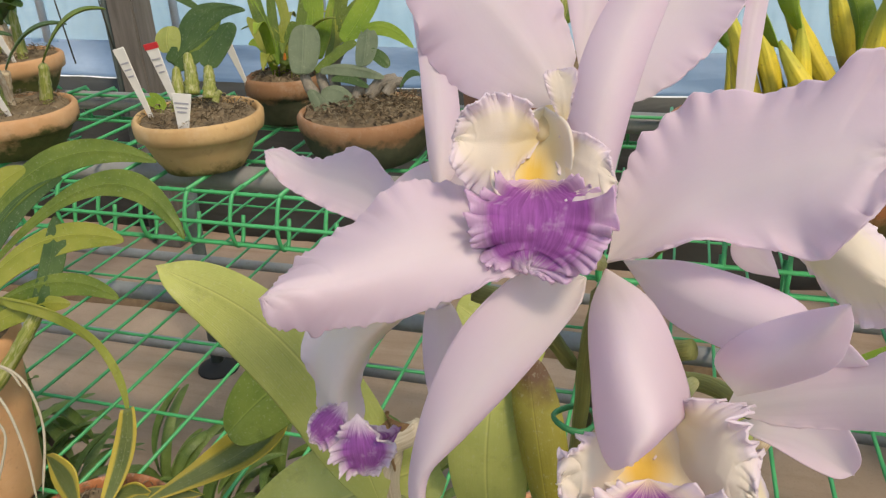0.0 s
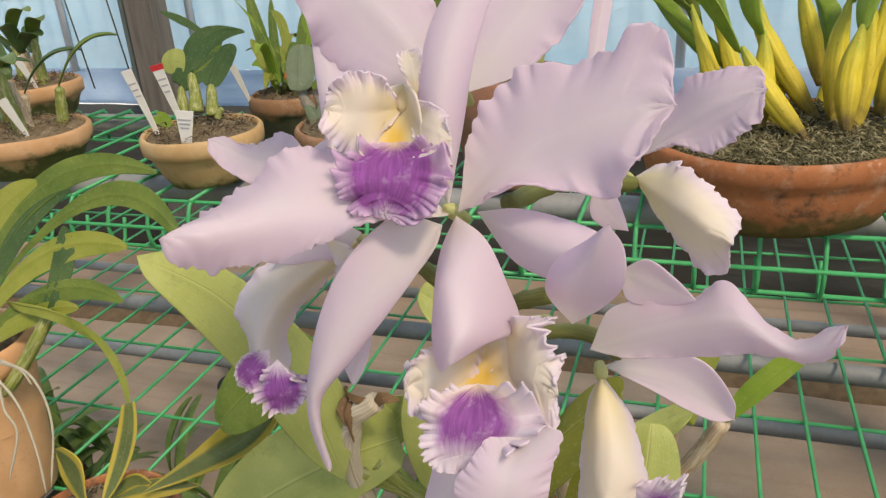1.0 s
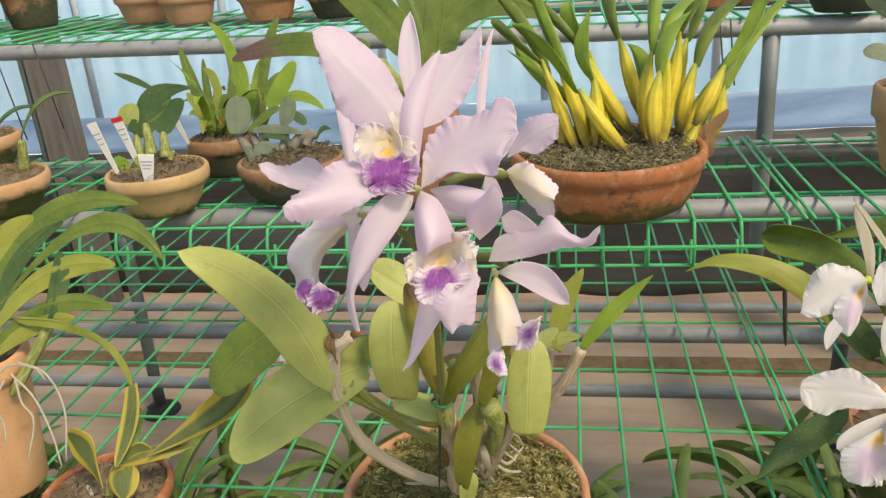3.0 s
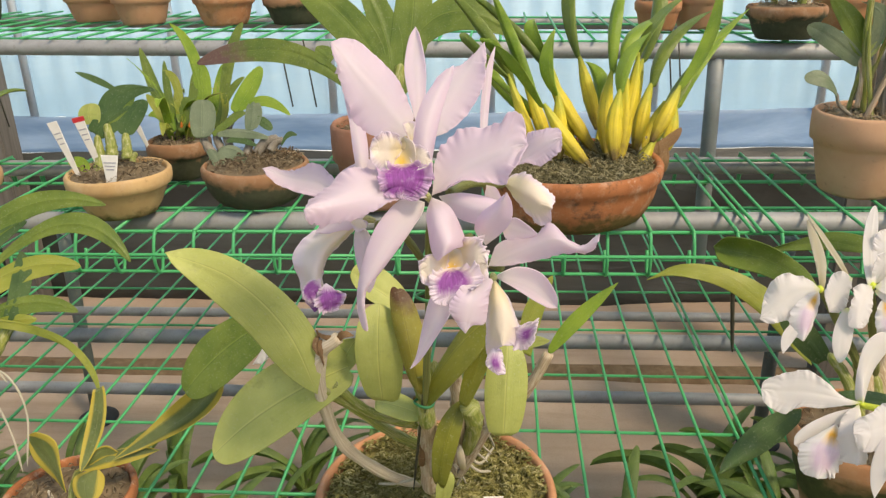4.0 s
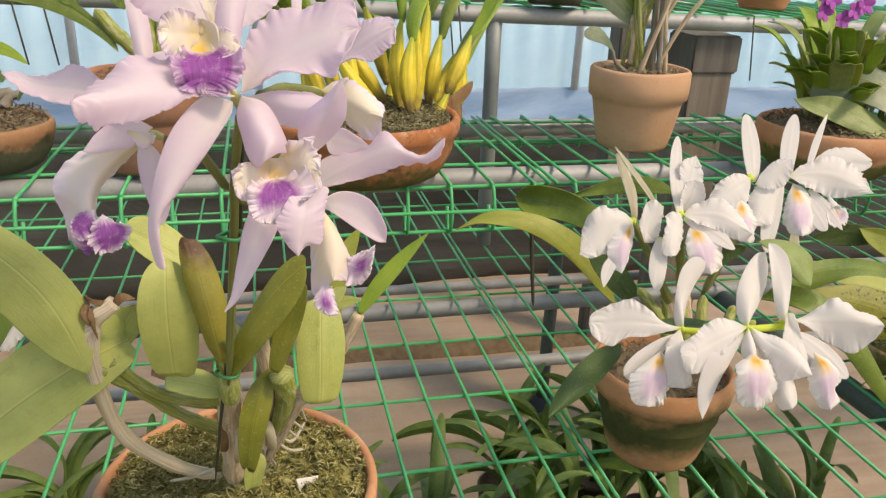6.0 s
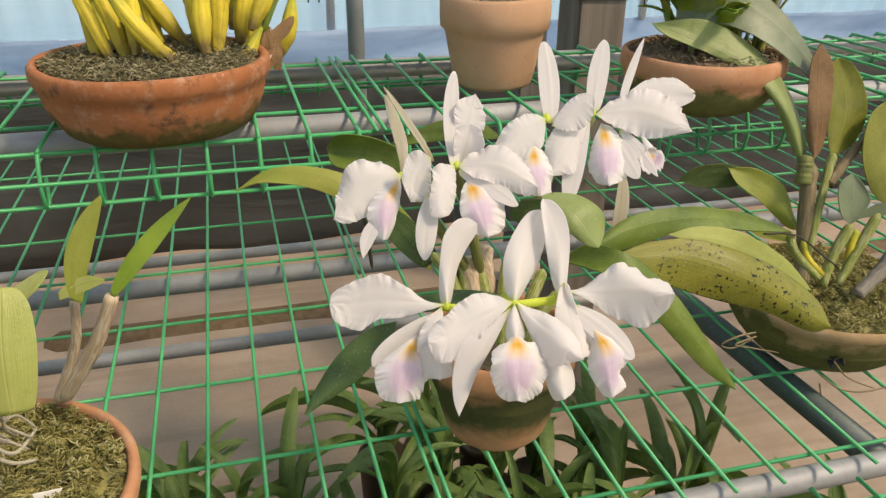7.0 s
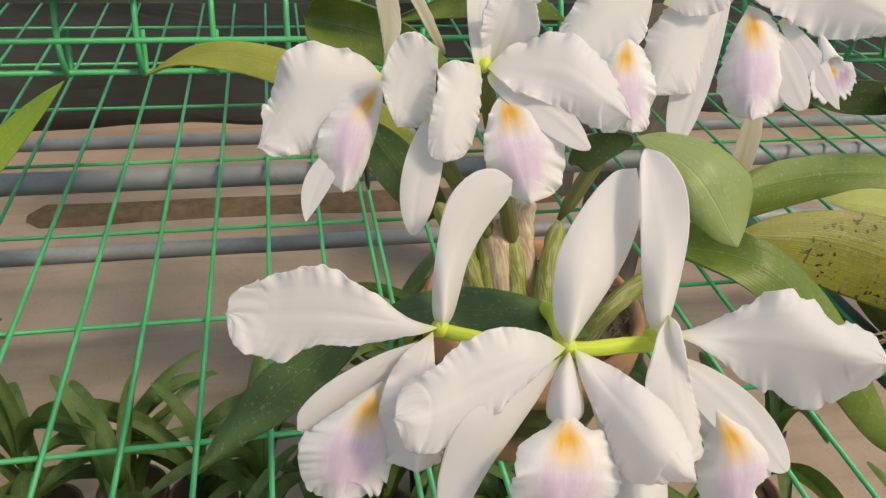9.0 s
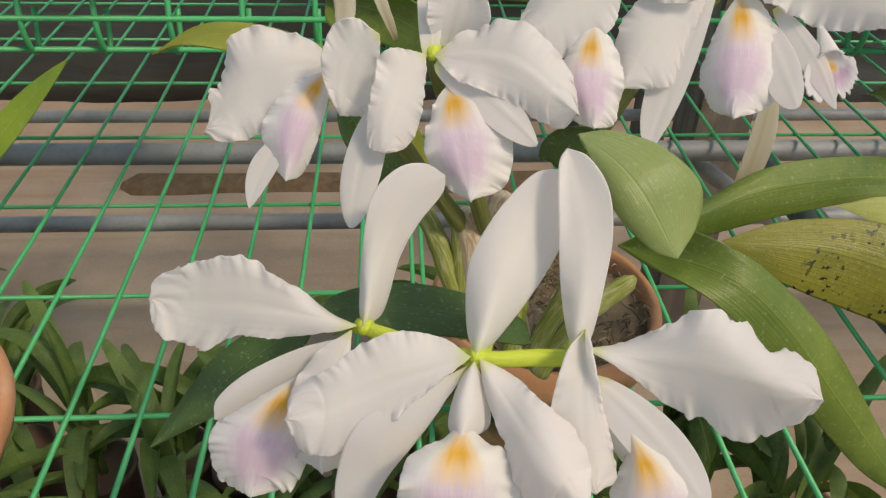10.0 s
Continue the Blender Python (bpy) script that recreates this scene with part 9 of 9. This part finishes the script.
blade(grey, 'leaf', (-0.5883, 0.1487, 0.3336), (-0.5794, 0.1543, 0.3473), (-0.5673, 0.1541, 0.3457), (-0.5794, 0.1551, 0.3494), (-0.5782, 0.1525, 0.3426), 0.5, 0.6, 0.02, leaf_deep, 0.35)
blade(grey, 'leaf', (-0.6622, 0.1582, 0.3642), (-0.6476, 0.1613, 0.3711), (-0.6367, 0.163, 0.3745), (-0.6484, 0.1629, 0.3752), (-0.6468, 0.1595, 0.3663), 0.5, 0.5, 0.02, leaf_green, 0.35)
blade(grey, 'leaf', (-0.6802, 0.1509, 0.347), (-0.6621, 0.1568, 0.3608), (-0.644, 0.1614, 0.3711), (-0.6658, 0.1578, 0.3635), (-0.6602, 0.1549, 0.3556), 0.5, 0.5, 0.02, leaf_green, 0.35)
cane(grey, 'cane', [(-0.6611, 0.1561, 0.3311), (-0.6651, 0.1613, 0.3449), (-0.6537, 0.1724, 0.3726)], 0.006, 0.004, cane_grey)
cane(grey, 'cane', [(-0.6832, 0.1514, 0.3207), (-0.6915, 0.1551, 0.331), (-0.6984, 0.1596, 0.3431)], 0.007, 0.005, cane_grey)
cane(grey, 'cane', [(-0.6239, 0.1534, 0.3209), (-0.613, 0.1591, 0.3347), (-0.5946, 0.1617, 0.34)], 0.007, 0.006, cane_grey)
cane(grey, 'cane', [(-0.6055, 0.1553, 0.3244), (-0.5982, 0.1596, 0.3348), (-0.5871, 0.1606, 0.3365)], 0.006, 0.005, cane_grey)
cane(grey, 'cane', [(-0.6387, 0.1515, 0.3173), (-0.6334, 0.1584, 0.3347), (-0.63, 0.1645, 0.3502)], 0.006, 0.004, cane_grey)
cane(grey, 'cane', [(-0.6684, 0.1519, 0.3207), (-0.676, 0.157, 0.3345), (-0.6799, 0.1608, 0.3449)], 0.006, 0.005, cane_grey)

pot(lilac_orchid, LILAC_POT, 0.119, 0.077, clay_moss, 0.020, 0.74, False, moss, 0.84, 12000, 0.009)
pot(white_orchid, WHITE_POT, 0.074, 0.105, clay_foot, 0.030, 0.68, False, bark, 0.86, 500)
pot(arching_orchid, ARCH_POT, 0.062, 0.175, clay_peach, 0.026, 0.70, False, bark, 0.9, 300)
pot(variegated_orchid, VARI_POT, 0.068, 0.054, clay_red, 0.018, 0.70, False, bark, 0.84, 300)
pot(mossy_orchid, MOSSY_POT, 0.114, 0.074, clay_bowl, 0.016, 0.62, True, moss, 0.9, 8000)
# drain hole: a black disc on the bowl's side stands in for its shade
hole, faces, uvs = lathe([(0.0, 0.0), (0.0062, 0.0), (0.0078, 0.0012), (0.0070, 0.0030), (0.0058, 0.0012), (0.0, 0.0012)], 20, 0.05, 3)
turn_out = Vector((-0.045, -0.075, -0.012)).to_track_quat("Z", "Y").to_matrix().to_4x4()
turn_out.translation = Vector(MOSSY_POT) + Vector((-0.0535, -0.0890, 0.036))
mesh_object("drain_hole_shade", [turn_out @ Vector(v) for v in hole], faces, rubber, mossy_orchid, uvs, True, "drain hole in the bowl, a black disc for its shade")
pot(big_leaf_orchid, BIGLEAF_POT, 0.061, 0.108, clay_brown, 0.048, 0.74, False, bark, 0.9, 300)
pot(yellow_orchid, BOWL_POT, 0.114, 0.069, clay_red, 0.020, 0.76, True, fibre, 0.88, 5000, 0.010)


def on_tier(x, y, z=TIER + 0.003):
    return (x, y, z)


def arc_leaf(parent, foot, ang, reach, rise, width, mat, droop=0.0, label="", blunt=0.6):
    """A leaf that leaves the plant towards ang (radians), rises and droops."""
    f = np.array(foot, dtype=float)
    d = np.array((math.cos(ang), math.sin(ang), 0))
    s = np.array((-math.sin(ang), math.cos(ang), 0))
    tip = f + d * reach + np.array((0, 0, rise - droop))
    mid = f + d * reach * 0.45 + np.array((0, 0, rise * 0.72))
    w = s * width / 2 + np.array((0, 0, width * 0.12))
    return blade(parent, "leaf", f, mid, tip, mid - s * width / 2 + (0, 0, width * 0.12), mid + w, 0.5, blunt, 0.02, mat, 0.45, label, 0.0008, 16, 7)


def plant_label(parent, place, h, lean, w=0.016, ink=True, top=None):
    m = Matrix.Translation(place) @ Euler((radians(lean[0]), radians(lean[1]), radians(lean[2]))).to_matrix().to_4x4()
    tag = thing("plant_label", place, "white plastic plant label pushed into the pot", "label", "plant labels")
    bm = bmesh.new()
    bmesh.ops.create_cube(bm, size=1.0)
    bmesh.ops.scale(bm, vec=(w, 0.0012, h), verts=bm.verts)
    bmesh.ops.translate(bm, vec=(0, 0, h / 2), verts=bm.verts)
    for v in bm.verts:
        if v.co.z < 0.001:
            v.co.x *= 0.3
    bmesh.ops.bevel(bm, geom=bm.edges[:], offset=0.0004, segments=1, affect="EDGES")
    bmesh.ops.transform(bm, matrix=m, verts=bm.verts)
    strip = part("strip", bm, tag_white, tag)
    if ink:
        for i, z in enumerate((0.82, 0.74, 0.66)):
            bm = bmesh.new()
            bmesh.ops.create_cube(bm, size=1.0)
            bmesh.ops.scale(bm, vec=(w * (0.7 - 0.12 * i), 0.0004, 0.0016), verts=bm.verts)
            bmesh.ops.transform(bm, matrix=m @ Matrix.Translation((0, -0.0009, h * z)), verts=bm.verts)
            part("writing", bm, tag_ink, strip)
    if top:
        bm = bmesh.new()
        bmesh.ops.create_cube(bm, size=1.0)
        bmesh.ops.scale(bm, vec=(w * 1.06, 0.002, h * 0.07), verts=bm.verts)
        bmesh.ops.transform(bm, matrix=m @ Matrix.Translation((0, 0, h * 0.975)), verts=bm.verts)
        part("cap", bm, top, strip, "red painted end")
    return tag


plant_label(lilac_orchid, POT_TAG, 0.026, (-20, 6, 12), 0.020, False)

# small orchid with dark oval leaves and plant labels
rngp = random.Random(11)
p = SMALL_POT
pot(small, p, 0.066, 0.056, clay_tan, 0.020, 0.66, False, bark, 0.9, 500)
top = p[2] + 0.051
plant_label(small, (p[0] - 0.042, p[1] - 0.015, top - 0.01), 0.085, (4, -14, 8), 0.013)
plant_label(small, (p[0] - 0.022, p[1] + 0.005, top - 0.01), 0.085, (4, -12, 8), 0.014, True, tag_red)
plant_label(small, (p[0] + 0.014, p[1] - 0.052, top - 0.016), 0.052, (-8, 2, 0), 0.022)

# dense bright strap leaves in a dark-footed pot
p = STRAP_POT
pot(strap, p, 0.047, 0.056, clay_green_foot, 0.022, 0.74, False, bark, 0.9, 200)
top = p[2] + 0.05
for k in range(12):
    arc_leaf(strap, (p[0] + rngp.uniform(-0.02, 0.03), p[1] + rngp.uniform(-0.01, 0.02), top), rngp.uniform(0, 6.283), rngp.uniform(0.03, 0.07), rngp.uniform(0.04, 0.10), rngp.uniform(0.010, 0.018), (leaf_fresh, leaf_green, leaf_lime)[k % 3], rngp.uniform(0, 0.03))
for k in range(4):
    cane(strap, "bloom_stub", [(p[0] + 0.02 + 0.012 * k, p[1] - 0.03, top + 0.03), (p[0] + 0.022 + 0.012 * k, p[1] - 0.032, top + 0.038)], 0.0022, 0.001, bloom_orange)
plant_label(strap, (p[0] - 0.03, p[1] - 0.03, top - 0.01), 0.06, (6, -16, 10), 0.010, False)

# grey-leaved orchid on dry bark
p = GREY_POT
pot(grey, p, 0.071, 0.052, clay_green_foot, 0.018, 0.70, True, bark, 0.92, 700)
litter(grey, (p[0] + 0.02, p[1], p[2]), 0.045, 0.060, 260, bark)

# tall pot with bare grey canes
p = on_tier(0.172, 0.185)
canes = thing("potted_orchid", p, "orchid of many thin grey canes in a tall plain clay pot", "orchid")
pot(canes, p, 0.067, 0.106, clay_tan_plain, 0.040, 0.72, False, chips, 0.88, 500)
top = p[2] + 0.096
for k in range(15):
    a = np.array((p[0] + rngp.uniform(-0.02, 0.03), p[1] + rngp.uniform(-0.025, 0.025), top))
    lean = rngp.uniform(-0.03, 0.11)
    b = a + (lean, rngp.uniform(-0.03, 0.05), rngp.uniform(0.14, 0.30))
    cane(canes, "cane", [a, (a + b) / 2 + (-0.008, 0, 0.01), b], 0.0032, 0.0026, (cane_grey, cane_tan, cane_green)[k % 3])
a = np.array((p[0] - 0.02, p[1] - 0.01, top))
cane(canes, "cane", [a, a + (-0.022, 0, 0.018), a + (-0.028, 0, 0.034)], 0.0028, 0.002, cane_grey)
blade(canes, "leaf", a + (-0.028, 0, 0.034), a + (-0.045, 0, 0.052), a + (-0.070, 0, 0.052), a + (-0.047, 0.006, 0.060), a + (-0.043, -0.006, 0.040), 0.5, 0.45, 0.02, leaf_grey, 0.3)
cane(canes, 'cane', [(0.1537, 0.18, 0.3701), (0.154, 0.18, 0.4073), (0.149, 0.18, 0.4255), (0.1503, 0.18, 0.4333)], 0.0034, 0.0026, cane_tan)
blade(canes, 'leaf', (0.149, 0.18, 0.4255), (0.1099, 0.18, 0.4556), (0.0788, 0.18, 0.4716), (0.1173, 0.18, 0.4658), (0.1049, 0.18, 0.4438), 0.5, 0.45, 0.02, leaf_grey, 0.3)
blade(canes, 'leaf', (0.1503, 0.18, 0.4333), (0.135, 0.18, 0.4662), (0.1055, 0.18, 0.5029), (0.118, 0.18, 0.4709), (0.1481, 0.18, 0.474), 0.5, 0.45, 0.02, leaf_green, 0.3)
blade(canes, 'leaf', (0.1505, 0.18, 0.4323), (0.1592, 0.18, 0.4438), (0.1663, 0.18, 0.4552), (0.1527, 0.18, 0.4498), (0.1662, 0.18, 0.4388), 0.5, 0.45, 0.02, leaf_mid, 0.3)
blade(canes, 'leaf', (0.1557, 0.18, 0.4334), (0.1696, 0.18, 0.4745), (0.141, 0.18, 0.4978), (0.1547, 0.18, 0.4817), (0.1776, 0.18, 0.4807), 0.5, 0.45, 0.02, leaf_grey, 0.3)
for k in range(4):
    arc_leaf(canes, (p[0] + rngp.uniform(-0.01, 0.03), p[1], top + rngp.uniform(0.13, 0.18)), rngp.uniform(0, 6.28), rngp.uniform(0.06, 0.11), rngp.uniform(0.03, 0.08), 0.030, (leaf_green, leaf_grey)[k % 2], 0.01)

# dense green orchid with magenta blooms
p = on_tier(0.370, 0.042)
dense = thing("potted_orchid", p, "dense green orchid with magenta blooms in a shallow clay pot", "orchid")
pot(dense, p, 0.090, 0.060, clay_moss, 0.024, 0.70, True, bark, 0.9, 700)
top = p[2] + 0.058
for k in range(54):
    q, ang = 0.055 * math.sqrt(rngp.random()), rngp.uniform(0, 6.283)
    arc_leaf(dense, (p[0] + 0.02 + q * math.cos(ang), p[1] + 0.02 + q * math.sin(ang), top + rngp.uniform(0, 0.07)), ang, rngp.uniform(0.03, 0.075), rngp.uniform(0.035, 0.08), rngp.uniform(0.018, 0.028), (leaf_fresh, leaf_mid, leaf_fresh, leaf_lime)[k % 4], 0.004, "", 0.75)
for k in range(16):
    a = np.array((p[0] + rngp.uniform(-0.03, 0.06), p[1] + rngp.uniform(-0.03, 0.06), top))
    cane(dense, "cane", [a, a + (rngp.uniform(-0.01, 0.01), 0, 0.05), a + (rngp.uniform(-0.03, 0.03), 0, 0.11)], 0.004, 0.003, cane_green)
for k in range(6):
    c = np.array((p[0] + rngp.uniform(-0.10, 0.06), p[1] + rngp.uniform(-0.02, 0.03), top + rngp.uniform(0.125, 0.155)))
    for j in range(5):
        ang = 1.257 * j + k
        d = np.array((math.cos(ang), -0.3, math.sin(ang))) * 0.012
        s = np.array((-math.sin(ang), 0, math.cos(ang))) * 0.0042
        blade(dense, "blossom_petal", c, c + d * 0.55, c + d, c + d * 0.55 + s, c + d * 0.55 - s, 0.55, 0.4, 0.1, bloom_purple, 0.3, "", 0.0005, 8, 5)
blade(dense, "leaf", (0.335, 0.05, 0.36), (0.385, 0.005, 0.375), (0.46, -0.045, 0.300), (0.392, 0.02, 0.392), (0.372, -0.012, 0.352), 0.45, 0.5, 0.02, leaf_grey, 0.5)

# pots at the bench's far end
for (x, y), r, h, mat in (((-1.035, 0.098), 0.072, 0.050, clay_moss_tan), ((-1.235, 0.325), 0.068, 0.056, clay_moss_tan)):
    p = on_tier(x, y)
    far = thing("potted_orchid", p, "young orchid in a moss-stained tan clay pot", "orchid", "far end pots")
    pot(far, p, r, h, mat, 0.022, 0.7, False, bark, 0.92, 400)
    for k in range(7):
        a = np.array((x + rngp.uniform(-0.04, 0.03), y + rngp.uniform(-0.03, 0.03), p[2] + h * 0.9))
        b = a + (rngp.uniform(-0.02, 0.02), 0, rngp.uniform(0.04, 0.08))
        cane(far, "bulb", [a, (a + b) / 2, b], 0.008, 0.005, (cane_tan, cane_green)[k % 2])
        arc_leaf(far, b, rngp.uniform(0, 6.28), rngp.uniform(0.04, 0.08), rngp.uniform(0.02, 0.07), 0.024, (leaf_deep, leaf_green)[k % 2], 0.01, "", 0.45)
    plant_label(far, (x + 0.035, y - 0.03, p[2] + h * 0.85), 0.055, (5, -20, 10), 0.014, False)

# pots on the top shelf
shelf = ((0.150, 0.475, 0.061, 0.05, clay_green_foot), (-0.98, 0.66, 0.055, 0.056, clay_plain), (-0.82, 0.66, 0.058, 0.055, clay_orange), (-1.10, 0.72, 0.060, 0.055, clay_plain), (-0.69, 0.68, 0.060, 0.05, clay_green_foot),
         (0.045, 0.62, 0.045, 0.06, clay_plain), (-0.03, 0.58, 0.040, 0.05, clay_orange), (0.30, 0.62, 0.055, 0.06, clay_orange), (0.40, 0.70, 0.06, 0.06, clay_plain), (-1.42, 0.62, 0.055, 0.085, clay_plain), (-1.34, 0.70, 0.06, 0.08, clay_green_foot), (0.62, 0.60, 0.06, 0.06, clay_orange))
for x, y, r, h, mat in shelf:
    p = (x, y, shelf_z(x) + 0.003)
    high = thing("potted_orchid", p, "small potted orchid standing on the top shelf", "orchid", "top shelf pots")
    pot(high, p, r, h, mat, 0.018, 0.72, False, bark, 0.92, 150)
    for k in range(6):
        a = np.array((x + rngp.uniform(-0.03, 0.03), y + rngp.uniform(-0.02, 0.02), p[2] + h * 0.9))
        b = a + (rngp.uniform(-0.02, 0.02), 0, rngp.uniform(0.03, 0.07))
        cane(high, "cane", [a, (a + b) / 2, b], 0.005, 0.004, (cane_tan, cane_green)[k % 2])
        arc_leaf(high, b, rngp.uniform(0, 6.28), rngp.uniform(0.04, 0.09), rngp.uniform(0.03, 0.09), 0.024, (leaf_green, leaf_grey, leaf_deep)[k % 3], 0.01)

# dark strap-leaved plants under the bench: build a few leaf shapes, then place clumps
rngu = random.Random(5)
under_leaves = []
for k in range(6):
    w, ln = rngu.uniform(0.014, 0.021), rngu.uniform(0.10, 0.165)
    o = new("leaf_shape")
    ob = blade(o, "leaf", (0, 0, 0), (0.42 * ln, 0, ln * rngu.uniform(0.32, 0.5)), (ln, 0, ln * rngu.uniform(0.05, 0.5)), (0.42 * ln, w / 2, ln * 0.42), (0.42 * ln, -w / 2, ln * 0.42), 0.45, 0.45, 0.0, leaf_under, 0.9, "", 0.0012, 14, 5)
    under_leaves.append(ob.data)
    bpy.data.objects.remove(ob)
    bpy.data.objects.remove(o)
spots = []
for k in range(400):
    x, y = rngu.uniform(-1.35, 1.15), rngu.uniform(-0.48, 0.24)
    if (-0.42 < x < 0.05 and y > 0.02) or (x > 0.2 and y > 0.30 - (x - 0.1) * 1.0) or any((x - a) ** 2 + (y - b) ** 2 < 0.10 ** 2 for a, b in spots):
        continue
    spots.append((x, y))
spots = spots[:70]
for k in range(400):
    x, y = rngu.uniform(0.0, 0.42), rngu.uniform(-0.35, 0.20)
    if y < 0.30 - (x - 0.1) and len(spots) < 79 and not any((x - a) ** 2 + (y - b) ** 2 < 0.07 ** 2 for a, b in spots):
        spots.append((x, y))
spots += [(-0.35, 0.06), (-0.265, 0.075), (-0.19, 0.055), (-0.13, 0.01)]
for x, y in spots:
    z = GROUND + 0.20
    clump = thing("strap_leaf_orchid", (x, y, z), "dark green strap-leaved orchid growing under the bench", "orchid", "plants under the bench")
    tall = rngu.uniform(0.03, 0.11)
    verts, faces, uvs = lathe([(0.0, 0.0), (0.026, 0.0), (0.036, 0.19), (0.038, 0.192), (0.038, 0.200), (0.034, 0.200), (0.032, 0.188), (0.0, 0.188)], 20)
    mesh_object("pot", [np.array(v) + np.array((x, y, GROUND + 0.004)) for v in verts], faces, pot_brown, clump, uvs, True, "tall brown plastic pot")
    line = [np.array((x, y, z - 0.02 + f * (tall + 0.02))) for f in (0, 0.5, 1)]
    v, f, u = tube_mesh(line, [0.005, 0.005, 0.004], 7)
    mesh_object("stem", v, f, leaf_under, clump, u)
    turn = rngu.uniform(0, 6.28)
    for k in range(11):
        leaf = new("leaf", under_leaves[k % 6])
        leaf.parent = clump
        leaf.matrix_basis = Matrix.Translation((0, 0, tall * k / 10)) @ Matrix.Rotation(turn + math.pi * (k % 2) + rngu.uniform(-0.55, 0.55), 4, "Z") @ Matrix.Rotation(-rngu.uniform(-0.1, 0.75) * (0.4 + k / 12), 4, "Y") @ Matrix.Scale(rngu.uniform(0.75, 1.15), 4)

# ---- wire mesh of the bench, last ----
WIRE = 0.0021


def straight(axis, length, mat=green_wire, r=WIRE):
    """One straight wire along axis from the origin, shared by all like it."""
    line = [np.array(axis, dtype=float) * length * f for f in (0, 0.5, 1)]
    v, f, u = tube_mesh(line, [r] * 3, 8)
    me = bpy.data.meshes.new("wire")
    me.from_pydata([tuple(q) for q in v], [], f)
    me.polygons.foreach_set("use_smooth", [True] * len(me.polygons))
    me.materials.append(mat)
    return me


def hooked(drop, out):
    """The end of a wire, bent down over the edge."""
    line = smooth_line([(0, 0.02, 0), (0, 0.004, -0.001), (0, -0.004, -0.008), (0, -out, -drop * 0.6), (0, -out * 0.5, -drop), (0, 0.006, -drop * 1.03), (0, 0.014, -drop * 0.55)], 4)
    v, f, u = tube_mesh(line, [WIRE] * len(line), 8)
    me = bpy.data.meshes.new("wire_end")
    me.from_pydata([tuple(q) for q in v], [], f)
    me.polygons.foreach_set("use_smooth", [True] * len(me.polygons))
    me.materials.append(green_wire)
    return me


def piece(name, me, parent, m):
    ob = new(name, me)
    ob.parent = parent
    ob.matrix_basis = m
    return ob


def mesh_panel(x0, x1, y0, y1, z, rows, label, step=0.05, first=0.0, hook=0.0, slope=0.0, edge=None):
    panel = thing("mesh_panel", (x0, y0, z), label, "wire mesh", "bench mesh panels")
    run, across = straight((0, 1, 0), y1 - y0), straight((1, 0, -slope), x1 - x0)
    end = hooked(hook, 0.012) if hook else None
    back = hooked(hook * 0.9, -0.004) if hook else None
    x = first
    while x <= x1 - x0 + 1e-6:
        sag = 0.0008 * math.sin(37 * (x0 + x))
        piece("wire", run, panel, Matrix.Translation((x, 0, sag - slope * x)))
        if end:
            piece("wire_end", end, panel, Matrix.Translation((x, 0, -slope * x)))
            piece("wire_end", back, panel, Matrix.Translation((x, y1 - y0, -slope * x)) @ Matrix.Rotation(math.pi, 4, "Z"))
        x += step
    if edge is not None:
        piece("wire", run, panel, Matrix.Translation((edge, 0, 0)))
    for y in rows:
        piece("cross_wire", across, panel, Matrix.Translation((0, y - y0, -0.0036)))
    if end:
        piece("cross_wire", across, panel, Matrix.Translation((0, -0.012, -hook * 0.52)))
        piece("cross_wire", across, panel, Matrix.Translation((0, -0.005, -hook)))
        piece("cross_wire", across, panel, Matrix.Translation((0, y1 - y0 + 0.003, -hook * 0.9)))
    return panel


LOW = (-0.258, -0.134, 0.0, 0.139, 0.280, 0.425, 0.572, 0.720, 0.868)
mesh_panel(-1.7, -0.0045, -0.288, 0.880, 0.0, LOW, "green plastic-coated wire mesh panel of the lower bench", first=0.0, edge=1.6955)
mesh_panel(0.0045, 1.45, -0.288, 0.880, 0.0, LOW, "green plastic-coated wire mesh panel of the lower bench", first=0.0)
mesh_panel(-1.675, 1.45, -0.66, -0.298, -0.003, (-0.320, -0.43, -0.55, -0.65), "green plastic-coated wire mesh panel at the bench front", first=0.0)
MID = (0.035, 0.125, 0.24, 0.355)
mesh_panel(-1.7, -0.0045, 0.027, 0.385, TIER, MID, "green wire mesh panel of the middle tier with bent-down edge", hook=0.052, first=0.0275, edge=1.6955)
mesh_panel(0.0045, 1.45, 0.027, 0.385, TIER, MID, "green wire mesh panel of the middle tier with bent-down edge", hook=0.052, first=0.023, edge=0.0)
mesh_panel(-1.7, 1.45, 0.443, 0.95, shelf_z(-1.7), (0.465, 0.60, 0.74, 0.88), "green wire mesh panel of the top shelf", slope=0.02)
for x, ln in ((-0.66, 0.11), (-0.62, 0.11), (-1.25, 0.17), (-1.17, 0.15), (0.50, 0.11), (-0.02, 0.10), (-0.035, 0.10)):
    wire = new("loose_wire", straight((0.12, 0, -1), ln, dark_wire, 0.0013))
    wire.matrix_basis = Matrix.Translation((x, 0.440, shelf_z(x)))
    tagged(wire, "cut dark wire end hanging from the top shelf", "wire")

# a thin dark rod hooked on the middle tier
rod = thing("hanging_rod", (-0.024, 0.024, 0.21), "thin dark rod hanging from the middle tier", "rod")
cane(rod, "rod", [(-0.024, 0.024, 0.212), (-0.020, 0.021, 0.16), (-0.015, 0.018, 0.104)], 0.0028, 0.0022, dark_wire)
